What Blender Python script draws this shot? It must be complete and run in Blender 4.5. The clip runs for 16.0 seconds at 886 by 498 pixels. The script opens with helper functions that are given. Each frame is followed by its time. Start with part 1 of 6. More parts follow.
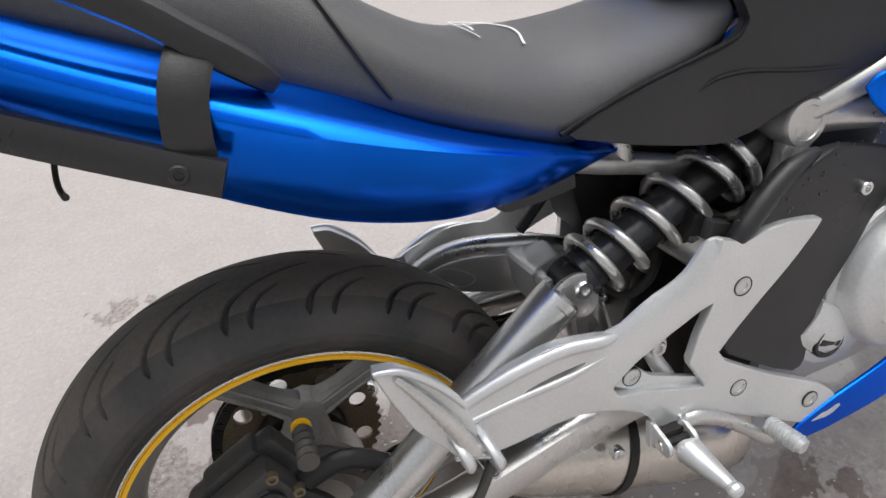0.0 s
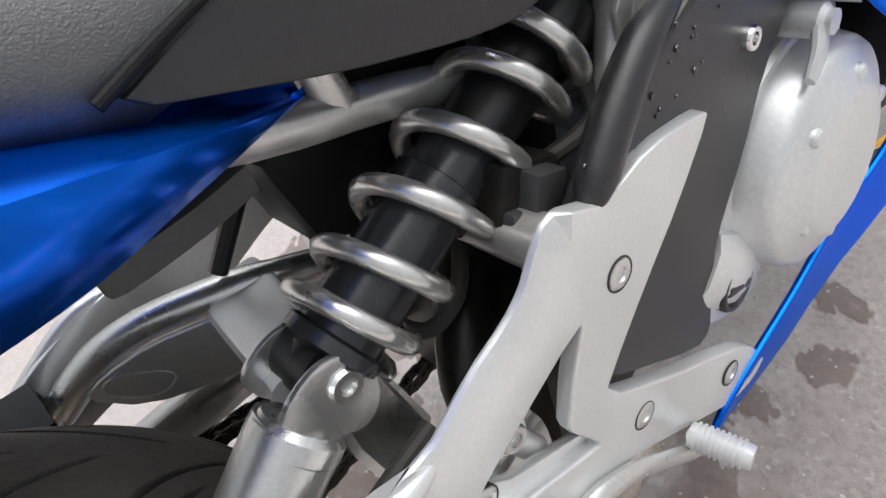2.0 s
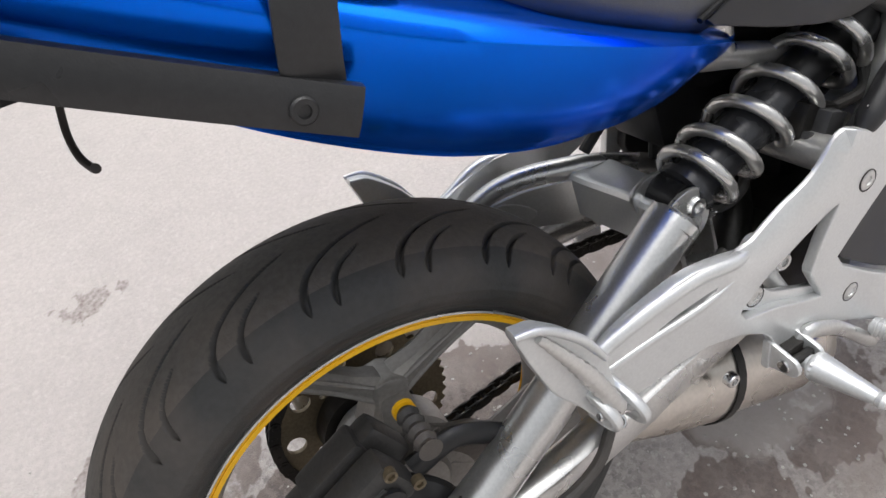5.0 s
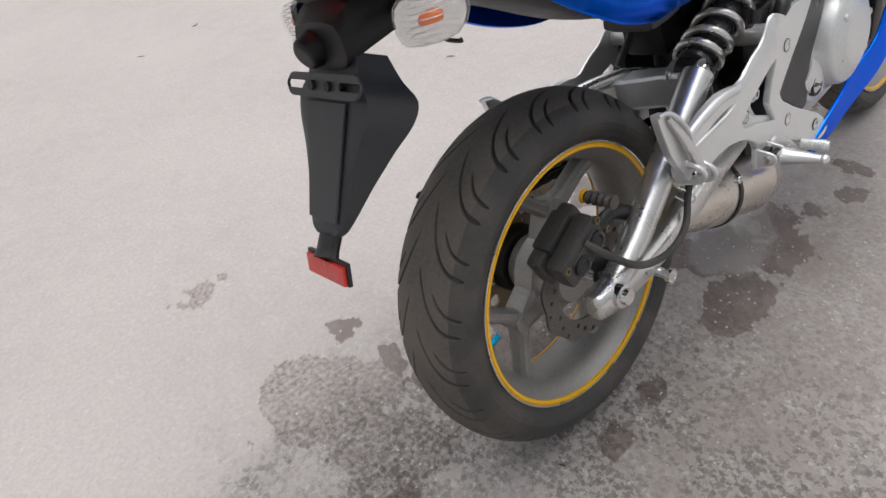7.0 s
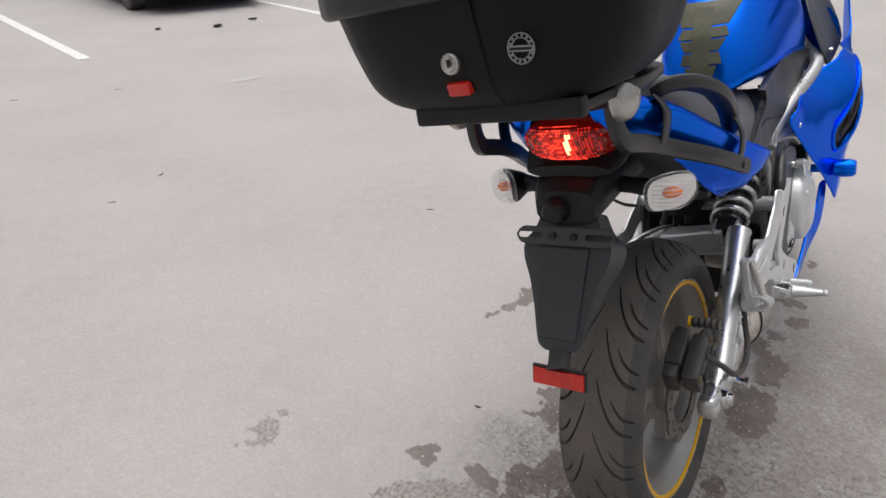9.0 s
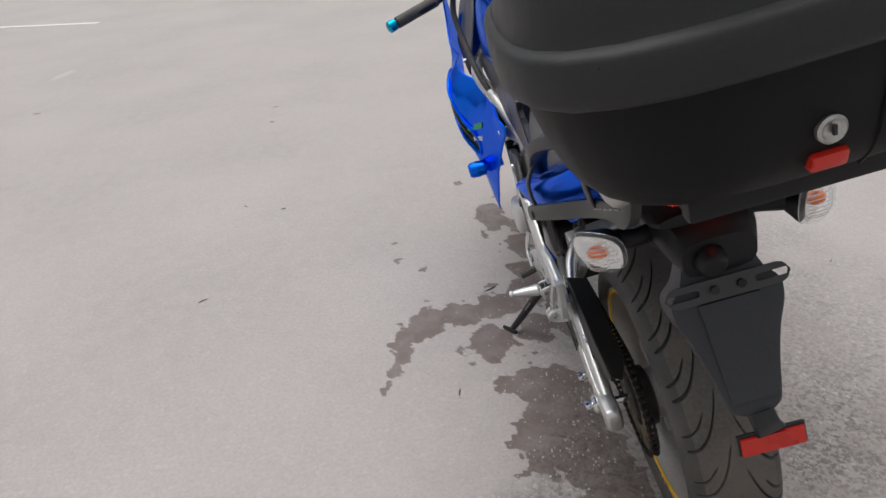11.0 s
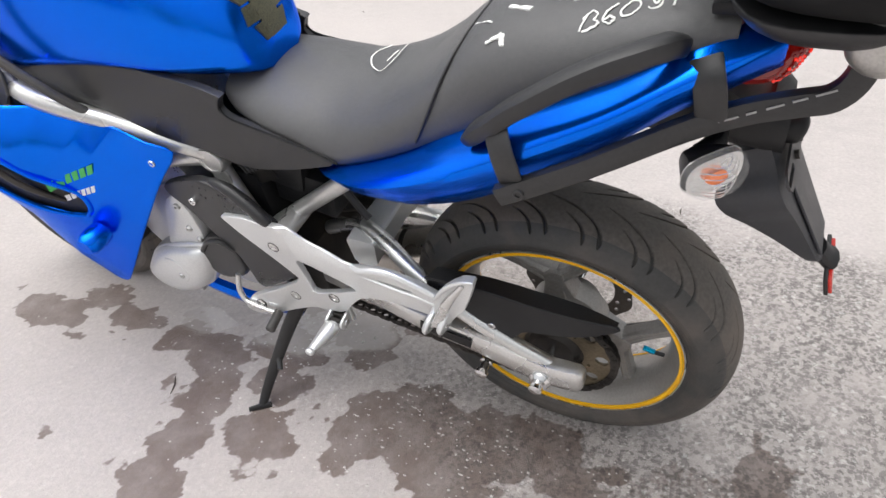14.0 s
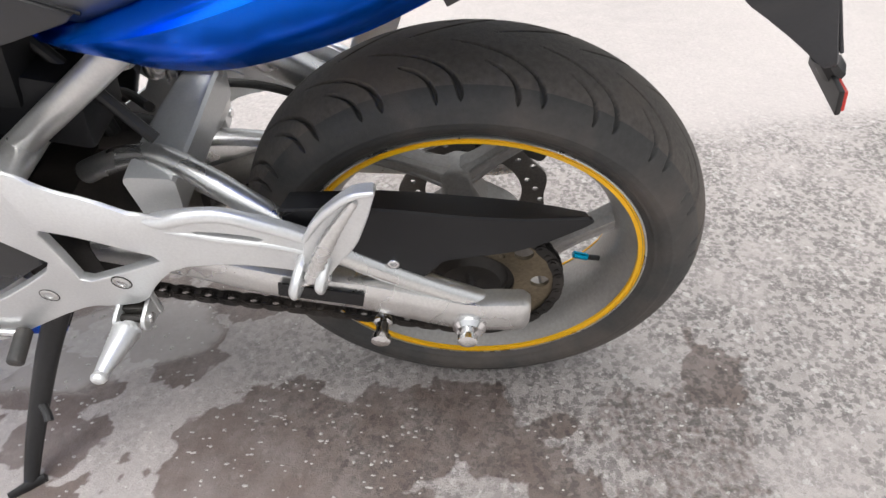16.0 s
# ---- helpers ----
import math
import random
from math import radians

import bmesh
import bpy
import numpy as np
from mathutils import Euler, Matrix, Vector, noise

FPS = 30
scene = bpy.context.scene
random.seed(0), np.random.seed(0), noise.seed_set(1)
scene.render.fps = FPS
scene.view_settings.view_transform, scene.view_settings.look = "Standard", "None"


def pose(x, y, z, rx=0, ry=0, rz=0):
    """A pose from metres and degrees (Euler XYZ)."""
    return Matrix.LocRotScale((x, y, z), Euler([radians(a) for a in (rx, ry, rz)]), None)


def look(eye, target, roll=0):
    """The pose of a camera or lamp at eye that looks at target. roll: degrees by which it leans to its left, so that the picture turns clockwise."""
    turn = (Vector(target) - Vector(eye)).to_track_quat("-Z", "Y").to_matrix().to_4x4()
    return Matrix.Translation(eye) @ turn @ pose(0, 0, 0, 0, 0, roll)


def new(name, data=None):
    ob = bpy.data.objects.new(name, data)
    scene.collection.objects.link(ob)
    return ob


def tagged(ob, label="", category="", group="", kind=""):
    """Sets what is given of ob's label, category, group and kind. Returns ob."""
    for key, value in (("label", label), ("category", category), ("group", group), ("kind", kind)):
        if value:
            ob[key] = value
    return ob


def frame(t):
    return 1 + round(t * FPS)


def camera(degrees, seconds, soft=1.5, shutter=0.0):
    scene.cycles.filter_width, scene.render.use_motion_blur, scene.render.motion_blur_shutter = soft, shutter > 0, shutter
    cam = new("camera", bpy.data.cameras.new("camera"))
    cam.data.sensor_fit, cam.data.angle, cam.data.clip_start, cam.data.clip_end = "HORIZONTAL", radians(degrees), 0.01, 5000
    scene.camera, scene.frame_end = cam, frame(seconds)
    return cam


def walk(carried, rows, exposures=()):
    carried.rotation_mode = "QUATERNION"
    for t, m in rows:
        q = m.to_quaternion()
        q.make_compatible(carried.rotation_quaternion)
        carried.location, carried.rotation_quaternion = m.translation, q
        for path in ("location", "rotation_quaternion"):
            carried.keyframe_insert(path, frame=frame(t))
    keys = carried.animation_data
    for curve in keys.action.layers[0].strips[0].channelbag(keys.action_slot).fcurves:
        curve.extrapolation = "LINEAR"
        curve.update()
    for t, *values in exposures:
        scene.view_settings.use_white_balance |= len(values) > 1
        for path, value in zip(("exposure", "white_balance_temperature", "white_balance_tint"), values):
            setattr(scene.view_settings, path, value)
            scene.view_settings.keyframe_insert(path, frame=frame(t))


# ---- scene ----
cam = camera(68.706, 16.0)
PATH = [
    (0, 0.0471, -0.519, 1.0568, 50.985, 4.299, -20.667),
    (0.5, 0.1067, -0.4362, 1.0082, 48.457, 3.866, -33.38),
    (1, 0.1432, -0.3562, 0.9583, 45.917, 3.352, -42.899),
    (1.5, 0.221, -0.3065, 0.8958, 43.692, 5.491, -47.131),
    (2, 0.2827, -0.2586, 0.8584, 42.629, 7.244, -44.937),
    (2.5, 0.316, -0.2507, 0.8389, 40.606, 6.82, -43.098),
    (3, 0.2958, -0.2544, 0.8302, 38.274, 7.197, -41.469),
    (3.5, 0.2378, -0.2589, 0.8391, 37.662, 7.686, -38.749),
    (4, 0.1534, -0.2735, 0.8857, 37.9, 8.445, -35.501),
    (4.5, 0.0398, -0.3115, 0.9526, 42.285, 7.466, -34.326),
    (5, -0.0684, -0.3729, 0.9988, 44.936, 5.848, -30.099),
    (5.2, -0.1265, -0.4107, 1.0294, 46.914, 7.388, -29.488),
    (7.3, -0.7711, -0.5635, 1.1196, 51.27, 5.154, -46.268),
    (7.5, -0.8413, -0.5789, 1.1467, 53.171, 3.999, -46.754),
    (8, -0.9931, -0.5342, 1.1895, 56.651, 2.238, -47.814),
    (8.5, -1.1376, -0.4276, 1.2205, 58.897, 1.617, -53.286),
    (9, -1.1559, -0.2652, 1.2268, 61.891, 0.387, -55.39),
    (9.5, -1.0924, -0.0834, 1.2376, 60.856, 1.111, -63.378),
    (10, -1.0813, 0.0985, 1.2472, 61.576, 0.423, -72.047),
    (10.2, -1.0891, 0.1816, 1.259, 61.821, 1.403, -77.133),
    (12.3, -0.6672, 0.8391, 1.2526, 58.021, 2.445, -119.481),
    (12.5, -0.6183, 0.8638, 1.2553, 57.992, 2.257, -124.42),
    (13, -0.4613, 0.8751, 1.2131, 55.707, 3.087, -134.999),
    (13.5, -0.3446, 0.8928, 1.1858, 55.471, 1.308, -141.709),
    (14, -0.2461, 0.9474, 1.1553, 54.514, 3.501, -154.033),
    (14.5, -0.1728, 0.9095, 1.0886, 53.609, 3.719, -163.031),
    (15, -0.0953, 0.794, 0.9804, 50.57, 3.073, -168.772),
    (15.5, -0.037, 0.7466, 0.8913, 50.38, 1.613, -174.963),
    (16, -0.0074, 0.7411, 0.8672, 51.199, 0.96, -176.916),
]
walk(cam, [(t, pose(x, y, z, rx, ry, rz)) for t, x, y, z, rx, ry, rz in PATH],
     [(0, .20), (1, .46), (2.5, .52), (3.5, .32), (4, .28), (5, .38), (7.5, .04), (9, -.06), (9.5, -.16), (10, -.34), (10.2, -.34), (12.5, .10), (13, .10), (13.5, .30), (14, .56), (14.5, .80), (15, .76), (16, .70)])

# ---- world, sun ----
LEAN, RIDE = -12.262, 0.3085      # the bike leans on its side stand; height of the rear axle
world = bpy.data.worlds.new("overcast_sky")
scene.world = world
world.use_nodes = True
wn = world.node_tree.nodes
sky = wn.new("ShaderNodeTexSky")
sky.sky_type, sky.sun_disc = 'NISHITA', False
sky.sun_elevation, sky.sun_rotation = radians(76), radians(45)
sky.air_density, sky.dust_density, sky.ozone_density = 1.0, 3.0, 1.0
grey = wn.new("ShaderNodeHueSaturation")          # cloud cover takes most of the blue out
grey.inputs["Saturation"].default_value = 0.12
world.node_tree.links.new(sky.outputs[0], grey.inputs["Color"])
where, part_, rise = wn.new("ShaderNodeTexCoord"), wn.new("ShaderNodeSeparateXYZ"), wn.new("ShaderNodeMapRange")
rise.inputs["From Min"].default_value, rise.inputs["From Max"].default_value = 0.0, 1.0
rise.inputs["To Min"].default_value, rise.inputs["To Max"].default_value = 0.44, 1.46
dome_ = wn.new("ShaderNodeVectorMath")
dome_.operation = 'SCALE'
wl = world.node_tree.links
wl.new(where.outputs["Generated"], part_.inputs[0]), wl.new(part_.outputs["Z"], rise.inputs["Value"])
wl.new(grey.outputs[0], dome_.inputs[0]), wl.new(rise.outputs[0], dome_.inputs["Scale"])
wl.new(dome_.outputs[0], wn["Background"].inputs["Color"])
wn["Background"].inputs["Strength"].default_value = 0.15
sun = bpy.data.lights.new("sun", 'SUN')
sun.energy, sun.angle, sun.color = 1.2, radians(75), (1.0, 0.965, 0.93)
sun_ob = new("sun", sun)
sun_ob.matrix_world = look((0.45, 0.45, 2.6), (0, 0, 0))


# ---- materials ----
def shader(name, color, rough=0.5, metal=0.0, vary=0.12, grain=60.0, bump=0.0, bump_scale=400.0,
           coat=0.0, second=None, dirt=0.0, rough_vary=0.1, spec=0.5):
    """A Principled material with variation at two scales, fine relief and, if wanted, dust."""
    m = bpy.data.materials.new(name)
    m.use_nodes = True
    n, l = m.node_tree.nodes, m.node_tree.links
    b = n["Principled BSDF"]
    b.inputs["Metallic"].default_value = metal
    b.inputs["Coat Weight"].default_value = coat
    b.inputs["Coat Roughness"].default_value = 0.04
    b.inputs["Specular IOR Level"].default_value = spec
    co = n.new("ShaderNodeTexCoord")
    big, fine = n.new("ShaderNodeTexNoise"), n.new("ShaderNodeTexNoise")
    big.inputs["Scale"].default_value, big.inputs["Detail"].default_value = grain / 6, 4
    fine.inputs["Scale"].default_value, fine.inputs["Detail"].default_value = grain * 4, 5
    for q in (big, fine):
        l.new(co.outputs["Object"], q.inputs["Vector"])
    add = n.new("ShaderNodeMath")
    add.operation = 'ADD'
    l.new(big.outputs[0], add.inputs[0]), l.new(fine.outputs[0], add.inputs[1])
    ramp = n.new("ShaderNodeMapRange")
    ramp.inputs["From Min"].default_value, ramp.inputs["From Max"].default_value = 0.7, 1.3
    l.new(add.outputs[0], ramp.inputs["Value"])
    mix = n.new("ShaderNodeMix")
    mix.data_type = 'RGBA'
    lo = [c * (1 - vary) for c in color]
    hi = list(second) if second else [min(1, c * (1 + vary)) for c in color]
    mix.inputs["A"].default_value, mix.inputs["B"].default_value = (*lo, 1), (*hi, 1)
    l.new(ramp.outputs[0], mix.inputs["Factor"])
    out = mix.outputs["Result"]
    if dirt:
        dust = n.new("ShaderNodeTexNoise")
        dust.inputs["Scale"].default_value, dust.inputs["Detail"].default_value = 9, 8
        l.new(co.outputs["Object"], dust.inputs["Vector"])
        edge = n.new("ShaderNodeMapRange")
        edge.inputs["From Min"].default_value, edge.inputs["From Max"].default_value = 0.45, 0.75
        edge.inputs["To Max"].default_value = dirt
        l.new(dust.outputs[0], edge.inputs["Value"])
        mix2 = n.new("ShaderNodeMix")
        mix2.data_type = 'RGBA'
        mix2.inputs["B"].default_value = (0.16, 0.13, 0.11, 1)
        l.new(out, mix2.inputs["A"]), l.new(edge.outputs[0], mix2.inputs["Factor"])
        out = mix2.outputs["Result"]
    l.new(out, b.inputs["Base Color"])
    rr = n.new("ShaderNodeMapRange")
    rr.inputs["From Min"].default_value, rr.inputs["From Max"].default_value = 0.3, 0.7
    rr.inputs["To Min"].default_value, rr.inputs["To Max"].default_value = max(0.02, rough - rough_vary), rough + rough_vary
    l.new(big.outputs[0], rr.inputs["Value"]), l.new(rr.outputs[0], b.inputs["Roughness"])
    if bump:
        t = n.new("ShaderNodeTexNoise")
        t.inputs["Scale"].default_value, t.inputs["Detail"].default_value = bump_scale, 3
        l.new(co.outputs["Object"], t.inputs["Vector"])
        bp = n.new("ShaderNodeBump")
        bp.inputs["Strength"].default_value, bp.inputs["Distance"].default_value = bump, 0.001
        l.new(t.outputs[0], bp.inputs["Height"]), l.new(bp.outputs[0], b.inputs["Normal"])
    return m


def glass(name, color, rough=0.05):
    m = bpy.data.materials.new(name)
    m.use_nodes = True
    b = m.node_tree.nodes["Principled BSDF"]
    b.inputs["Base Color"].default_value = (*color, 1)
    b.inputs["Transmission Weight"].default_value = 1.0
    b.inputs["Roughness"].default_value = rough
    b.inputs["IOR"].default_value = 1.3
    return m


def glow(name, color, strength, base=(0.4, 0.01, 0.01)):
    m = shader(name, base, 0.2, coat=0.6)
    b = m.node_tree.nodes["Principled BSDF"]
    b.inputs["Emission Color"].default_value = (*color, 1)
    b.inputs["Emission Strength"].default_value = strength
    return m


BLUE = shader("blue_metallic_paint", (0.0, 0.152, 0.92), 0.23, 0.90, 0.02, 300, coat=0.14, rough_vary=0.01, spec=0.15)
BLUE.node_tree.nodes["Principled BSDF"].inputs["Specular Tint"].default_value = (0.2, 0.45, 1.0, 1)     # the flakes stay blue at a glance
SEAT = shader("black_grained_vinyl", (0.076, 0.076, 0.078), 0.40, 0, 0.1, 40, 0.5, 900)
PLASTIC = shader("black_textured_plastic", (0.008, 0.0082, 0.0095), 0.46, 0, 0.15, 50, 0.45, 1100, spec=0.35)
COVER_PL = shader("dark_moulded_plastic", (0.022, 0.022, 0.0235), 0.36, 0, 0.15, 50, 0.3, 1000)
GREYPL = shader("dark_grey_plastic", (0.052, 0.052, 0.054), 0.44, 0, 0.12, 50, 0.35, 1000)
CASE_PL = shader("matt_black_case_plastic", (0.006, 0.0062, 0.0068), 0.55, 0, 0.15, 50, 0.45, 1100, spec=0.22)
LID_PL = shader("matt_dark_lid_plastic", (0.020, 0.021, 0.0225), 0.48, 0, 0.15, 50, 0.45, 1100, spec=0.42)
TONGUE_PL = shader("slate_mudguard_plastic", (0.034, 0.036, 0.042), 0.44, 0, 0.15, 50, 0.35, 1000)
RACK = shader("satin_black_powder_coat", (0.022, 0.022, 0.023), 0.36, 0.0, 0.2, 50, 0.25, 700)
SATIN = shader("satin_black_metal", (0.014, 0.014, 0.015), 0.4, 0.0, 0.2, 50, 0.1)
SLEEVE = shader("dark_satin_sleeve", (0.045, 0.046, 0.050), 0.26, 0.3, 0.15, 50, 0.1)
CALIPER = shader("dusty_black_caliper", (0.042, 0.041, 0.040), 0.5, 0.1, 0.25, 50, 0.3, 300, dirt=0.3)
DARK = shader("dark_greasy_metal", (0.016, 0.015, 0.014), 0.5, 0.3, 0.4, 50, 0.3, 200, dirt=0.35)
RUBBER = shader("tyre_rubber", (0.043, 0.043, 0.042), 0.60, 0, 0.2, 40, 0.4, 500, dirt=0.55)
TREAD = shader("dusty_tread_rubber", (0.098, 0.089, 0.080), 0.85, 0, 0.25, 40, 0.6, 420, dirt=0.8)
SILVER = shader("silver_painted_aluminium", (0.72, 0.73, 0.73), 0.34, 0.6, 0.06, 80, 0.05, 900, rough_vary=0.06)
ALU = shader("brushed_alloy", (0.66, 0.66, 0.65), 0.30, 0.9, 0.1, 80, 0.08, 500, rough_vary=0.1)
CASE = shader("cast_engine_alloy", (0.68, 0.69, 0.69), 0.40, 0.55, 0.08, 60, 0.15, 500)
TITAN = shader("grey_painted_steel", (0.60, 0.595, 0.58), 0.32, 0.7, 0.08, 70, 0.05, 600)
BOSS = shader("scuffed_alloy_boss", (0.50, 0.49, 0.47), 0.36, 0.8, 0.15, 80, 0.1, 400)
CHROME = shader("chrome", (0.75, 0.75, 0.75), 0.12, 1.0, 0.05, 60, rough_vary=0.05)
STEEL = shader("stainless_exhaust", (0.66, 0.62, 0.57), 0.28, 0.95, 0.1, 40, 0.05, 500)
RIM = shader("grey_wheel_paint", (0.33, 0.32, 0.305), 0.38, 0.45, 0.15, 50, 0.1, 500, dirt=0.3)
YELLOW = shader("yellow_rim_tape", (0.92, 0.50, 0.01), 0.35, 0, 0.06, 80)
SPRING = shader("silver_spring_paint", (0.70, 0.69, 0.67), 0.28, 0.85, 0.08, 70, rough_vary=0.05)
SPROCKET = shader("worn_sprocket_steel", (0.20, 0.165, 0.11), 0.45, 0.7, 0.3, 60, 0.3, 300, dirt=0.4)
# darker than the disc's own steel: the shade on it is put into the colour
DISC = shader("shaded_brake_disc", (0.17, 0.16, 0.15), 0.38, 0.75, 0.25, 80, 0.2, 300, dirt=0.3)
RED_GLASS = shader("red_reflector", (0.60, 0.018, 0.008), 0.3, 0, 0.15, 200, 0.6, 700, coat=0.3)
RED_GLOW = glow("lit_tail_lamp", (1.0, 0.16, 0.07), 11.0)
RED_MID = glow("half_lit_lens", (1.0, 0.04, 0.015), 1.6, (0.26, 0.004, 0.003))
RED_DIM = glow("faintly_lit_lens", (1.0, 0.02, 0.006), 0.5, (0.22, 0.004, 0.003))
RED_LENS = glow("glowing_red_lens", (1.0, 0.015, 0.004), 0.05, (0.12, 0.002, 0.002))


def lens(name, color, clear):
    """A thin moulded lens: partly see-through, partly milky, glossy outside."""
    m = shader(name, color, 0.10, 0, 0.08, 200, 0.15, 120, coat=1.0)
    n, l = m.node_tree.nodes, m.node_tree.links
    t, x = n.new("ShaderNodeBsdfTransparent"), n.new("ShaderNodeMixShader")
    x.inputs[0].default_value = clear
    l.new(n["Principled BSDF"].outputs[0], x.inputs[1]), l.new(t.outputs[0], x.inputs[2])
    l.new(x.outputs[0], n["Material Output"].inputs["Surface"])
    return m


CLEAR = lens("clear_lens", (0.80, 0.80, 0.79), 0.88)
AMBER = shader("amber_bulb", (0.90, 0.17, 0.01), 0.25, 0, 0.1, 80)
WHITE_INNER = shader("lamp_reflector", (0.84, 0.84, 0.83), 0.20, 0.75, 0.05, 60, 0.3, 90)
CYAN = shader("cyan_anodised", (0.0, 0.33, 0.55), 0.25, 0.85, 0.05)
CHALK = shader("white_chalk", (0.78, 0.78, 0.76), 0.9, 0, 0.1, 200)
CAMO = shader("olive_pad", (0.06, 0.06, 0.035), 0.5, 0, 0.3, 90, second=(0.12, 0.115, 0.07))
LOGO = shader("grey_print", (0.30, 0.30, 0.30), 0.5, 0)
GREEN = shader("green_sticker", (0.05, 0.42, 0.08), 0.4, 0)
WHITE = shader("white_print", (0.75, 0.75, 0.75), 0.5, 0)
WOOD = shader("dry_twig", (0.06, 0.05, 0.04), 0.8)

# ---- mesh helpers ----
bike = tagged(new("motorcycle"), "blue sport touring motorcycle leaning on its side stand", "motorcycle")
bike.matrix_world = pose(0, 0, RIDE, LEAN, 0, 0)


def part(name, bm, material, parent, label="", sharp=35):
    """Link a bmesh as one mesh object under a thing or under a part."""
    bmesh.ops.recalc_face_normals(bm, faces=bm.faces)
    lim = radians(sharp)
    for f in bm.faces:
        f.smooth = True
    for e in bm.edges:
        e.smooth = len(e.link_faces) == 2 and e.calc_face_angle(0) < lim
    area = sorted(f.calc_area() for f in bm.faces)
    flat_faces = area and area[-1] > 25 * area[len(area) // 2]
    me = bpy.data.meshes.new(name)
    bm.to_mesh(me)
    bm.free()
    me.materials.append(material)
    ob = new(name, me)
    if flat_faces:                      # keep large flat faces flat beside their rounded rims
        w = ob.modifiers.new("weighted_normal", 'WEIGHTED_NORMAL')
        w.keep_sharp, w.weight = True, 100
    if parent:
        ob.parent = parent
    if label:
        ob["label"] = label
    return ob


def curve_points(pts, per=6, closed=False):
    """Catmull-Rom through the points."""
    p = [Vector(q) for q in pts]
    n = len(p)
    out = []
    for i in range(n if closed else n - 1):
        a, b, c, d = (p[(i - 1) % n], p[i], p[(i + 1) % n], p[(i + 2) % n]) if closed else \
            (p[max(i - 1, 0)], p[i], p[i + 1], p[min(i + 2, n - 1)])
        for k in range(per):
            t = k / per
            out.append(0.5 * ((2 * b) + (c - a) * t + (2 * a - 5 * b + 4 * c - d) * t * t + (3 * b - a - 3 * c + d) * t ** 3))
    if not closed:
        out.append(p[-1])
    return out


def skin(bm, rings, closed_ring=True, caps=True, loop=False):
    vs = [[bm.verts.new(q) for q in r] for r in rings]
    n = len(vs[0])
    m = len(vs)
    for i in range(m if loop else m - 1):
        a, b = vs[i], vs[(i + 1) % m]
        for j in range(n if closed_ring else n - 1):
            bm.faces.new((a[j], a[(j + 1) % n], b[(j + 1) % n], b[j]))
    if caps and not loop:
        bm.faces.new(vs[0][::-1]), bm.faces.new(vs[-1])
    return vs


def tube(bm, pts, r, n=14, smooth=6, flat=1.0, up=(0, 1, 0), closed=False, square=0.0):
    """A tube of radius r (or a radius at each point); flat scales it along the second axis; square makes the section boxy."""
    p = curve_points(pts, smooth, closed) if smooth > 1 else [Vector(q) for q in pts]
    m = len(p)
    rr = [r] * m if not isinstance(r, (list, tuple)) else list(np.interp(np.linspace(0, 1, m), np.linspace(0, 1, len(r)), r))
    rings = []
    side = Vector(up)
    for i in range(m):
        d = (p[(i + 1) % m] - p[i - 1]) if closed else (p[min(i + 1, m - 1)] - p[max(i - 1, 0)])
        d.normalize()
        side = (side - d * side.dot(d)).normalized()
        other = d.cross(side)
        ring = []
        for k in range(n):
            a = 2 * math.pi * k / n
            c, s = math.cos(a), math.sin(a)
            if square:
                g = (abs(c) ** (2 + square) + abs(s) ** (2 + square)) ** (-1 / (2 + square))
                c, s = c * g, s * g
            ring.append(p[i] + (side * c * flat + other * s) * rr[i])
        rings.append(ring)
    skin(bm, rings, loop=closed)
    return bm


def lathe(bm, profile, centre=(0, 0, 0), n=48, axis='y', closed=False):
    """Turn a profile of (along, radius) about an axis."""
    rings = []
    for y, r in profile:
        ring = []
        for k in range(n):
            a = 2 * math.pi * k / n
            u, v = r * math.cos(a), r * math.sin(a)
            q = {'y': (u, y, v), 'x': (y, u, v), 'z': (u, v, y)}[axis]
            ring.append(Vector(centre) + Vector(q))
        rings.append(ring)
    skin(bm, rings, caps=not closed, loop=closed)
    return bm


def cyl(bm, a, b, r, n=20, bev=0.0):
    a, b = Vector(a), Vector(b)
    d = (b - a).normalized()
    if bev:
        tube(bm, [a, a + d * bev * 0.02, a + d * bev, b - d * bev, b - d * bev * 0.02, b], [r - bev, r - bev, r, r, r - bev, r - bev], n, 1,
             up=(0, 0, 1) if abs(d.y) > 0.5 else (0, 1, 0))
    else:
        tube(bm, [a, b], r, n, 1, up=(0, 0, 1) if abs(d.y) > 0.5 else (0, 1, 0))
    return bm


def box(bm, centre, size, rot=(0, 0, 0), bev=0.0):
    m = pose(*centre, *rot) @ Matrix.Diagonal((*size, 1))
    g = bmesh.ops.create_cube(bm, size=1.0, matrix=m)
    if bev:
        ed = list({e for v in g["verts"] for e in v.link_edges})
        bmesh.ops.bevel(bm, geom=ed, offset=bev, segments=2, affect='EDGES', clamp_overlap=True, profile=0.6)
    return bm


def chaikin(pts, times=2, keep=()):
    """Round the corners of a closed outline."""
    for _ in range(times):
        out = []
        for i, a in enumerate(pts):
            b = pts[(i + 1) % len(pts)]
            out += [tuple(0.75 * s + 0.25 * t for s, t in zip(a, b)), tuple(0.25 * s + 0.75 * t for s, t in zip(a, b))]
        pts = out
    return pts


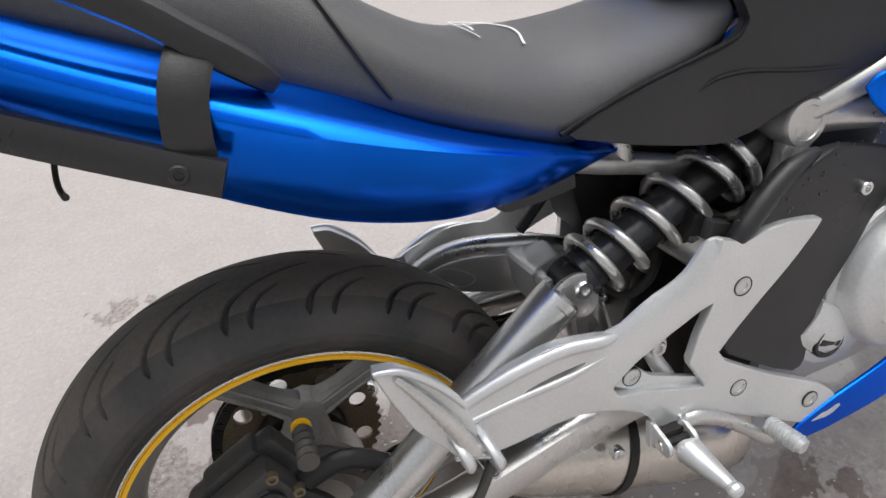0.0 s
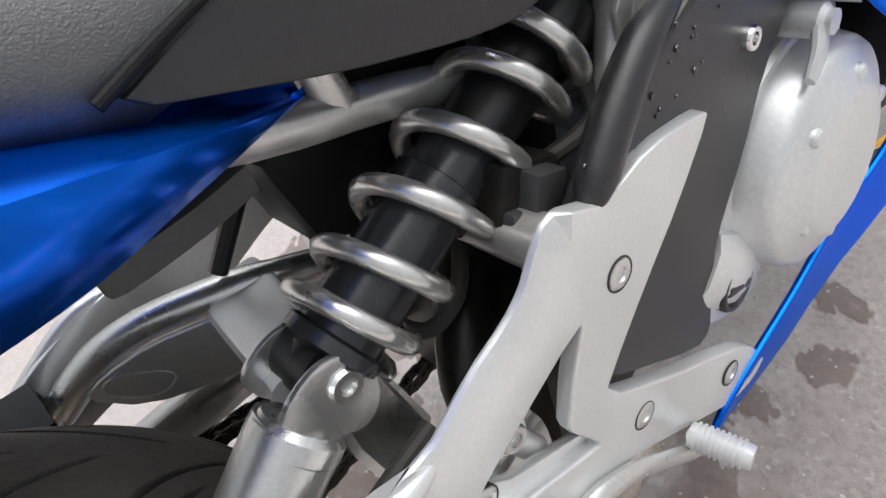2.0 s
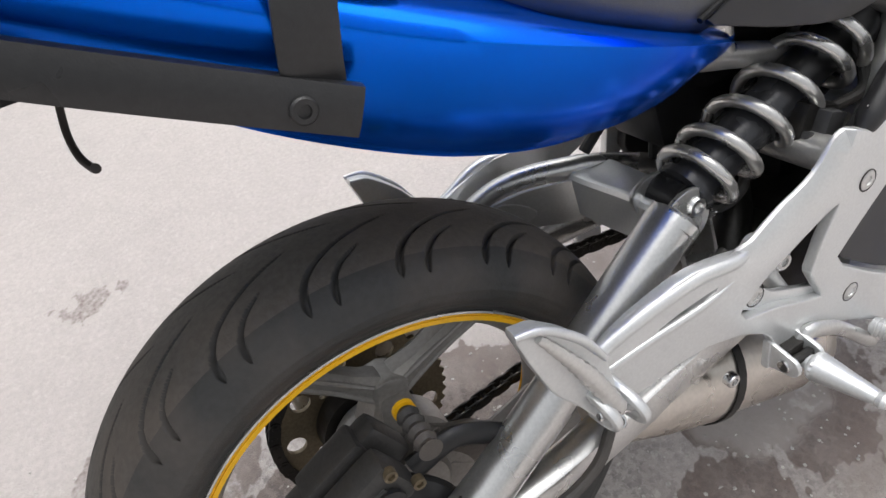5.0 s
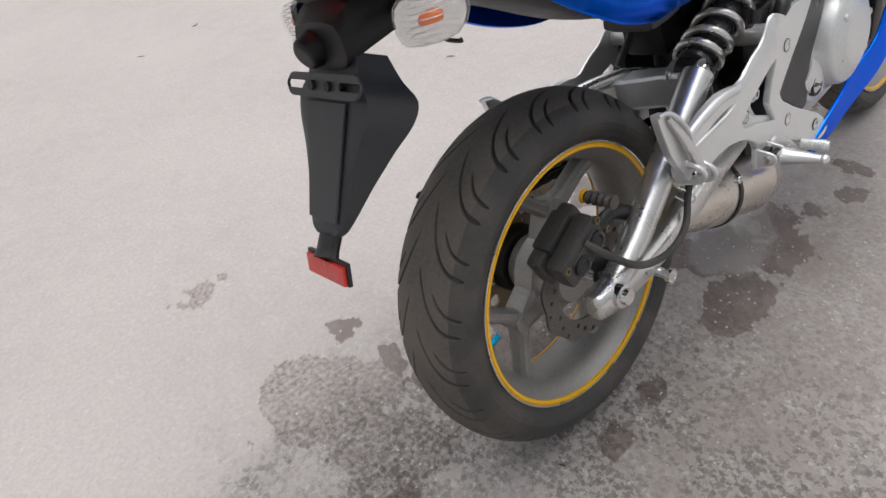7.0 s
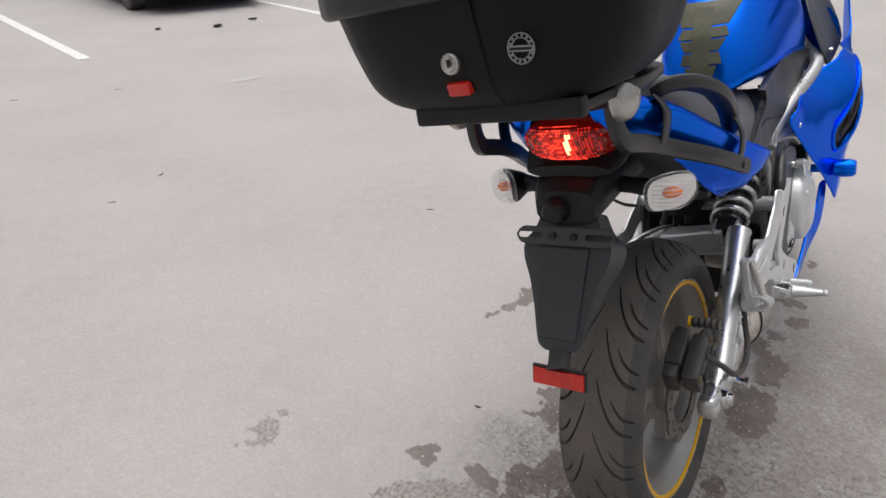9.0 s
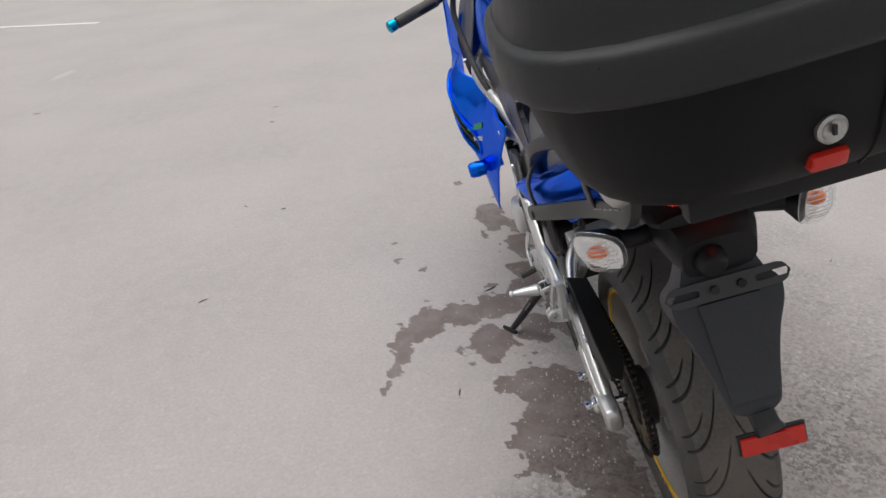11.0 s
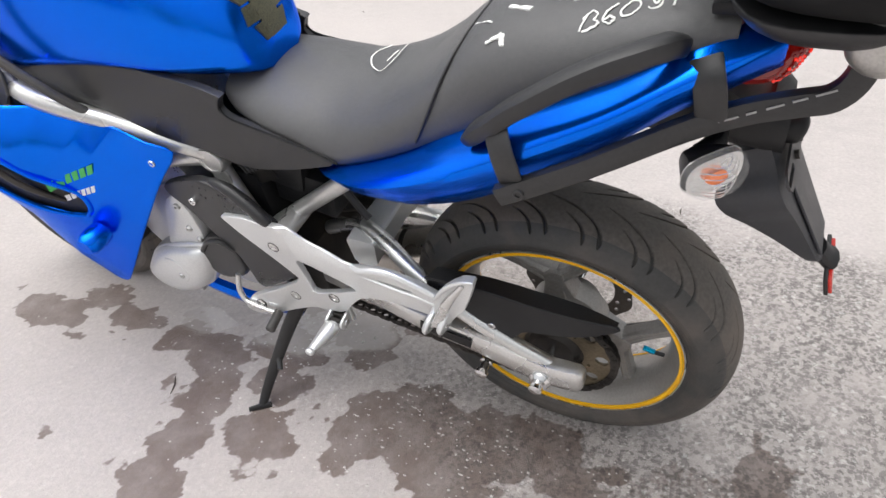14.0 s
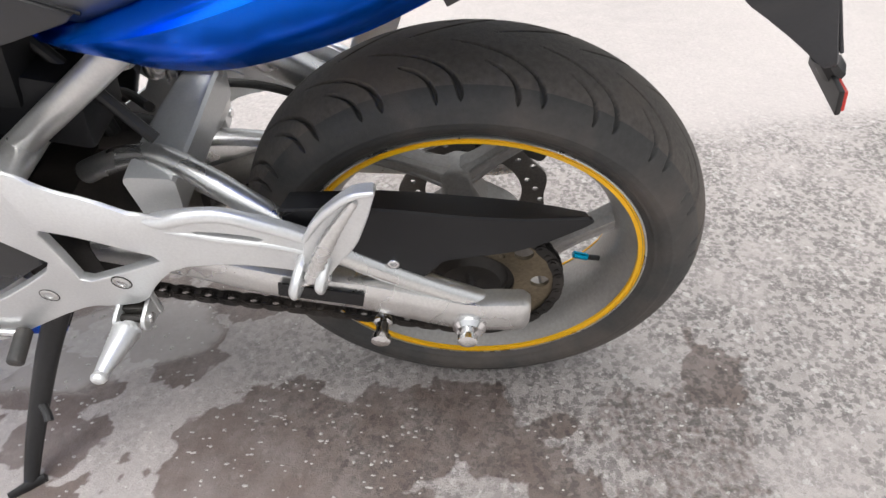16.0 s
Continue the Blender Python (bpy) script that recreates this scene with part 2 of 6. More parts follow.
def plate(bm, outline, y0, y1, bev=0.003, holes=(), warp=None, slope=None):
    """A sheet cut to an outline in (x, z), from y0 to y1, with rounded rims and holes; slope(x, z) gives a wide chamfer (run, depth) on the y0 side."""
    s = 1 if y1 > y0 else -1
    bev = min(bev, abs(y1 - y0) * 0.49)

    def inset(loop, d):
        n, base_d = len(loop), d
        area = sum(loop[i][0] * loop[(i + 1) % n][1] - loop[(i + 1) % n][0] * loop[i][1] for i in range(n))
        sg = 1 if area > 0 else -1
        out = []
        for i in range(n):
            a, b, c = Vector(loop[i - 1]), Vector(loop[i]), Vector(loop[(i + 1) % n])
            if slope and d > .0001:
                d = max(base_d, slope(b.x, b.y)[0] if base_d > bev * .9 else 0)
            d1, d2 = (b - a).normalized(), (c - b).normalized()
            n1, n2 = Vector((-d1.y, d1.x)) * sg, Vector((-d2.y, d2.x)) * sg
            q = (n1 + n2)
            q = q / max(0.6, q.length_squared / 2) if q.length > 1e-6 else n1
            out.append(b + q * d)
        return out
    loops = [list(outline)] + [list(h) for h in holes]
    front, back = [], []
    for k, lp in enumerate(loops):
        sg = 1 if k == 0 else -1
        rows = [(inset(lp, sg * bev), y0), (inset(lp, sg * bev * 0.3), y0 + s * bev * 0.3), ([Vector(q) for q in lp], y0 + s * bev),
                ([Vector(q) for q in lp], y1 - s * bev), (inset(lp, sg * bev * 0.3), y1 - s * bev * 0.3), (inset(lp, sg * bev * .85), y1)]
        vs = [[bm.verts.new((q[0], y, q[1])) for q in r] for r, y in rows]
        n = len(lp)
        if slope and k == 0:
            for row, drop in ((vs[1], .8), (vs[2], 1)):
                for v, q in zip(row, lp):
                    v.co.y += s * slope(*q)[1] * drop
        for a, b in zip(vs, vs[1:]):
            for j in range(n):
                bm.faces.new((a[j], a[(j + 1) % n], b[(j + 1) % n], b[j]))
        front.append(vs[0]), back.append(vs[-1])
    for side in (front, back):
        ed = [bm.edges.get((lp[i], lp[(i + 1) % len(lp)])) for lp in side for i in range(len(lp))]
        g = bmesh.ops.triangle_fill(bm, use_beauty=True, use_dissolve=False, edges=ed)
    if warp:
        for v in bm.verts:
            v.co = Vector(warp(v.co))
    return bm


def loft(bm, rows, per=4, n_caps=True):
    """Skin through closed rings of equal count, smoothed lengthwise."""
    k = len(rows[0])
    lines = [curve_points([r[j] for r in rows], per) for j in range(k)]
    skin(bm, [[lines[j][i] for j in range(k)] for i in range(len(lines[0]))], caps=n_caps)
    return bm


def oval(x, y, z, hw, hh, n=20, power=2.6, flat_low=1.0):
    """A superellipse ring in the plane of x."""
    out = []
    for k in range(n):
        a = 2 * math.pi * k / n
        c, s = math.cos(a), math.sin(a)
        g = (abs(c) ** power + abs(s) ** power) ** (-1 / power)
        out.append((x, y + hw * c * g, z + hh * s * g * (flat_low if s < 0 else 1)))
    return out


def bolt(parent, at, r, out=-1, name="bolt", material=None, depth=0.006):
    """A socket-head bolt whose head faces +y or -y."""
    bm = bmesh.new()
    x, y, z = at
    s = out
    prof = [(y - s * 0.004, r * 0.98), (y + s * depth * 0.6, r), (y + s * depth, r * 0.85), (y + s * depth, r * 0.5), (y + s * depth * 0.3, r * 0.45)]
    lathe(bm, prof, (x, 0, z), 18)
    return part(name, bm, material or ALU, parent)


def round_corners(loop, r=.25):
    out = []
    for i, b in enumerate(loop):
        a, c = loop[i - 1], loop[(i + 1) % len(loop)]
        out += [tuple(b[k] + (a[k] - b[k]) * r for k in (0, 1)), tuple(b[k] + (c[k] - b[k]) * r for k in (0, 1))]
    return out


# ---- ground ----
def stain_field():
    """Wet blotches on the asphalt, as (x, y, radius along x, radius along y)."""
    return [
        (1.45, .20, .13, .06), (1.35, .09, .08, .05), (1.18, .12, .09, .05), (1.29, .25, .03, .02), (1.03, .18, .03, .025), (.90, .27, .03, .025),
        (1.144, .612, .03, .02), (1.074, .508, .018, .014), (1.28, .62, .02, .014), (1.82, .31, .03, .02),
        (.99, .12, .07, .05), (.86, .15, .08, .07), (.79, .26, .07, .08), (.76, .40, .06, .08), (.75, .50, .065, .06), (.68, .56, .06, .045), (.60, .60, .05, .03), (.51, .62, .04, .026), (.43, .64, .026, .02),
        (.60, .31, .085, .065), (.65, .17, .07, .06), (.70, .06, .10, .06), (.385, .20, .085, .09), (.30, .14, .11, .10), (.39, .29, .05, .05), (.20, .21, .11, .08), (.12, .13, .13, .085), (.16, .27, .09, .05), (.02, .09, .085, .07),
        (-.07, .15, .065, .055), (-.145, .205, .055, .045), (-.15, .12, .03, .025), (-.33, .12, .085, .09), (-.24, .065, .03, .025), (.26, .03, .03, .022), (.50, .0, .06, .04),
        (-.378, .858, .046, .05), (-.30, .86, .022, .024), (-.44, .89, .012, .012), (-.19, .456, .034, .034), (-.185, .315, .035, .045), (-.25, .27, .05, .06),
        (-.36, .36, .11, .12), (-.36, .21, .07, .07), (-.38, .09, .075, .09), (-.42, .0, .06, .07), (-.21, .11, .025, .025), (-.036, -.179, .04, .035), (.11, -.175, .035, .035),
        (.43, -.18, .11, .06), (.56, -.07, .10, .07), (.65, -.18, .09, .05), (.951, -.227, .042, .034), (1.081, -.196, .036, .03), (.841, -.175, .038, .03),
        (1.065, -.145, .036, .028), (1.41, -.2, .03, .02), (.75, -.12, .07, .05)]



def ground():
    def axis(lo, hi, step, far):
        mid = list(np.arange(lo, hi, step))
        out, d, a, b = [], step, mid[0], mid[-1]
        low, high = [], []
        while abs(a) < far:
            d *= 1.35
            a -= d
            b += d
            low.append(a), high.append(b)
        return np.array(low[::-1] + mid + high)
    xs, ys = axis(-.75, 2.0, .009, 400), axis(-.55, 1.1, .009, 400)
    gx, gy = np.meshgrid(xs, ys, indexing='ij')
    wet = np.zeros_like(gx)
    near = (abs(gx - .6) < 1.7) & (abs(gy - .3) < 1.2)
    warp = np.zeros((*gx.shape, 3))
    for i, j in zip(*np.where(near)):
        p = Vector((gx[i, j] * 14, gy[i, j] * 14, 0))
        q = noise.noise_vector(p * .8) * 0.030 + noise.noise_vector(p * 2.3) * 0.022 + noise.noise_vector(p * 6) * 0.011
        warp[i, j] = q
    wx, wy = gx + warp[..., 0], gy + warp[..., 1]
    rnd = random.Random(5)
    field = stain_field()
    for x, y, a, b in field[:]:
        if max(a, b) > .05:             # small splashes round the large blotches
            for _ in range(4):
                q, f = rnd.uniform(0, 6.28), rnd.uniform(1.05, 1.7)
                r = rnd.uniform(.007, .018)
                field.append((x + a * f * math.cos(q), y + b * f * math.sin(q), r, r * rnd.uniform(.7, 1.2)))
    for x, y, a, b in field:
        d = np.hypot((wx - x) / a, (wy - y) / b)
        wet = np.maximum(wet, np.clip((1.10 - d) * 4.6 * max(a, b) / 0.05 * 0.8, 0, .45 if x < -.2 and y > .0 else 1))   # those behind the wheel are drying
    gz = np.where(near, warp[..., 2] * 0.015, 0)
    n, m = gx.shape
    idx = np.arange(n * m).reshape(n, m)
    faces = np.stack([idx[:-1, :-1], idx[1:, :-1], idx[1:, 1:], idx[:-1, 1:]], -1).reshape(-1, 4)
    me = bpy.data.meshes.new("ground")
    me.from_pydata(np.stack([gx, gy, gz], -1).reshape(-1, 3).tolist(), [], faces.tolist())
    me.polygons.foreach_set("use_smooth", [True] * len(me.polygons))
    # a shallow clear puddle under the engine
    pu, pv = (wx - .655) * .927 + (wy + .045) * .375, (wy + .045) * .927 - (wx - .655) * .375
    pool = np.clip((1.0 - np.hypot(pu / .20, pv / .105)) * 7, 0, 1)
    pool = np.maximum(pool, np.clip((1.0 - np.hypot((wx - .99) / .085, (wy - .05) / .05)) * 5, 0, 1))
    at = me.attributes.new("pool", 'FLOAT', 'POINT')
    at.data.foreach_set("value", pool.ravel().astype(np.float32))
    # coarser, more worn lane behind the rear wheel and on its right
    edge = .44 - .22 * np.clip(gx, 0, 1.6) + warp[..., 0] * 3.5 + warp[..., 1] * 2.0
    lane = np.clip((edge - gy) / .30, 0, 1) * np.clip((gy + 1.02 + .1 * np.sin(gx * 3)) / .12, 0, 1) * np.clip((2.2 - gx) / 1.6, 0, 1)
    lane *= 1 - .62 * np.clip((gx - .02) / .4, 0, 1)
    # ground that is still damp on the right of the bike
    damp = np.clip((-.08 - gy + warp[..., 1] * 3) / .16, 0, 1) * np.clip((gy + .80) / .3, 0, 1) * np.clip((gx + .25 + warp[..., 0] * 4) / .35, 0, 1) * np.clip((1.3 - gx) / .5, 0, 1)
    at = me.attributes.new("damp", 'FLOAT', 'POINT')
    at.data.foreach_set("value", damp.ravel().astype(np.float32))
    at = me.attributes.new("lane", 'FLOAT', 'POINT')
    at.data.foreach_set("value", lane.ravel().astype(np.float32))
    at = me.attributes.new("wet", 'FLOAT', 'POINT')
    at.data.foreach_set("value", wet.ravel().astype(np.float32))
    m_ = bpy.data.materials.new("worn_asphalt")
    m_.use_nodes = True
    N, L = m_.node_tree.nodes, m_.node_tree.links
    b = N["Principled BSDF"]
    co = N.new("ShaderNodeTexCoord")

    def tex(kind, scale, detail=6):
        t = N.new(kind)
        t.inputs["Scale"].default_value = scale
        if "Detail" in t.inputs:
            t.inputs["Detail"].default_value = detail
        L.new(co.outputs["Object"], t.inputs["Vector"])
        return t

    def ranged(src, lo, hi, a=0.0, c=1.0):
        r = N.new("ShaderNodeMapRange")
        for k, v in (("From Min", lo), ("From Max", hi), ("To Min", a), ("To Max", c)):
            r.inputs[k].default_value = v
        L.new(src, r.inputs["Value"])
        return r.outputs[0]

    def mix(fac, a, c, blend='MIX'):
        x = N.new("ShaderNodeMix")
        x.data_type, x.blend_type = 'RGBA', blend
        for key, v in (("A", a), ("B", c)):
            if isinstance(v, tuple):
                x.inputs[key].default_value = (*v, 1)
            else:
                L.new(v, x.inputs[key])
        if isinstance(fac, float):
            x.inputs["Factor"].default_value = fac
        else:
            L.new(fac, x.inputs["Factor"])
        return x.outputs["Result"]

    def mul(a, c, op='MULTIPLY'):
        x = N.new("ShaderNodeMath")
        x.operation = op
        for k, v in enumerate((a, c)):
            if isinstance(v, float):
                x.inputs[k].default_value = v
            else:
                L.new(v, x.inputs[k])
        return x.outputs[0]
    def cells(scale, wobble):
        """Flat irregular cells: stones of one size, with ragged outlines."""
        t = N.new("ShaderNodeTexVoronoi")
        t.voronoi_dimensions, t.distance = '2D', 'CHEBYCHEV'
        t.inputs["Scale"].default_value = scale
        w = tex("ShaderNodeTexNoise", scale * 1.7, 3)
        k = N.new("ShaderNodeVectorMath")
        k.operation = 'MULTIPLY_ADD'
        L.new(w.outputs["Color"], k.inputs[0])
        k.inputs[1].default_value = (wobble,) * 3
        L.new(co.outputs["Object"], k.inputs[2])
        L.new(k.outputs[0], t.inputs["Vector"])
        return t
    broad, mid_, grit = tex("ShaderNodeTexNoise", 1.1, 5), tex("ShaderNodeTexNoise", 14, 6), tex("ShaderNodeTexNoise", 260, 4)
    stones, speck, chips, nubs = cells(150, .022), cells(52, .026), cells(92, .022), cells(64, .028)
    lane_ = N.new("ShaderNodeAttribute")
    lane_.attribute_name = "lane"
    patch = tex("ShaderNodeTexNoise", 5, 4)
    coarse = mul(lane_.outputs["Fac"], ranged(patch.outputs[0], .34, .52, .35, 1.0))
    fine = tex("ShaderNodeTexNoise", 90, 6)
    base = mix(ranged(mid_.outputs[0], .3, .7), (.396, .362, .349), (.448, .409, .394))
    base = mix(ranged(broad.outputs[0], .35, .65), base, (.473, .433, .416))
    base = mix(ranged(fine.outputs[0], .35, .65, .22, 0.0), base, (.25, .238, .228))
    base = mix(mul(lane_.outputs["Fac"], .20), base, (.31, .265, .245))
    stone = mix(ranged(stones.outputs["Color"], .2, .8), (.15, .143, .137), (.66, .635, .61))
    base = mix(mul(ranged(stones.outputs["Distance"], .55, .30), ranged(coarse, 0, 1, .10, .26)), base, stone)
    for t_, lim, size, amount in ((chips, .42, .46, .62), (nubs, .58, .42, .54)):
        dark = mul(ranged(t_.outputs["Distance"], size, size - .08), ranged(t_.outputs["Color"], lim, lim + .05))
        base = mix(mul(dark, ranged(coarse, .05, 1, 0.0, amount)), base, (.105, .098, .092))
    size_ = N.new("ShaderNodeSeparateColor")
    L.new(speck.outputs["Color"], size_.inputs[0])
    pale = mul(ranged(mul(speck.outputs["Distance"], mul(size_.outputs[1], -.20), 'ADD'), .12, .05), ranged(size_.outputs[0], .74, .78))
    base = mix(mul(pale, ranged(coarse, 0, .6, .08, .34)), base, (.74, .745, .72))
    att = N.new("ShaderNodeAttribute")
    att.attribute_name = "wet"
    pool_ = N.new("ShaderNodeAttribute")
    pool_.attribute_name = "pool"
    soak = mul(ranged(mul(att.outputs["Fac"], ranged(fine.outputs[0], .25, .75, -.22, .22), 'ADD'), .28, .60), ranged(mid_.outputs[0], .3, .6, .72, 1.0))
    wetcol = mix(1.0, base, (.355, .300, .277), 'MULTIPLY')
    damp_ = N.new("ShaderNodeAttribute")
    damp_.attribute_name = "damp"
    base = mix(mul(damp_.outputs["Fac"], ranged(patch.outputs[0], .32, .62, .75, .30)), base, mix(1.0, base, (.47, .425, .39), 'MULTIPLY'))
    col = mix(soak, base, wetcol)
    # the standing water is mixed towards an even pale grey
    col = mix(mul(pool_.outputs["Fac"], .62), col, (.40, .375, .36))
    L.new(col, b.inputs["Base Color"])
    L.new(mul(ranged(soak, 0, 1, .62, .36), ranged(pool_.outputs["Fac"], 0, 1, 1.0, .10)), b.inputs["Roughness"])
    h = mul(mul(grit.outputs[0], .35), mul(ranged(stones.outputs["Distance"], .6, .0), ranged(coarse, 0, 1, .35, 1.6)), 'ADD')
    bp = N.new("ShaderNodeBump")
    bp.inputs["Distance"].default_value = .003
    L.new(mul(ranged(soak, 0, 1, .6, .4), ranged(pool_.outputs["Fac"], 0, 1, 1.0, .02)), bp.inputs["Strength"])
    L.new(h, bp.inputs["Height"]), L.new(bp.outputs[0], b.inputs["Normal"])
    me.materials.append(m_)
    return tagged(new("ground", me), "worn grey asphalt with dark wet blotches", "ground", kind="structure")


ground()


# ---- rear wheel ----
def tyre_mesh(name, R, rim, half, steps, grooves):
    """A tyre as a fine grid round the y axis, with tread grooves cut into it."""
    prof = curve_points([(0, -half * .78, rim - .002), (0, -half * .83, rim + .005), (0, -half * .99, rim + (R - rim) * .30), (0, -half * .93, rim + (R - rim) * .58),
                         (0, -half * .70, rim + (R - rim) * .82), (0, -half * .36, rim + (R - rim) * .96), (0, 0, R), (0, half * .36, rim + (R - rim) * .96),
                         (0, half * .70, rim + (R - rim) * .82), (0, half * .93, rim + (R - rim) * .58), (0, half * .99, rim + (R - rim) * .30),
                         (0, half * .83, rim + .005), (0, half * .78, rim - .002)], 12)
    py, pr = np.array([p.y for p in prof]), np.array([p.z for p in prof])
    mids = [i for i in range(len(py) - 1) if max(abs(py[i]), abs(py[i + 1])) < half * .76 and pr[i] > rim + (R - rim) * .5]
    py, pr = (np.insert(q, [i + 1 for i in mids], [(q[i] + q[i + 1]) / 2 for i in mids]) for q in (py, pr))
    th = np.linspace(0, 2 * math.pi, steps, endpoint=False)
    T_, Y_ = np.meshgrid(th, py, indexing='ij')
    R_ = np.repeat(pr[None], steps, 0).copy()
    u = abs(Y_) / half
    cut = np.zeros_like(R_)
    pitch = 2 * math.pi / grooves
    flip = np.where(Y_ < 0, 0.5, 0.0)
    for k, (lo, hi, lead, width, off) in enumerate(((.09, .88, 1.10, .0030, 0.0), (.44, .90, .42, .0024, .62))):
        q = np.clip((u - lo) / (hi - lo), 0, 1)
        path = lead * (1 - (1 - q) ** 2.2)
        ph = (T_ / pitch - path + off + flip) % 1.0
        d = np.minimum(ph, 1 - ph) * pitch * R * .93
        ends = np.clip((u - lo) / .06, 0, 1) * np.clip((hi - u) / .06, 0, 1)
        cut = np.maximum(cut, np.clip((width * ends + .0010 - d) / .0022, 0, 1) * (ends > 0))
    cut *= R_ > rim + (R - rim) * .45
    R_ -= cut * .0075
    # bead line and raised mould rings on the side walls
    for lo_, hi_, h_ in ((rim + .010, rim + .0125, .0012), (rim + .030, rim + .033, .0009)):
        Y_ += np.sign(Y_) * h_ * ((R_ > lo_) & (R_ < hi_) & (abs(Y_) > half * .75))
    v = np.stack([R_ * np.cos(T_), Y_, R_ * np.sin(T_)], -1).reshape(-1, 3)
    n, m = T_.shape
    idx = np.arange(n * m).reshape(n, m)
    nx = np.roll(idx, -1, 0)
    f = np.stack([idx[:, :-1], idx[:, 1:], nx[:, 1:], nx[:, :-1]], -1).reshape(-1, 4)
    me = bpy.data.meshes.new(name)
    me.from_pydata(v.tolist(), [], f.tolist())
    me.polygons.foreach_set("use_smooth", [True] * len(me.polygons))
    me.materials.append(RUBBER), me.materials.append(TREAD)
    # dust lies on the crown; the darker rubber also paints shade into the grooves
    crown = (u[:, :-1] < .74) & (R_[:, :-1] > rim + (R - rim) * .6) & (cut[:, :-1] < .4)
    me.polygons.foreach_set("material_index", crown.reshape(-1).astype(np.int32))
    return me


def wheel(name, at, R, rim, half, vee, width, grooves, steps):
    bm = bmesh.new()
    w = width
    lathe(bm, [(-w, rim + .003), (-w, rim - .007), (-w * .93, rim - .010), (-w * .80, rim - .016), (-w * .60, rim - .026), (-w * .35, rim - .032), (0, rim - .034),
               (w * .35, rim - .032), (w * .60, rim - .026), (w * .80, rim - .016), (w * .93, rim - .010), (w, rim - .007), (w, rim + .003),
               (w * .9, rim + .002), (w * .7, rim - .012), (0, rim - .022), (-w * .7, rim - .012), (-w * .9, rim + .002)], n=120, closed=True)
    rimo = part(name, bm, RIM, bike, "grey cast wheel with yellow rim tape")
    rimo.location = at
    t = new("tyre", tyre_mesh("tyre", R, rim, half, steps, grooves))
    t.parent = rimo
    t["label"] = "worn black tyre with curved tread grooves"
    for s in (-1, 1):
        bm = bmesh.new()
        lathe(bm, [(s * (w - .0010), rim - .0090), (s * (w + .0026), rim - .0084), (s * (w + .0029), rim - .0034), (s * (w + .0010), rim - .0030)], n=120, closed=True)
        part("rim_stripe", bm, YELLOW, rimo, "thin yellow stripe")
        bm = bmesh.new()
        lathe(bm, [(s * (w - .0010), rim - .0023), (s * (w + .0028), rim - .0023), (s * (w + .0030), rim - .0006), (s * (w + .0004), rim - .0002)], n=120, closed=True)
        part("rim_stripe", bm, YELLOW, rimo, "thin yellow stripe")
        bm = bmesh.new()
        lathe(bm, [(s * w, rim + .0001), (s * (w + .0040), rim + .0003), (s * (w + .0040), rim + .0026), (s * (w + .001), rim + .0028)], n=120, closed=True)
        part("rim_edge", bm, ALU, rimo, "bright machined rim edge")
    bm = bmesh.new()
    lathe(bm, [(-.055, .02), (-.055, .045), (-.05, .05), (-.03, .052), (-.02, .075), (.02, .075), (.03, .055), (.055, .052), (.06, .045), (.06, .02)], n=48)
    part("hub", bm, RIM, rimo)
    for k in range(3):
        c = radians(vee + 120 * k)
        # solid web between a pair of spokes, with a square hole
        bm = bmesh.new()
        cc, ss = math.cos(c), math.sin(c)
        turn = lambda q: (q[0] * cc - q[1] * ss, q[0] * ss + q[1] * cc)
        plate(bm, [turn(q) for q in ((.045, -.040), (.075, -.030), (.105, -.021), (.128, -.020), (.134, 0), (.128, .020), (.105, .021), (.075, .030), (.045, .040))], -.022, .022, .005,
              [[turn(q) for q in ((.090, -.009), (.094, -.011), (.106, -.011), (.110, -.008), (.110, .008), (.106, .011), (.094, .011), (.090, .009))]])
        part("web", bm, RIM, rimo)
        for sgn in (-1, 1):
            bm = bmesh.new()
            e = c + sgn * radians(31)
            a = Vector((.062 * math.cos(c + sgn * .05), 0, .062 * math.sin(c + sgn * .05)))
            b = Vector((.112 * math.cos(c + sgn * .06), 0, .112 * math.sin(c + sgn * .06)))
            d = Vector(((rim - .028) * math.cos(e), 0, (rim - .028) * math.sin(e)))
            tube(bm, [a, b, b.lerp(d, .35), d], [.021, .0165, .0125, .0145], 12, 4, flat=1.25, square=2.0)
            # raised rib along the outer faces
            for side in (-1, 1):
                across = Vector((-math.sin(e), 0, math.cos(e)))
                for o in (-1, 1):
                    tube(bm, [b + across * o * .009 + Vector((0, side * .018, 0)), b.lerp(d, .5) + across * o * .006 + Vector((0, side * .0145, 0)), d + across * o * .0065 + Vector((0, side * .0160, 0))], .0032, 8, 3)
            part("spoke", bm, RIM, rimo)
    return rimo


rear = wheel("rear_wheel", (0, 0, 0), .3125, .229, .080, 80, .064, 21, 1900)
front = wheel("front_wheel", (1.41, 0, -.012), .299, .229, .060, 60, .050, 26, 700)


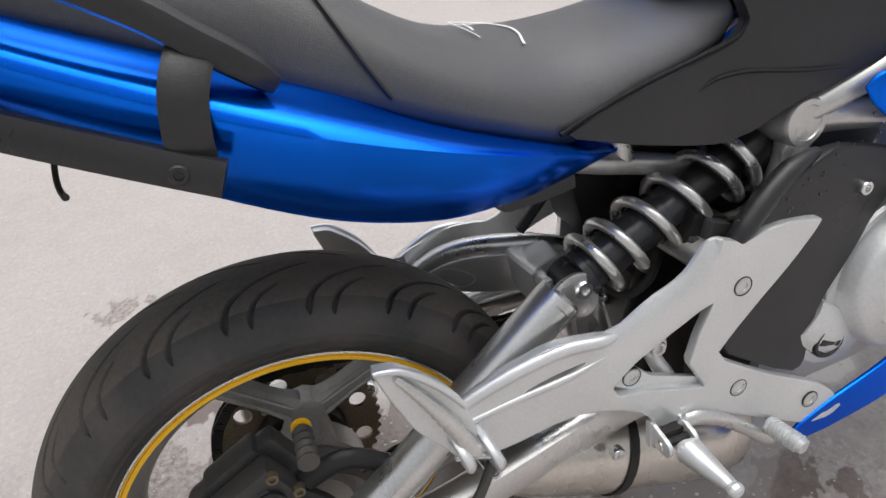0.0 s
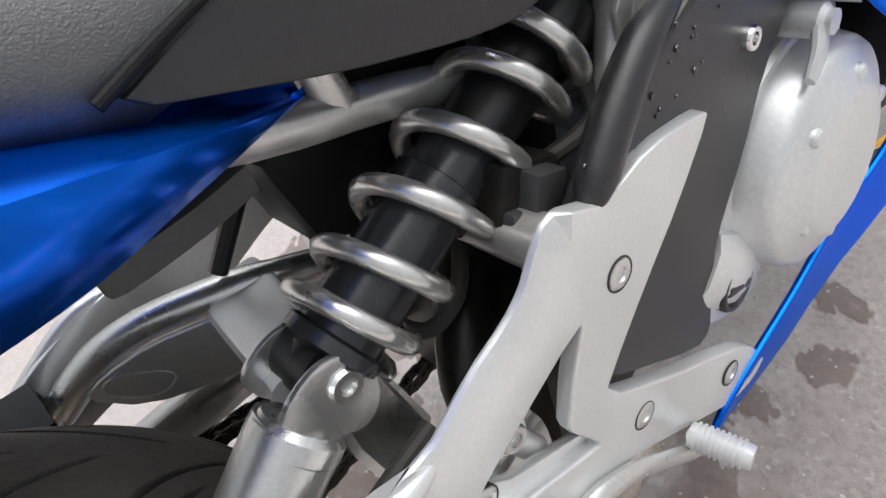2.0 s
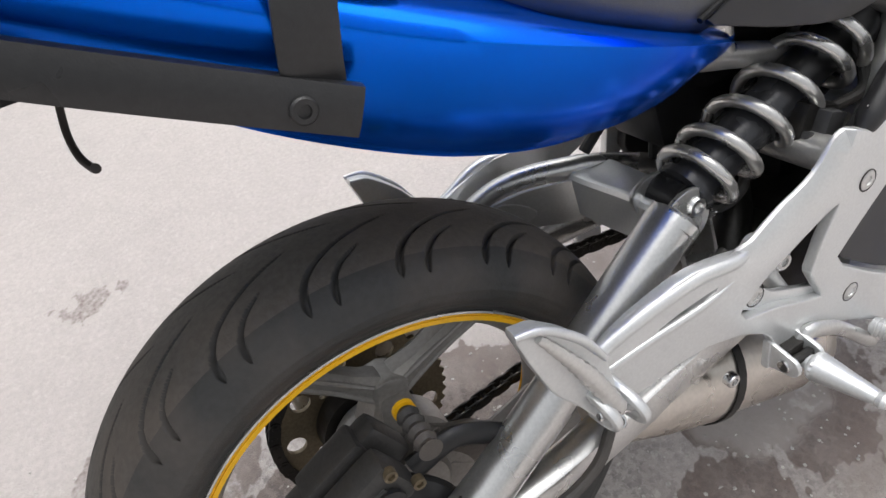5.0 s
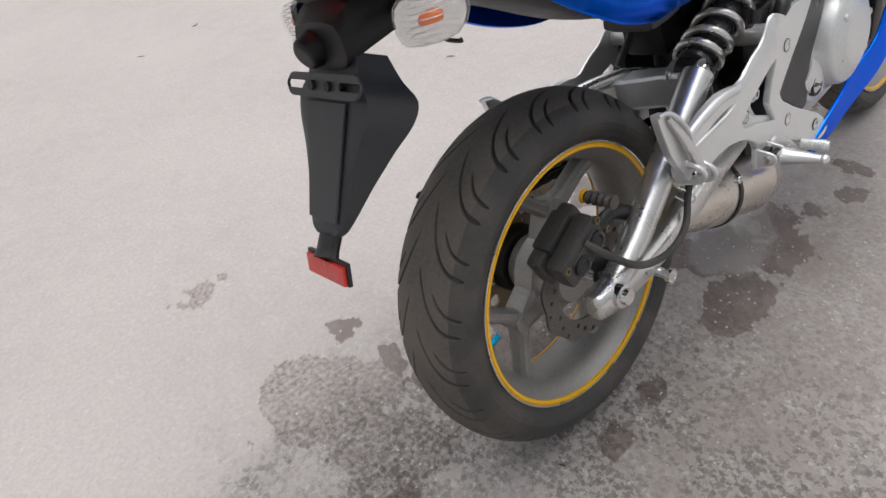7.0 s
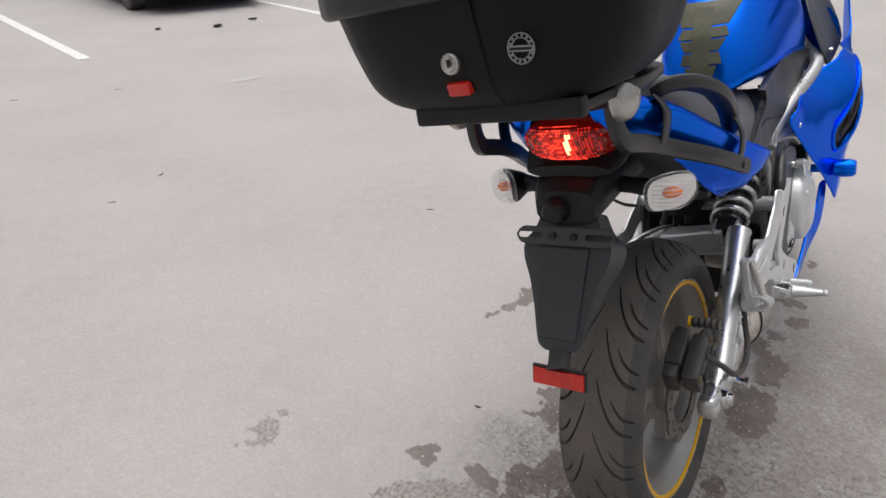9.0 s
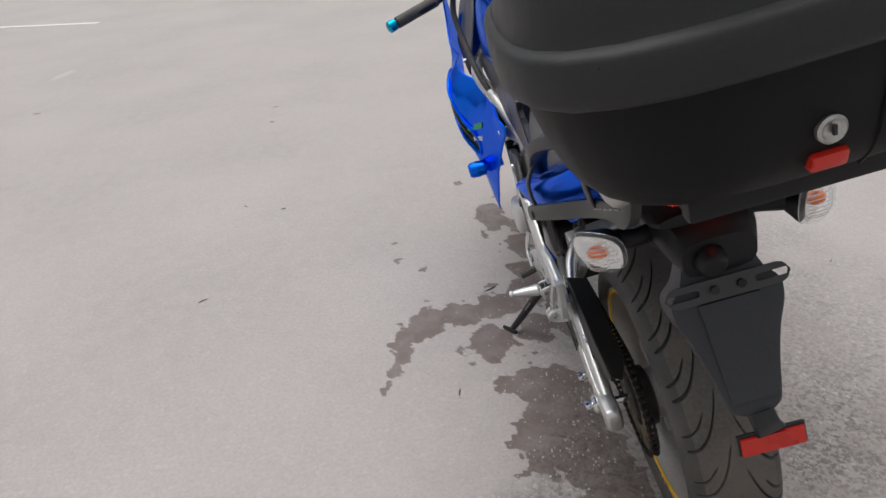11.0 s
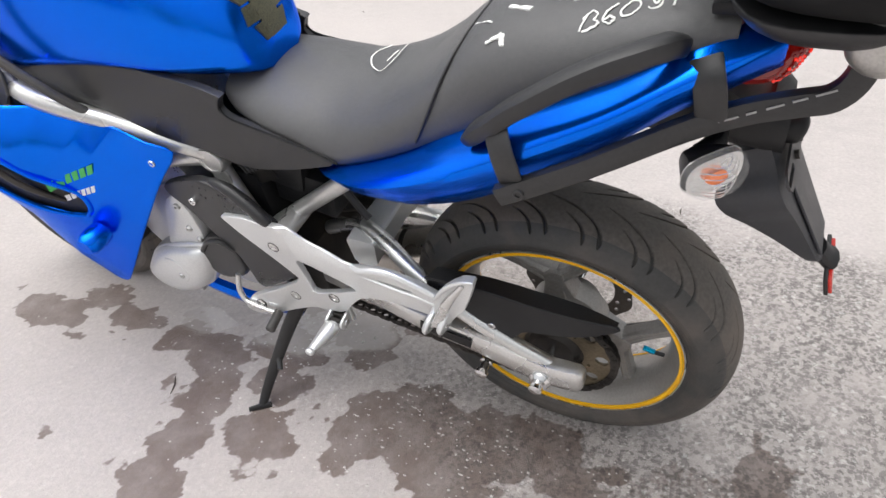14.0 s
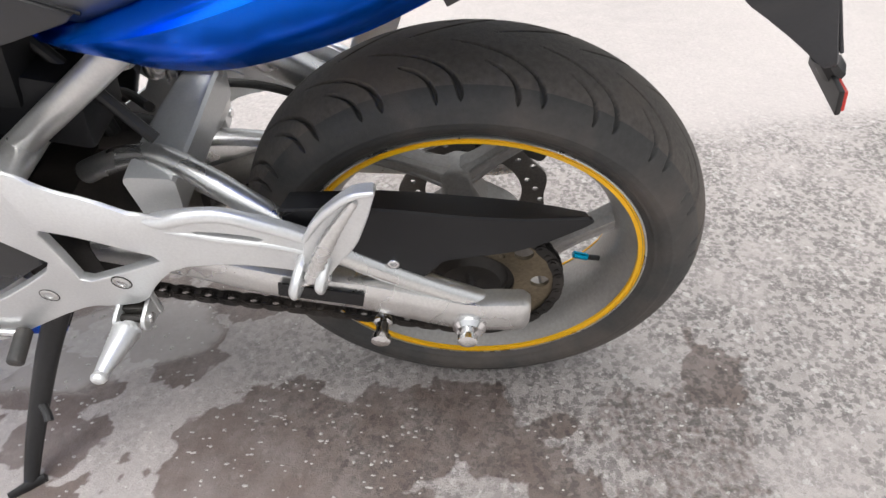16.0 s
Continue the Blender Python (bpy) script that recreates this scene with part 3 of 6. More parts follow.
def ring_plate(bm, r_in, r_out, y0, y1, holes, hole_r, wave=0.0, waves=9, centre=(0, 0, 0), n=108, teeth=0):
    outer = []
    for k in range(n):
        a = 2 * math.pi * k / n
        r = r_out - wave * (0.5 - 0.5 * math.cos(a * waves))
        if teeth:
            r = r_out - .006 * (0.5 - 0.5 * math.cos(a * teeth))
        outer.append((r * math.cos(a), r * math.sin(a)))
    hs = [[(r_in * math.cos(2 * math.pi * k / 40), r_in * math.sin(2 * math.pi * k / 40)) for k in range(40)]]
    for r, a, rad in holes:
        hs.append([(r * math.cos(a) + rad * math.cos(q * math.pi / 6), r * math.sin(a) + rad * math.sin(q * math.pi / 6)) for q in range(12)])
    plate(bm, outer, y0, y1, .0006, hs)
    return bm


bm = bmesh.new()
ring_plate(bm, .072, .112, -.076, -.071, [(.083 + .009 * (k % 3), 2 * math.pi * k / 27, .0042) for k in range(27)], 0, .007, 9)
part("brake_disc", bm, DISC, rear, "wavy drilled steel brake disc")
bm = bmesh.new()
ring_plate(bm, .058, .116, .088, .094, [(.091, 2 * math.pi * k / 9 + .3, .0125) for k in range(9)] + [(.069, 2 * math.pi * (k + .5) / 5 + .3, .004) for k in range(5)], 0, teeth=46, n=230)
part("sprocket", bm, SPROCKET, rear, "greasy toothed rear sprocket")
bm = bmesh.new()
lathe(bm, [(.06, .03), (.06, .062), (.087, .064), (.088, .05), (.098, .04), (.099, .02)], n=40)
part("sprocket_carrier", bm, DARK, rear)
bm = bmesh.new()
cyl(bm, (-.170, .006, -.052), (-.148, .006, -.046), .0055, 14, .001)
part("valve_cap", bm, CYAN, rear, "small cyan anodised valve cap")
bm = bmesh.new()
cyl(bm, (-.195, .003, -.058), (-.170, .006, -.052), .0042, 12)
part("valve_stem", bm, SATIN, rear)


def chain():
    """The drive chain: alternate outer and inner link plates with rollers."""
    bm = bmesh.new()
    c0, r0, c1, r1, y = Vector((0, .091, 0)), .1155, Vector((.52, .091, .012)), .038, .091
    d = (c1 - c0)
    al = math.acos((r0 - r1) / d.length)
    base = math.atan2(d.z, d.x)
    pts = []
    for k in range(60):
        a = base + al + (2 * math.pi - 2 * al) * k / 59
        pts.append(c0 + Vector((r0 * math.cos(a), 0, r0 * math.sin(a))))
    for k in range(20):
        a = base - al + 2 * al * k / 19
        pts.append(c1 + Vector((r1 * math.cos(a), 0, r1 * math.sin(a))))
    pts.append(pts[0])
    # sag in the lower run
    cum = [0]
    for a, b in zip(pts, pts[1:]):
        cum.append(cum[-1] + (b - a).length)
    n = int(cum[-1] / .015875) // 2 * 2
    st = []
    for k in range(n):
        s = cum[-1] * k / n
        i = max(j for j in range(len(cum)) if cum[j] <= s + 1e-9)
        i = min(i, len(pts) - 2)
        st.append(pts[i].lerp(pts[i + 1], (s - cum[i]) / max(1e-9, cum[i + 1] - cum[i])))
    for k in range(n):
        a, b = st[k], st[(k + 1) % n]
        o = .0085 if k % 2 else .0062
        for s in (-1, 1):
            t = (b - a).normalized()
            u = Vector((-t.z, 0, t.x))
            prof = []
            for q in range(10):
                ang = math.pi / 2 + math.pi * q / 4 if q < 5 else -math.pi / 2 + math.pi * (q - 5) / 4
                e = a if q < 5 else b
                prof.append(e + t * math.cos(ang) * .0072 + u * math.sin(ang) * .0072)
            v0 = [bm.verts.new(p + Vector((0, s * o, 0))) for p in prof]
            v1 = [bm.verts.new(p + Vector((0, s * (o - .0018), 0))) for p in prof]
            bm.faces.new(v0), bm.faces.new(v1[::-1])
            for j in range(10):
                bm.faces.new((v0[j], v0[(j + 1) % 10], v1[(j + 1) % 10], v1[j]))
        cyl(bm, a + Vector((0, -.0098, 0)), a + Vector((0, .0098, 0)), .0036, 8)
    return part("chain", bm, DARK, bike, "oily black drive chain")


chain()

# ---- swingarm, shock ----
def under_tube(x):
    return float(np.interp(x, (.22, .24, .27, .30, .33, .36, .40), (.124, .116, .100, .084, .068, .056, .048)))


bm = bmesh.new()
cyl(bm, (.304, -.1190, .2240), (.3185, -.118, .2345), .0262, 24, .004)
tube(bm, [(.316, -.118, .2330), (.308, -.118, .2275), (.280, -.120, .2085), (.243, -.123, .1830), (.190, -.127, .1455), (.10, -.133, .082), (.05, -.137, .050), (-.015, -.140, .014), (-.022, -.140, .010)], [.0250, .0255, .025, .0245, .024, .0235, .0235, .023, .015], 20, 6, square=.3)
tube(bm, [(.46, -.10, .05), (.36, -.115, .045), (.20, -.13, .018), (.08, -.138, .005), (-.04, -.140, .004)], [.03, .028, .025, .024, .024], 18, 6, flat=.8, square=1.5)
tube(bm, [(.02, -.140, .012), (-.03, -.140, .009), (-.060, -.139, .009), (-.068, -.139, .009), (-.071, -.139, .009)], [.026, .027, .024, .019, .010], 18, 4, flat=.85, square=1)
swing = part("swingarm", bm, ALU, bike, "silver tubular aluminium swingarm")
bm = bmesh.new()
tube(bm, [(.47, .058, .160), (.43, .060, .180), (.39, .065, .195), (.36, .074, .203), (.33, .088, .2045), (.30, .104, .203), (.27, .119, .197), (.24, .131, .184), (.185, .144, .150), (.13, .146, .111), (.05, .147, .066), (-.03, .147, .026)],
     [.0145] * 12, 18, 6)
part("upper_tube", bm, ALU, swing)
bm = bmesh.new()
tube(bm, [(.46, .12, .092), (.34, .135, .086), (.225, .148, .070), (.12, .150, .053), (.015, .150, .021), (-.04, .150, .019), (-.066, .149, .020), (-.075, .149, .020)], [.020, .022, .025, .0275, .029, .0295, .028, .018], 20, 6, flat=.62, square=2.5)
part("left_beam", bm, ALU, swing)
bm = bmesh.new()
box(bm, (.177, .1700, .072), (.102, .003, .024), (0, -11, 0), .001)
part("slider_pad", bm, PLASTIC, swing)
for at in ((.113, .168, -.013), (.002, .178, .008)):
    bm = bmesh.new()
    x, y, z = at
    lathe(bm, [(y - .03, .006), (y - .022, .011), (y - .018, .0125), (y - .014, .0125), (y - .012, .0085), (y + .004, .0085), (y + .006, .0125), (y + .014, .0125), (y + .016, .006)], (x, 0, z), 20)
    part("stand_bobbin", bm, CHROME, swing)
bm = bmesh.new()
lathe(bm, [(-.177, .004), (-.177, .0125), (-.169, .0135), (-.168, .0200), (-.163, .0205), (-.146, .0205)], (-.022, 0, .012), 24)
lathe(bm, [(.150, .021), (.172, .021), (.178, .016), (.178, .008)], (-.0, 0, .008), 24)
lathe(bm, [(-.15, .008), (.16, .008)], (0, 0, .006), 16)
part("axle", bm, CHROME, swing)
bm = bmesh.new()
cyl(bm, (.085, -.14, -.012), (.085, -.175, -.016), .0085, 16, .001)
lathe(bm, [(-.176, .009), (-.176, .013), (-.184, .013), (-.184, .006)], (.085, 0, -.016), 18)
part("stand_bobbin", bm, CHROME, swing)
bm = bmesh.new()
plate(bm, round_corners([(.225, .172), (.250, .186), (.285, .196), (.335, .198), (.385, .188), (.405, .162), (.370, .146), (.325, .137), (.258, .141)], .22), .003, -.003, .002, warp=lambda v: (v[0], v[1] + under_tube(v[0]), v[2]))
tube(bm, chaikin([(x, under_tube(x) - .003, z) for x, z in ((.243, .178), (.258, .181), (.285, .169), (.288, .157), (.270, .147), (.243, .163))], 1), .0013, 8, 3, closed=True)
part("gusset", bm, TITAN, swing)
# cross bracket that carries the shock
bm = bmesh.new()
rings = []
for y, zt, x0, x1 in ((-.078, .230, .316, .358), (-.04, .226, .320, .368), (.03, .212, .326, .384), (.08, .203, .331, .392), (.106, .198, .333, .394)):
    rings.append([(x0, y, zt - .007), (x0 + .003, y, zt - .002), (x0 + .008, y, zt), (x1 - .008, y, zt + .001), (x1 - .002, y, zt - .002), (x1, y, zt - .008), (x1 - .004, y, zt - .058), (x1 - .012, y, zt - .066), (x0 + .014, y, zt - .066), (x0 + .006, y, zt - .058)])
loft(bm, rings, 4)
part("cross_bracket", bm, SILVER, swing)
bm = bmesh.new()
LUG = round_corners([(.309, .232), (.316, .242), (.332, .249), (.346, .250), (.358, .244), (.366, .229), (.368, .208), (.358, .192), (.346, .189), (.330, .198), (.316, .212)], .25)
plate(bm, LUG, -.1115, -.1060, .0015)
part("shock_lug", bm, ALU, swing)
bm = bmesh.new()
plate(bm, LUG, -.0640, -.0585, .0015)
part("shock_lug", bm, ALU, swing)
bm = bmesh.new()
rings = []
for y, k in ((-.1055, 0), (-.085, 0), (-.062, .004), (-.03, .010)):
    rings.append([(.333 + k, y, .208), (.334 + k, y, .168), (.341 + k, y, .132), (.352 + k, y, .116), (.362 + k, y, .117), (.384 + k, y, .138), (.389 + k, y, .147), (.377 + k, y, .198), (.374 + k, y, .198), (.384 + k, y, .148), (.378 + k, y, .141), (.357 + k, y, .122), (.347 + k, y, .134), (.340 + k, y, .170), (.339 + k, y, .208)])
loft(bm, rings, 3)
part("shock_cradle", bm, ALU, swing)
bolt(swing, (.349, -.109, .227), .0115, -1, "shock_bolt", CHROME, .006)

LOW, TOP = Vector((.349, -.084, .226)), Vector((.640, -.080, .346))
AX = (TOP - LOW).normalized()
bm = bmesh.new()
tube(bm, [LOW - AX * .004, LOW + AX * .045], [.022, .026], 20, 1)
lathe(bm, [(-.100, .017), (-.100, .022), (-.064, .022), (-.064, .017)], (.349, 0, .226), 24)
shock = part("shock_absorber", bm, SATIN, bike, "rear shock with a silver coil spring")
bm = bmesh.new()
tube(bm, [LOW + AX * q for q in (.006, .010, .018, .020, .165, .167)], [.024, .032, .032, .0275, .0270, .023], 28, 1)
part("spring_seat", bm, SLEEVE, shock)
bm = bmesh.new()
tube(bm, [LOW + AX * q for q in (.108, .110, .128, .130)], [.027, .0305, .0305, .027], 12, 1)
part("preload_collar", bm, SLEEVE, shock)
bm = bmesh.new()
tube(bm, [LOW + AX * q for q in (.16, .238, .240, .266, .268, .315)], [.025, .025, .034, .034, .029, .029], 28, 1)
part("damper_body", bm, SATIN, shock)
S0, S1, TURNS = .016, .238, 6.2
e1 = AX.cross(Vector((0, 1, 0))).normalized()
e2 = AX.cross(e1)
pts = []
for k in range(int(TURNS * 20) + 1):
    t = k / (TURNS * 20)
    # closer at both ends
    s = float(np.interp(t * TURNS, (0, 1, 2, TURNS - .8, TURNS), (0, .098, .262, .96, 1)))
    a = 2 * math.pi * TURNS * t + 2.2
    pts.append(LOW + AX * (S0 + (S1 - S0) * s) + (e1 * math.cos(a) + e2 * math.sin(a)) * .0385)
bm = bmesh.new()
tube(bm, pts, [.0008] + [.0068] * 60 + [.0008], 12, 1)
part("coil_spring", bm, SPRING, shock, "thick silver coil spring")

# ---- footrest hangers ----
HANG = [(.612, .262), (.604, .268), (.550, .2755), (.505, .2665), (.490, .2735), (.475, .2800), (.462, .2765), (.451, .2635), (.440, .2500), (.424, .240), (.392, .229), (.350, .205), (.312, .213), (.276, .216), (.225, .203),
        (.185, .186), (.158, .165), (.150, .135), (.165, .105), (.206, .100), (.290, .116), (.345, .104), (.385, .080), (.400, .050), (.440, .045), (.470, .045), (.520, .020), (.575, -.010), (.620, -.033), (.655, -.033), (.676, -.018),
        (.645, .020), (.612, .040), (.550, .074), (.476, .126), (.500, .152), (.530, .181), (.574, .220)]
HOLE = [(.470, .202), (.452, .197), (.414, .180), (.372, .160), (.342, .136), (.350, .122), (.392, .114), (.440, .096), (.464, .088), (.440, .130), (.452, .166)]
HOLE_L = [(.467, .189), (.428, .179), (.340, .143), (.390, .120), (.456, .094), (.460, .140)]
SLIM = {(.206, .100): (.206, .120), (.290, .116): (.272, .132), (.345, .104): (.333, .126), (.385, .080): (.366, .096), (.400, .050): (.394, .056),
        (.490, .2735): (.490, .2700), (.475, .2800): (.478, .2705), (.462, .2765): (.462, .2665), (.451, .2635): (.449, .2590)}    # the left arm is slimmer below
SLIT = [(.316, .1835), (.293, .1805), (.264, .1760), (.236, .1675), (.246, .1645), (.288, .1725)]


def rear_slope(x, z):
    """The bar's rear flank falls away in a wide facet."""
    line = [(.462, .2765), (.451, .2635), (.440, .2500), (.424, .240), (.392, .229), (.350, .205)]
    near = min((Vector((x, z)) - Vector(q)).length for q in line + [tuple((Vector(a) + Vector(b)) / 2) for a, b in zip(line, line[1:])])
    k = max(0, min(1, (.016 - near) / .006))
    return (.003 + .015 * k, .0095 * k)


def hanger(s):
    def bend(v):
        # the arm swings inward to the rear, outward to the front lower corner
        x, y, z = v
        k = -.010 * max(0, min(1, (.35 - x) / .2)) + .008 * max(0, (x - .5) / .15) * max(0, (.15 - z) / .15)
        return (x, y + s * k, z)
    bm = bmesh.new()
    plate(bm, round_corners(HANG if s < 0 else [SLIM.get(q, q) for q in HANG], .22), s * .178, s * .164, .003, [round_corners(HOLE, .10), round_corners(SLIT)] if s < 0 else [round_corners(HOLE_L, .15), round_corners([(x - .016, z + .006) for x, z in SLIT])], bend, rear_slope)
    h = part("footrest_hanger", bm, SILVER, bike, "silver painted footrest hanger plate")
    if s < 0:
        bm = bmesh.new()
        plate(bm, round_corners([(.330, .140), (.350, .154), (.378, .144), (.396, .126), (.433, .110), (.466, .096), (.462, .080), (.387, .106)], .15), -.168, -.160, .0015)
        part("shelf", bm, SILVER, h)
    # the arm: a thick upper rib, a thin ridge below its channel, and a lip under the bar
    up_line = [(.352, .199), (.332, .201), (.289, .2055), (.243, .1985), (.205, .188), (.178, .178), (.160, .168)] if s < 0 else [(.345, .199), (.324, .2005), (.296, .2085), (.258, .2095), (.214, .191), (.180, .173), (.160, .160)]
    low_line = [(.338, .183), (.306, .1735), (.278, .1685), (.229, .1625), (.178, .154)] if s < 0 else [(.330, .190), (.300, .1835), (.262, .1735), (.216, .163), (.176, .148)]
    bm = bmesh.new()
    tube(bm, [bend((x, s * (.1735 if i else .169), z)) for i, (x, z) in enumerate(up_line)], [.0040, .0078, .0088, .0088, .0084, .008, .006], 16, 5)
    part("upper_rib", bm, SILVER, h)
    bm = bmesh.new()
    tube(bm, [bend((x, s * .1765, z)) for x, z in low_line], [.0010, .0040, .0046, .0046, .004], 12, 5)
    part("lower_ridge", bm, SILVER, h)
    for x, z, y in ((.507, .212, .178), (.511, .068, .178), (.620, .008, .184), (.371, .134, .168) if s < 0 else (.408, .098, .178)):
        bm = bmesh.new()
        lathe(bm, [(s * (y - .003), .0122), (s * (y + .0004), .0122), (s * (y + .0008), .0118), (s * (y + .0008), .0110), (s * (y - .001), .0108), (s * (y - .001), .001)], (x, 0, z), 24)
        part("boss", bm, DARK, h)
        bolt(h, (x, s * (y - .0005), z), .0102, s, depth=.0022)
    if s < 0:
        bm = bmesh.new()
        lathe(bm, [(s * .13, .014), (s * .166, .015), (s * .170, .012)], (.403, 0, .163), 20)
        tube(bm, [(.405, s * .150, .165), (.415, s * .145, .13), (.43, s * .15, .10)], .010, 12, 4)
        part("lug", bm, CASE, h)
        bolt(h, (.403, s * .168, .163), .010, s)
    # passenger footrest bracket with the footrest folded up
    bm = bmesh.new()
    fin = [(.089, .264), (.113, .260), (.134, .243), (.154, .222), (.174, .190), (.182, .148), (.178, .124), (.160, .118), (.143, .146), (.118, .180), (.102, .222)]
    plate(bm, round_corners(fin, .15), s * .183, s * .168, .003)
    # raised rim on the front edge, and the fork that holds the footrest
    tube(bm, [(.091, s * .184, .262), (.113, s * .185, .258), (.134, s * .185, .242), (.153, s * .185, .221), (.172, s * .184, .190)], [.003, .0042, .0045, .0045, .003], 12, 4)
    bracket = part("passenger_footrest_bracket", bm, SILVER, h)
    for dx, dz in ((-.0155, .006), (.0155, -.006)):
        bm = bmesh.new()
        tube(bm, [(.168 + dx, s * .166, .152 + dz), (.171 + dx, s * .190, .148 + dz), (.176 + dx, s * .206, .134 + dz), (.179 + dx, s * .197, .119 + dz), (.178 + dx, s * .170, .113 + dz)], .0055, 12, 4, flat=1.3)
        part("fork", bm, SILVER, bracket)
    bm = bmesh.new()
    path, rad = [], []
    for k in range(25):
        u = k / 24
        path.append(Vector((.110, s * .1865, .252)).lerp(Vector((.172, s * .1965, .137)), u) + Vector((.004, 0, .002)) * math.sin(math.pi * u))
        rad.append((.0040 + .0052 * min(1, u * 1.8)) * (1.0 if k % 2 else .80))
    tube(bm, path, rad, 12, 1, flat=.85, square=.6)
    part("folded_footrest", bm, ALU, h)
    bm = bmesh.new()
    cyl(bm, (.150, s * .196, .142), (.196, s * .196, .126), .0042, 12, .001)
    part("pivot_pin", bm, CHROME, h)
    return h


hang_r, hang_l = hanger(-1), hanger(1)


def footpeg(s, h):
    """A fork of two round-ended cheeks with a pin, and a tapered knurled footrest with a ball end."""
    base, end = (Vector((.411, -.195, .045)), Vector((.421, -.284, .043))) if s < 0 else (Vector((.415, .186, .036)), Vector((.424, .277, .042)))
    d = (end - base).normalized()
    bm = bmesh.new()
    box(bm, base + Vector((0, -s * .023, 0)), (.046, .010, .040), (0, 0, 0), .004)
    clevis = part("footrest_clevis", bm, SILVER, h)
    side = []
    for k in range(9):
        a = -math.pi / 2 + math.pi * k / 8
        side.append((.004 + .0125 * math.cos(a), .0125 * math.sin(a)))
    side += [(-.012, .016), (-.026, .019), (-.026, -.019), (-.012, -.015)]
    for k in (-1, 1):
        x0 = base.x + k * .0175
        bm = bmesh.new()
        plate(bm, side, x0 - .0028, x0 + .0028, .0012, (), lambda v: (v[1], base.y + s * v[0], base.z + v[2]))
        part("cheek", bm, SILVER, clevis)
    bm = bmesh.new()
    cyl(bm, base + Vector((-.024, 0, 0)), base + Vector((.024, 0, 0)), .0045, 14, .001)
    for k in (-1, 1):
        cyl(bm, base + Vector((k * .0205, 0, 0)), base + Vector((k * .0245, 0, 0)), .0075, 14, .001)
    part("pivot_pin", bm, CHROME, clevis)
    bm = bmesh.new()
    box(bm, base + Vector((0, -s * .012, -.003)), (.029, .014, .026), (0, 0, 0), .002)
    tube(bm, [base + Vector((-.011, s * .004, .004)), base + Vector((.0, s * .006, .006)), base + Vector((.011, s * .004, .004))], .0055, 10, 3)
    part("return_spring", bm, DARK, clevis)
    bm = bmesh.new()
    ln = (end - base).length
    pts, rad = [base + d * .003, base + d * .006, base + d * .013, base + d * .016, base + d * .019], [.006, .0085, .0095, .0150, .0162]
    first = len(pts)
    for k in range(25):
        pts.append(base + d * (.021 + (ln - .031) * k / 24)), rad.append(.0160 - .0082 * k / 24)
    last = len(pts)
    for q, r in ((.0095, .0066), (.0075, .0084), (.004, .0094), (0, .0082), (-.0025, .005)):
        pts.append(end - d * q), rad.append(r)
    rings, up_ = [], Vector((0, 0, 1))
    oth = d.cross(up_).normalized()
    for i, (p, r) in enumerate(zip(pts, rad)):
        ring = []
        for k in range(32):
            a = 2 * math.pi * k / 32
            q = r * (1.0 + (.075 if (k + i) % 2 else -.07) * (first <= i < last))
            ring.append(p + up_ * q * math.cos(a) * .9 + oth * q * math.sin(a) * 1.05)
        rings.append(ring)
    skin(bm, rings)
    part("footrest", bm, SILVER, h, "knurled alloy footrest", sharp=15)


footpeg(-1, hang_r), footpeg(1, hang_l)

# ---- frame, engine ----
bm = bmesh.new()
for s in (-1, 1):
    tube(bm, [(1.16, s * .10, .55), (1.06, s * .140, .518), (.97, s * .180, .499), (.90, s * .183, .477), (.79, s * .160, .440), (.70, s * .140, .402), (.625, s * .122, .370)], .0175, 16, 5)
    tube(bm, [(.622, s * .118, .362), (.605, s * .125, .31), (.575, s * .135, .25), (.545, s * .14, .20)], .019, 16, 5)
    tube(bm, [(.62, s * .115, .36), (.70, s * .132, .355), (.80, s * .145, .335), (.90, s * .15, .29)], .0195, 14, 4)
tube(bm, [(.60, .107, .158), (.565, .106, .186), (.362, .100, .336), (.29, .094, .390), (.20, .088, .432)], .0160, 14, 4)
tube(bm, [(.60, -.045, .285), (.468, -.055, .330), (.381, -.062, .357), (.22, -.07, .42)], .0135, 14, 4)
tube(bm, [(.437, -.058, .342), (.430, -.060, .375), (.42, -.06, .47)], .0125, 12, 3)
tube(bm, [(.484, -.165, .240), (.489, 0, .236), (.484, .165, .240)], .019, 14, 5, up=(0, 0, 1))
tube(bm, [(.385, -.058, .362), (.385, .085, .362)], .013, 12, 1, up=(0, 0, 1))
fr = part("frame", bm, TITAN, bike, "silver tubular steel trellis frame")
for s in (-1, 1):
    bm = bmesh.new()
    lathe(bm, [(s * .095, .028), (s * .134, .029), (s * .140, .026), (s * .140, .020), (s * .1385, .019), (s * .1385, .001)], (.614, 0, .363), 32)
    part("frame_joint_cap", bm, TITAN, fr)
    bm = bmesh.new()
    plate(bm, round_corners([(.585, .345), (.615, .335), (.604, .298), (.590, .296)], .2), s * .137, s * .131, .001, [[(.600 + .004 * math.cos(q * .7), .320 + .004 * math.sin(q * .7)) for q in range(9)]])
    part("frame_tab", bm, TITAN, fr)

bm = bmesh.new()
tube(bm, [(.60, 0, .10), (.66, 0, .10), (.86, 0, .12), (.96, 0, .16)], [.13, .145, .15, .12], 24, 4, flat=.95, square=3)
box(bm, (.86, 0, .30), (.22, .24, .26), (0, 25, 0), .03)
engine = part("engine", bm, CASE, bike, "silver parallel twin engine block")
bm = bmesh.new()
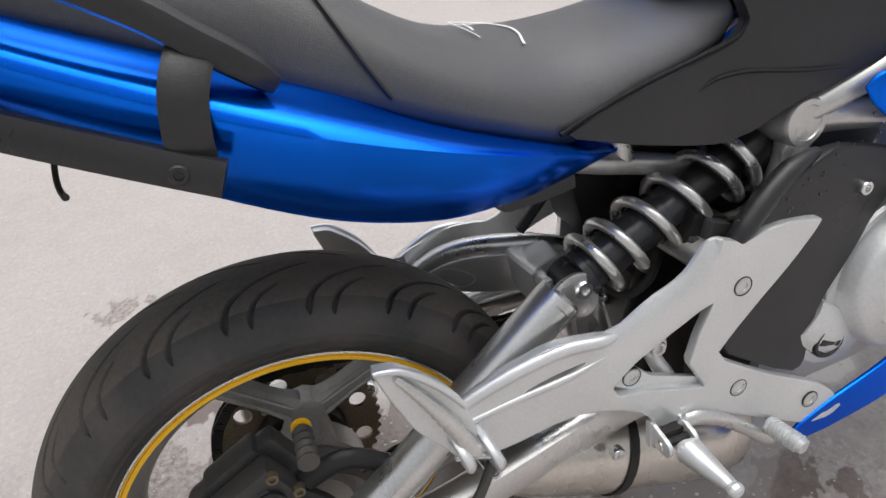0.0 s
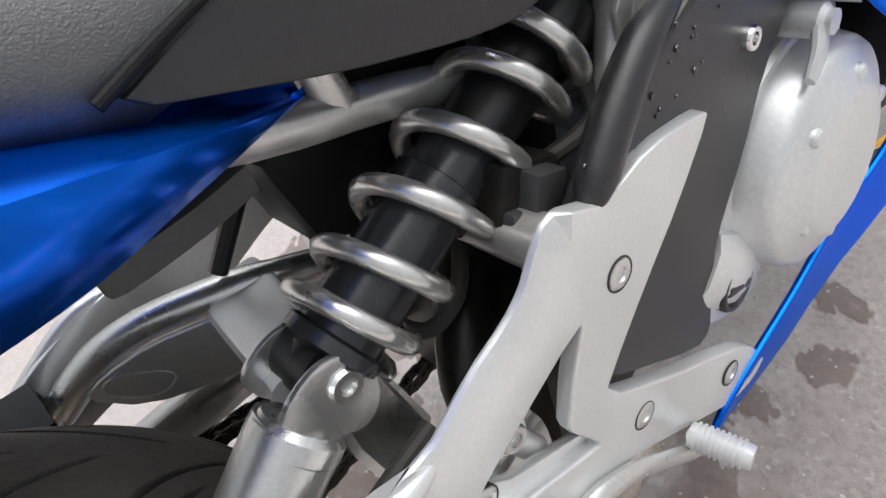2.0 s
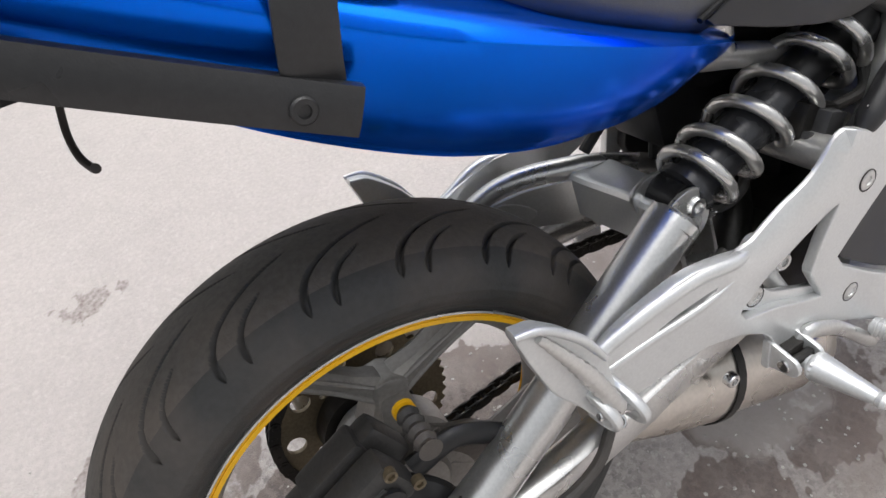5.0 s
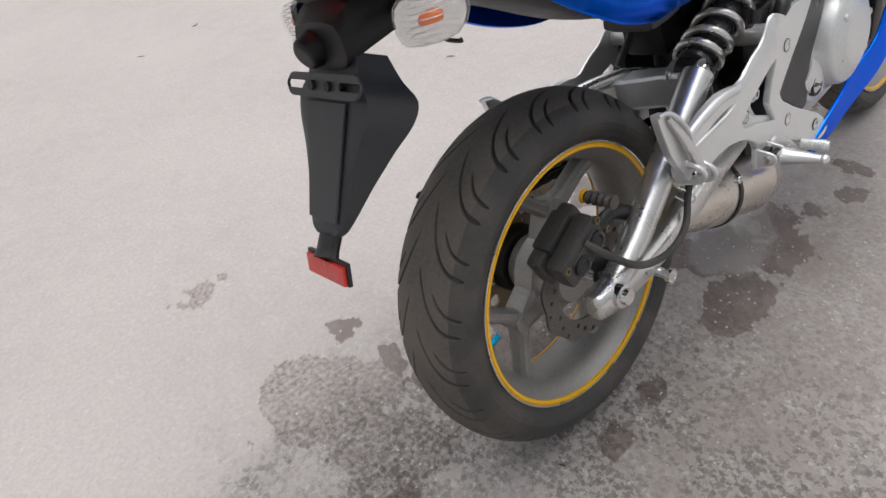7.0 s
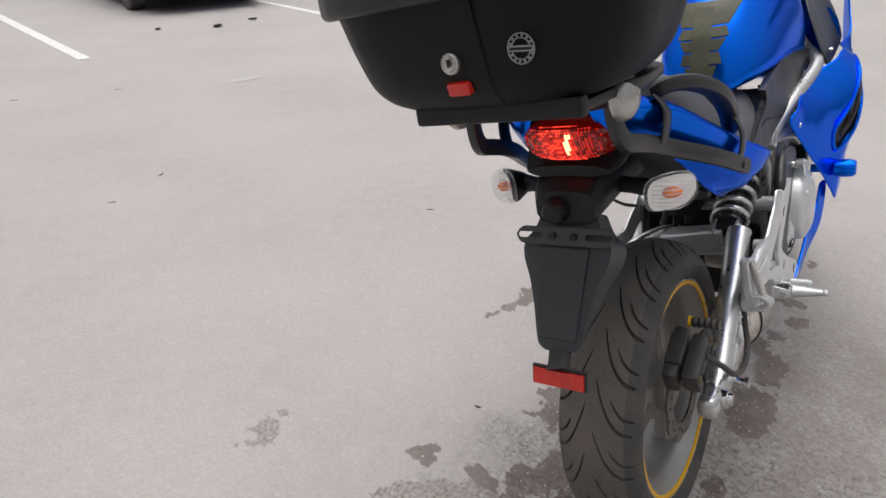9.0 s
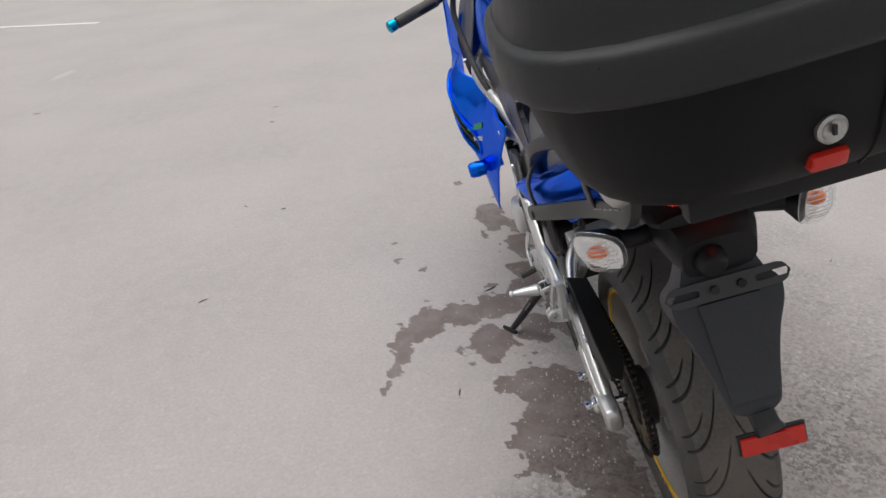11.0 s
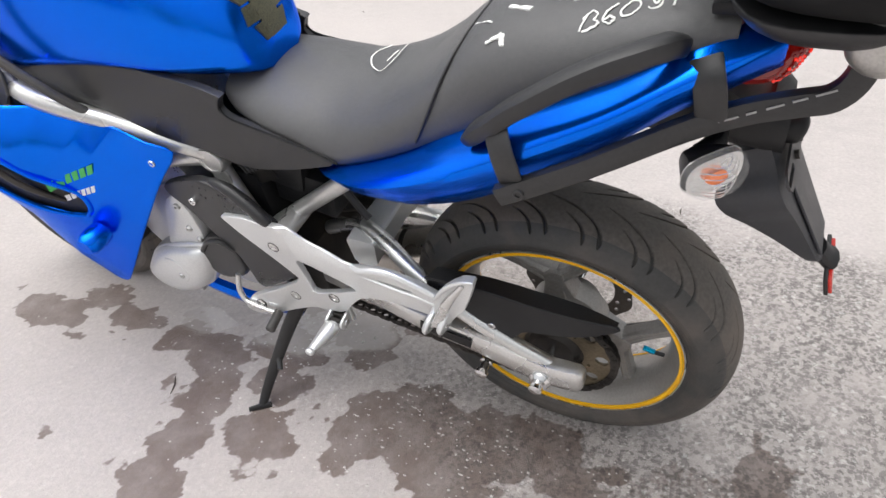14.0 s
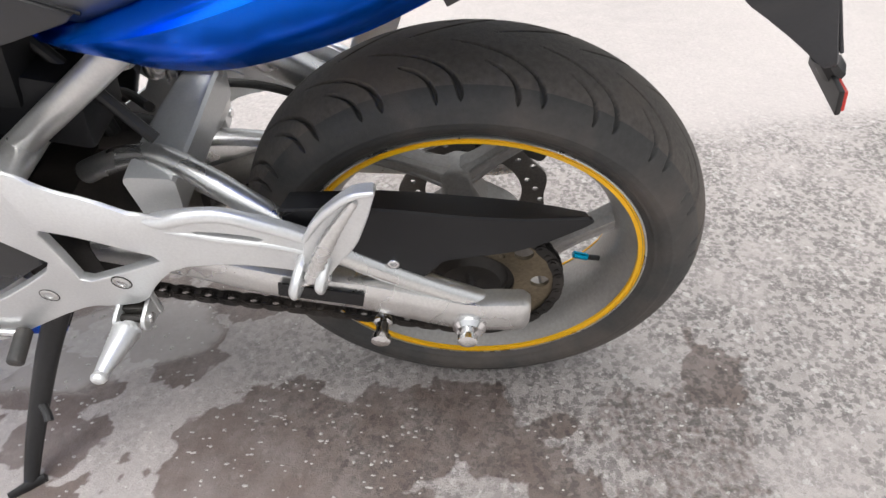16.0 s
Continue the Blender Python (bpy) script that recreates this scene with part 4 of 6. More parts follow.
lathe(bm, [(-.115, .108), (-.158, .108), (-.162, .105), (-.163, .1000), (-.183, .0965), (-.190, .0925), (-.1935, .087), (-.2045, .062), (-.2062, .057), (-.2070, .04), (-.207, .001)], (.762, 0, .139), 64)
part("clutch_cover", bm, CASE, engine, "round silver clutch cover")
for a, r in ((205, .050), (262, .050), (320, .052), (20, .056), (75, .056), (135, .056)):
    bm = bmesh.new()
    x, z = .762 + (r + .014) * math.cos(radians(a)), .139 + (r + .014) * math.sin(radians(a))
    lathe(bm, [(-.196, .0080), (-.2010, .0076), (-.2032, .0056), (-.2036, .001)], (x, 0, z), 14)
    part("cover_dimple", bm, CASE, engine)
bm = bmesh.new()
tube(bm, [(.625, -.15, .115), (.66, -.152, .088), (.72, -.14, .075), (.80, -.12, .07)], [.030, .036, .036, .03], 14, 4, flat=.7, square=2)
plate(bm, round_corners([(.614, .120), (.650, .118), (.690, .070), (.704, .046), (.690, .034), (.650, .040), (.618, .058)], .2), -.1660, -.140, .002)
part("crankcase_lobe", bm, CASE, engine)
bm = bmesh.new()
lathe(bm, [(-.150, .0235), (-.1725, .0235), (-.1755, .0215), (-.1755, .0185), (-.1725, .0170), (-.1725, .001)], (.651, 0, .079), 32)
box(bm, (.651, -.1735, .079), (.034, .007, .010), (0, 20, 0), .003)
part("oil_filler_cap", bm, SATIN, engine, "black oil filler cap")
bm = bmesh.new()
lathe(bm, [(-.14, .013), (-.186, .013), (-.190, .009), (-.194, .009), (-.194, .004)], (.744, 0, .262), 20)
tube(bm, [(.744, -.184, .262), (.730, -.190, .246), (.714, -.192, .232)], [.012, .010, .007], 10, 4, flat=.5)
part("clutch_lever", bm, CASE, engine)
for k in range(6):
    bm = bmesh.new()
    box(bm, (.88 + .02 * k, 0, .22 + .035 * k), (.20, .26, .006), (0, 25, 0), .001)
    part("cooling_fin", bm, CASE, engine)
bm = bmesh.new()
box(bm, (.545, 0, .06), (.12, .22, .17), (0, 0, 0), .02)
part("swingarm_pivot", bm, DARK, engine)
# left covers
bm = bmesh.new()
plate(bm, round_corners([(.758, .100), (.735, .140), (.707, .171), (.665, .186), (.637, .163), (.632, .098), (.651, .064), (.713, .041), (.745, .050)], .22), .170, .120, .008)
tube(bm, [(.640, .168, .150), (.665, .172, .172), (.705, .172, .158), (.735, .171, .125)], .005, 10, 5)
part("sprocket_cover", bm, COVER_PL, engine, "dark sprocket cover")
bm = bmesh.new()
plate(bm, round_corners([(.772, .255), (.737, .280), (.716, .246), (.711, .170), (.735, .125), (.850, .100), (.816, .165)], .2), .166, .120, .006)
part("upper_side_cover", bm, CASE, engine, "silver upper engine cover")
BULGE = chaikin([(.952, .030), (.901, .086), (.826, .119), (.735, .134), (.728, .094), (.738, .045), (.782, -.010), (.880, -.064), (.955, -.055), (.980, -.010)], 2)
bm = bmesh.new()
cx, cz = .848, .036
skin(bm, [[(cx + (x - cx) * k, y, cz + (z - cz) * k) for x, z in BULGE] for y, k in ((.120, 1.0), (.160, 1.0), (.166, .985), (.168, .94), (.180, .90), (.188, .80), (.193, .62), (.195, .40), (.196, .12))])
part("alternator_cover", bm, CASE, engine, "silver alternator cover", sharp=40)
for pts, r in (([(.846, .165, .104), (.800, .168, .122), (.752, .169, .137), (.722, .166, .140)], .0055), ([(.850, .190, .082), (.822, .191, .086), (.804, .192, .072), (.796, .192, .050)], .0045), ([(.742, .172, .104), (.775, .185, .068), (.817, .193, .026)], .0045)):
    bm = bmesh.new()
    tube(bm, pts, r, 10, 5)
    part("casting_rib", bm, CASE, engine)
for x, y, z in ((.737, .166, .249), (.741, .166, .186), (.727, .166, .158), (.822, .193, .042), (.905, .176, -.020), (.800, .178, -.008)):
    bolt(engine, (x, y, z), .0075, 1)
bm = bmesh.new()
box(bm, (.555, .04, .355), (.22, .12, .10), (0, -15, 0), .02)
airbox = part("airbox", bm, PLASTIC, bike, "black airbox under the seat")
for at, size, tilt in (((.42, .01, .440), (.26, .15, .05), -18), ((.60, .03, .20), (.10, .16, .24), 0)):
    bm = bmesh.new()
    box(bm, at, size, (0, tilt, 0), .02)
    part("airbox_chamber", bm, PLASTIC, airbox)
bm = bmesh.new()
box(bm, (.545, .08, .325), (.07, .045, .05), (0, 25, 0), .004)
reg = part("rectifier", bm, DARK, bike, "finned black regulator block")
for k in range(7):
    bm = bmesh.new()
    box(bm, (.510 + .010 * k, .088, .362 - .0045 * k), (.0035, .052, .024), (0, 25, 0), .0008)
    part("fin", bm, GREYPL, reg)
bm = bmesh.new()
box(bm, (.50, -.105, .255), (.05, .04, .05), (0, 20, 0), .005)
sw = part("brake_switch", bm, DARK, bike, "black switch block with cables")
for at, size in (((.505, -.13, .262), (.026, .02, .026)), ((.478, -.118, .245), (.012, .03, .03))):
    bm = bmesh.new()
    box(bm, at, size, (0, 20, 0), .003)
    part("connector", bm, GREYPL, sw)
for pts in ([(.53, -.11, .26), (.57, -.12, .27), (.575, -.11, .30), (.56, -.09, .34)], [(.49, -.05, .20), (.46, -.07, .18), (.43, -.06, .165), (.41, -.03, .19)]):
    bm = bmesh.new()
    tube(bm, pts, .0065, 10, 5)
    part("cable", bm, RUBBER, sw)
bm = bmesh.new()
tube(bm, [(.50, -.02, .15), (.47, -.05, .135), (.44, -.075, .105), (.425, -.10, .07)], [.022, .024, .022, .016], 14, 4)
part("linkage_boot", bm, DARK, bike)

bm = bmesh.new()
box(bm, (.47, .045, .280), (.13, .09, .09), (0, -12, 0), .01)
part("battery_box", bm, PLASTIC, bike, "black battery box under the seat")

# black covers over the frame
COVER = [(.478, .129), (.497, .258), (.505, .267), (.537, .294), (.571, .317), (.600, .329), (.620, .338), (.645, .338), (.700, .323), (.742, .305), (.743, .282), (.701, .242), (.676, .195), (.634, .137), (.627, .094), (.622, .050), (.600, .045)]
for s in (-1, 1):
    bm = bmesh.new()
    plate(bm, round_corners(COVER, .2), s * .168, s * .148, .005)
    c = part("frame_cover", bm, COVER_PL, bike, "dark grey plastic frame cover")
    bolt(c, (.674, s * .168, .281), .009, s, material=CHROME)
    bm = bmesh.new()
    tube(bm, [(.501, s * .1695, .265), (.512, s * .168, .278), (.540, s * .164, .302), (.576, s * .160, .326), (.612, s * .157, .336)], [.008, .013, .0135, .012, .006], 14, 5)
    part("cover_lip", bm, COVER_PL, c)

# ---- side stand, levers, exhaust ----
bm = bmesh.new()
tube(bm, [(.540, .122, .015), (.590, .178, -.08), (.632, .255, -.190), (.645, .302, -.244)], [.018, .0155, .0125, .010], 14, 5, flat=.85)
stand = part("side_stand", bm, SATIN, bike, "black side stand, folded out")
bm = bmesh.new()
tube(bm, [(.628, .292, -.250), (.648, .308, -.2495), (.668, .325, -.245)], [.012, .016, .011], 12, 3, flat=.45)
part("stand_foot", bm, SATIN, stand)
bm = bmesh.new()
tube(bm, [(.612, .222, -.140), (.598, .238, -.146), (.594, .246, -.150)], [.007, .006, .0065], 10, 2)
part("stand_tang", bm, SATIN, stand)
bm = bmesh.new()
tube(bm, [(.558, -.186, -.005), (0.563, -.184, -0.034), (0.516, -.184, 0.008), (0.478, -.184, 0.038), (0.436, -.184, 0.056), (.430, -.178, .020)], [.008, .009, .009, .010, .011, .012], 12, 5, flat=.7)
pedal = part("brake_pedal", bm, ALU, bike, "alloy rear brake pedal")
bm = bmesh.new()
ra, rb = Vector((.556, -.184, -.004)), Vector((.566, -.232, -.008))
pts, rad = [ra], [.0095]
for k in range(9):
    for o, q in ((.08, .0098), (.09, .0114), (.135, .0114), (.145, .0098)):
        pts.append(ra.lerp(rb, o + .09 * k)), rad.append(q)
pts.append(rb), rad.append(.009)
tube(bm, pts, rad, 14, 1, square=1)
part("pedal_pad", bm, SILVER, pedal)
bm = bmesh.new()
tube(bm, [(.662, .172, .076), (.668, .184, .038), (.656, .190, .010), (.612, .192, .002), (.572, .192, .000)], .006, 10, 5)
gear = part("gear_lever", bm, ALU, bike, "alloy gear lever")
bm = bmesh.new()
cyl(bm, (.576, .186, -.001), (.573, .232, -.010), .0105, 14, .002)
part("lever_rubber", bm, RUBBER, gear)
lathe_c = bmesh.new()
tube(lathe_c, [(.225, -.085, .018), (.245, -.085, .012), (.30, -.085, -.008), (.375, -.085, -.036), (.377, -.085, -.037), (.52, -.083, -.088), (.57, -.08, -.10), (.60, -.075, -.105)],
     [.045, .060, .066, .069, .066, .067, .060, .040], 28, 1, flat=.95)
muf = part("exhaust_muffler", lathe_c, STEEL, bike, "stainless underslung exhaust muffler")
bm = bmesh.new()
tube(bm, [(.373, -.085, -.0355), (.385, -.085, -.040)], .0715, 28, 1, flat=.95)
part("muffler_band", bm, DARK, muf)
bolt(muf, (.355, -.158, .018), .009, -1, material=CHROME)

# ---- rear brake ----
CAL = pose(-.058, -.108, .112, 0, -27, 0)        # on the upper rear edge of the disc
bm = bmesh.new()
box(bm, (0, .022, 0), (.118, .030, .060), (0, 0, 0), .010)
box(bm, (.004, .020, .026), (.070, .034, .020), (0, 0, 0), .006)
bmesh.ops.transform(bm, matrix=CAL, verts=bm.verts)
cal = part("brake_caliper", bm, CALIPER, bike, "black rear brake caliper")
bm = bmesh.new()
box(bm, (-.004, -.016, .002), (.104, .034, .056), (0, 0, 0), .011)
box(bm, (.0, -.030, -.004), (.066, .014, .036), (0, 0, 0), .006)
bmesh.ops.transform(bm, matrix=CAL, verts=bm.verts)
part("caliper_half", bm, CALIPER, cal)
for x in (-.022, .022):
    bm = bmesh.new()
    lathe(bm, [(-.034, .0165), (-.039, .0165), (-.041, .011), (-.038, .007), (-.038, .001)], (x, 0, -.004), 20)
    bmesh.ops.transform(bm, matrix=CAL, verts=bm.verts)
    part("piston_cap", bm, SATIN, cal)
for x, z in ((-.046, .018), (.044, .018), (.050, -.016)):
    bm = bmesh.new()
    lathe(bm, [(-.028, .0062), (-.036, .0062), (-.036, .0036), (-.033, .0034), (-.033, .001)], (x, 0, z), 14)
    bmesh.ops.transform(bm, matrix=CAL, verts=bm.verts)
    part("caliper_bolt", bm, SPROCKET, cal)
bm = bmesh.new()
pts, rad = [], []
for k in range(10):
    pts.append((.012, -.096 - .0058 * k, .158)), rad.append(.0115 if k % 2 else .0085)
tube(bm, pts, rad, 16, 1, up=(0, 0, 1))
part("slide_boot", bm, RUBBER, cal, "ribbed rubber boot")
bm = bmesh.new()
tube(bm, [(.012, -.090, .158), (.012, -.095, .158)], [.0112, .0112], 16, 1, up=(0, 0, 1))
part("boot_ring", bm, YELLOW, cal, "thin orange ring")
bm = bmesh.new()
tube(bm, [(-.03, -.098, .085), (.0, -.104, .055), (.012, -.110, .030), (.0, -.118, .008)], [.018, .022, .024, .026], 12, 4, flat=.5)
tube(bm, [(.0, -.106, .098), (.045, -.110, .112), (.085, -.112, .090), (.110, -.118, .062)], [.014, .013, .013, .015], 12, 4, flat=.7)
part("caliper_bracket", bm, SATIN, cal)
bm = bmesh.new()
tube(bm, [(-.060, -.140, .128), (-.040, -.162, .100), (.020, -.172, .045), (.10, -.172, .020), (.165, -.164, .030), (.205, -.150, .075), (.25, -.142, .12), (.31, -.13, .15), (.38, -.12, .16)], .0062, 10, 6)
hose = part("brake_hose", bm, RUBBER, bike, "black rear brake hose")
bm = bmesh.new()
tube(bm, [(.188, -.135, .068), (.196, -.158, .056), (.206, -.160, .064), (.196, -.140, .082)], .0022, 8, 4)
part("hose_clip", bm, CHROME, hose)

# ---- chain guard, hugger ----
GUARD = [(.205, .196), (.102, .200), (.020, .190), (-.058, .186), (-.126, .192), (-.131, .184), (-.079, .147), (-.045, .132), (.004, .121), (.032, .114), (.050, .088), (.062, .078), (.080, .086), (.130, .122), (.205, .140)]
bm = bmesh.new()
plate(bm, round_corners(GUARD, .18), .149, .143, .0015)
rings = []
for x, z0, z1 in ((.205, .194, .176), (.102, .198, .182), (.020, .189, .176), (-.058, .185, .168), (-.124, .190, .176)):
    y1 = .106 if x > -.10 else .128
    rings.append([(x, .1488, z0), (x, .147, z0 + .003), (x, y1, z1 + .004), (x, y1, z1), (x, .143, z0 - .004)])
loft(bm, rings, 2)
guard = part("chain_guard", bm, PLASTIC, bike, "matt black plastic chain guard")
bolt(guard, (.088, .149, .114), .0075, 1, material=CHROME)
bolt(guard, (.194, .149, .168), .0085, 1, material=SATIN)
bm = bmesh.new()
tube(bm, [(.355, .07, .225), (.40, .06, .28), (.45, .05, .34)], .0075, 10, 3)
tube(bm, [(.43, .03, .20), (.435, .03, .27), (.445, .03, .35)], .009, 10, 3)
part("battery_strap", bm, SATIN, bike, "black cables and brace")

# ---- tail cowl ----
def cowl(s):
    """One side of the tail: rings from the rear to the pointed front end."""
    data = [  # x, z of the upper edge, of the crease, of the lower edge, and y of each
        (-.262, .664, .650, .606, .062, .086, .056), (-.225, .660, .644, .594, .094, .117, .078), (-.170, .642, .624, .570, .124, .148, .104), (-.100, .604, .585, .522, .143, .170, .124), (-.020, .566, .544, .462, .151, .184, .132),
        (.060, .528, .507, .414, .149, .196, .132), (.125, .499, .482, .384, .144, .205, .128), (.200, .462, .455, .362, .136, .205, .121), (.270, .432, .429, .358, .127, .187, .114),
        (.330, .408, .406, .366, .117, .158, .107), (.375, .388, .386, .372, .108, .126, .102), (.402, .376, .3755, .374, .100, .102, .0995)]
    rings = []
    for x, zu, zc, zl, yu, yc, yl in data:
        h, w, d = zu - zc, yc - yu, zc - zl
        ring = [(x, s * (yu - .022), zu + .006), (x, s * (yu - .005), zu + .003), (x, s * yu, zu - .001), (x, s * (yu + .42 * w), zu - .22 * h), (x, s * (yu + .74 * w), zu - .48 * h), (x, s * (yu + .92 * w), zu - .76 * h),
                (x, s * yc, zu - 1.05 * h - .02 * d), (x, s * (yc * .96 + yl * .04), zc - .12 * d), (x, s * (yc * .81 + yl * .19), zc * .60 + zl * .40),
                (x, s * (yc * .42 + yl * .58), zc * .20 + zl * .80), (x, s * (yl + .004), zl + .006), (x, s * yl, zl), (x, s * (yl - .006), zl + .002), (x, s * (yu - .004), zc * .5 + zl * .5), (x, s * (yu - .022), zu - .004)]
        rings.append(ring)
    bm = bmesh.new()
    loft(bm, rings, 5)
    return part("tail_cowl", bm, BLUE, bike, "glossy blue tail side panel", sharp=50)


cowl(-1), cowl(1)
for s in (-1, 1):
    bm = bmesh.new()
    tube(bm, [(.375, s * .1045, .3745), (.330, s * .1105, .3705), (.270, s * .1185, .3655), (.200, s * .126, .3715), (.125, s * .131, .394), (.060, s * .133, .425)], .0008, 6, 5)
    part("pinstripe", bm, WHITE, bike, "thin white pinstripe")
bm = bmesh.new()
loft(bm, [oval(-.262, 0, .558, .066, .010), oval(-.250, 0, .560, .078, .012), oval(-.215, 0, .582, .088, .030), oval(-.198, 0, .604, .088, .042), oval(-.10, 0, .56, .118, .055), oval(.05, 0, .49, .122, .055), oval(.18, 0, .42, .112, .045), oval(.30, 0, .385, .10, .025)], 4)
part("undertail", bm, PLASTIC, bike, "black plastic undertail")
bm = bmesh.new()
loft(bm, [oval(.284, -.012, .331, .048, .010, 12, 5), oval(.292, -.012, .329, .050, .014, 12, 5), oval(.34, -.012, .330, .048, .014, 12, 5), oval(.375, -.012, .334, .046, .014, 12, 5)], 3)
part("mudguard_flap", bm, GREYPL, bike, "black mudguard flap under the seat")

bm = bmesh.new()
tube(bm, [(-.120, .004, .500), (-.1275, -.010, .4695), (-.126, -.030, .456), (-.120, -.048, .4510), (-.118, -.053, .4515)], [.0028, .0028, .0028, .0030, .0036], 10, 5)
part("loose_cable", bm, RUBBER, bike, "loose black cable end")

# ---- seat ----
bm = bmesh.new()
rows = []
for x, zt, zs, hw, low in ((.548, .522, .485, .094, .475), (.520, .519, .468, .110, .458), (.460, .512, .456, .126, .450), (.400, .507, .445, .134, .436), (.330, .508, .424, .141, .412), (.250, .522, .448, .145, .440),
                                (.180, .560, .478, .142, .470), (.125, .604, .502, .135, .496), (.075, .638, .525, .130, .520), (.0, .660, .560, .128, .555), (-.08, .676, .598, .124, .592), (-.16, .690, .632, .114, .628), (-.215, .692, .655, .098, .650)):
    ring = []
    for k in range(26):
        a = math.pi * k / 25
        c, s = math.cos(a), math.sin(a)
        e = float(np.interp(x, (.20, .36), (2.7, 1.85)))       # rounder towards the tank
        g = (abs(c) ** e + abs(s) ** e) ** (-1 / e)
        ring.append((x, hw * c * g, zs + (zt - zs) * s * g))
    ring += [(x, -hw * .93, low - .004), (x, 0, low - .006), (x, hw * .93, low - .004)]
    rows.append(ring)
loft(bm, rows, 4)
seat = part("seat", bm, SEAT, bike, "black grained vinyl dual seat with chalk marks", sharp=60)
SEATROWS = rows


def seat_at(x, v):
    """A point on the seat: x along the bike, v from -1 to 1 across it, just proud of the vinyl."""
    xs = [r[0][0] for r in SEATROWS]
    k = max(i for i in range(len(xs)) if xs[i] >= x) if x < xs[0] else 0
    k = min(k, len(xs) - 2)
    t = (xs[k] - x) / (xs[k] - xs[k + 1])
    q = (1 - v) / 2 * 25
    j = min(24, int(q))
    f = q - j
    a = Vector(SEATROWS[k][j]).lerp(Vector(SEATROWS[k][j + 1]), f)
    b = Vector(SEATROWS[k + 1][j]).lerp(Vector(SEATROWS[k + 1][j + 1]), f)
    p = a.lerp(b, t)
    return p + Vector((0, p.y * .012, .0022))


bm = bmesh.new()
tube(bm, [seat_at(.10 + .07 * abs(v) ** 1.6, v) for v in np.linspace(-.96, .96, 40)], .0022, 6, 1)
part("seat_seam", bm, SATIN, seat)


def seat_z(x, y):
    """The height of the vinyl at a place on the seat."""
    return min((abs(seat_at(x, v).y - y), seat_at(x, v).z) for v in np.linspace(-.98, .98, 99))[1]


def chalk(strokes, width=.0022):
    for st in strokes:
        bm = bmesh.new()
        pts = [Vector((x, y, 0)) for x, y in st]
        pts = curve_points(pts, 5) if len(pts) > 2 else [pts[0].lerp(pts[1], q / 5) for q in range(6)]
        pts = [Vector((p.x, p.y, seat_z(p.x, p.y) - .0012)) for p in pts]
        tube(bm, pts, [width * (.7 + .6 * random.random()) for _ in range(6)], 6, 1, flat=.45, up=(0, 0, 1))
        part("chalk_mark", bm, CHALK, seat, "white chalk scribble")


# ---- tank and covers ----
bm = bmesh.new()
rows = []
TANK = [(.478, .508, .540, .040, 1.7), (.486, .511, .585, .066, 1.7), (.508, .515, .650, .092, 1.7), (.556, .521, .712, .117, 1.8), (.630, .526, .760, .136, 2.0), (.720, .531, .788, .147, 2.2), (.810, .528, .798, .153, 2.4), (.900, .518, .790, .156, 2.5), (.980, .505, .760, .150, 2.5), (1.06, .50, .70, .13, 2.5)]
for x, zl, zt, hw, e in TANK:
    mid, ring = zl + .045 * min(1, (zt - zl) / .12), []
    for k in range(36):
        a = 2 * math.pi * k / 36
        c, q = math.cos(a), math.sin(a)
        p = e if q > 0 else 4.5
        g = (abs(c) ** p + abs(q) ** p) ** (-1 / p)
        ring.append((x, hw * c * g, mid + (zt - mid if q > 0 else mid - zl) * q * g))
    rows.append(ring)
loft(bm, rows, 4)
tank = part("fuel_tank", bm, BLUE, bike, "glossy light blue fuel tank", sharp=60)
bm = bmesh.new()


def pad_at(h, y):
    """On the rear face of the tank: h from 0 at the seat to 1 on top."""
    z = .548 + .200 * h
    for x in np.arange(.470, .80, .0015):
        zl, zt, hw, e = (float(np.interp(x, [q[0] for q in TANK], [q[k] for q in TANK])) for k in (1, 2, 3, 4))
        mid = zl + .045 * min(1, (zt - zl) / .12)
        if z < zt and (abs(y) / hw) ** e + (max(0, z - mid) / (zt - mid)) ** e < 1:
            break
    return Vector((x - .005, y * 1.02, z + .002))


for h0, h1, w0, w1 in ((.02, .16, .026, .036), (.18, .31, .046, .040), (.33, .45, .038, .052), (.47, .58, .058, .050), (.60, .86, .054, .076)):
    a = [[pad_at(h0 + (h1 - h0) * i / 5, (w0 + (w1 - w0) * i / 5) * (j / 6 * 2 - 1)) for j in range(7)] for i in range(6)]
    rings = [r + [q + Vector((.004, 0, -.003)) for q in r[::-1]] for r in a]
    skin(bm, rings)
a = [[pad_at(.04 + .76 * i / 11, .020 * (j - 1)) + Vector((-.0005, 0, 0)) for j in range(3)] for i in range(12)]
skin(bm, [r + [q + Vector((.004, 0, -.003)) for q in r[::-1]] for r in a])
part("tank_pad", bm, CAMO, tank, "olive camouflage tank pad")
SIDE = [(.318, .420), (.357, .433), (.415, .447), (.476, .458), (.518, .468), (.532, .485), (.524, .503), (.516, .511), (.560, .525), (.70, .546), (.85, .545), (.98, .525), (1.06, .520), (1.06, .505), (.92, .482), (.78, .440), (.66, .406), (.607, .394), (.584, .386), (.546, .370), (.509, .364), (.472, .371), (.407, .389)]
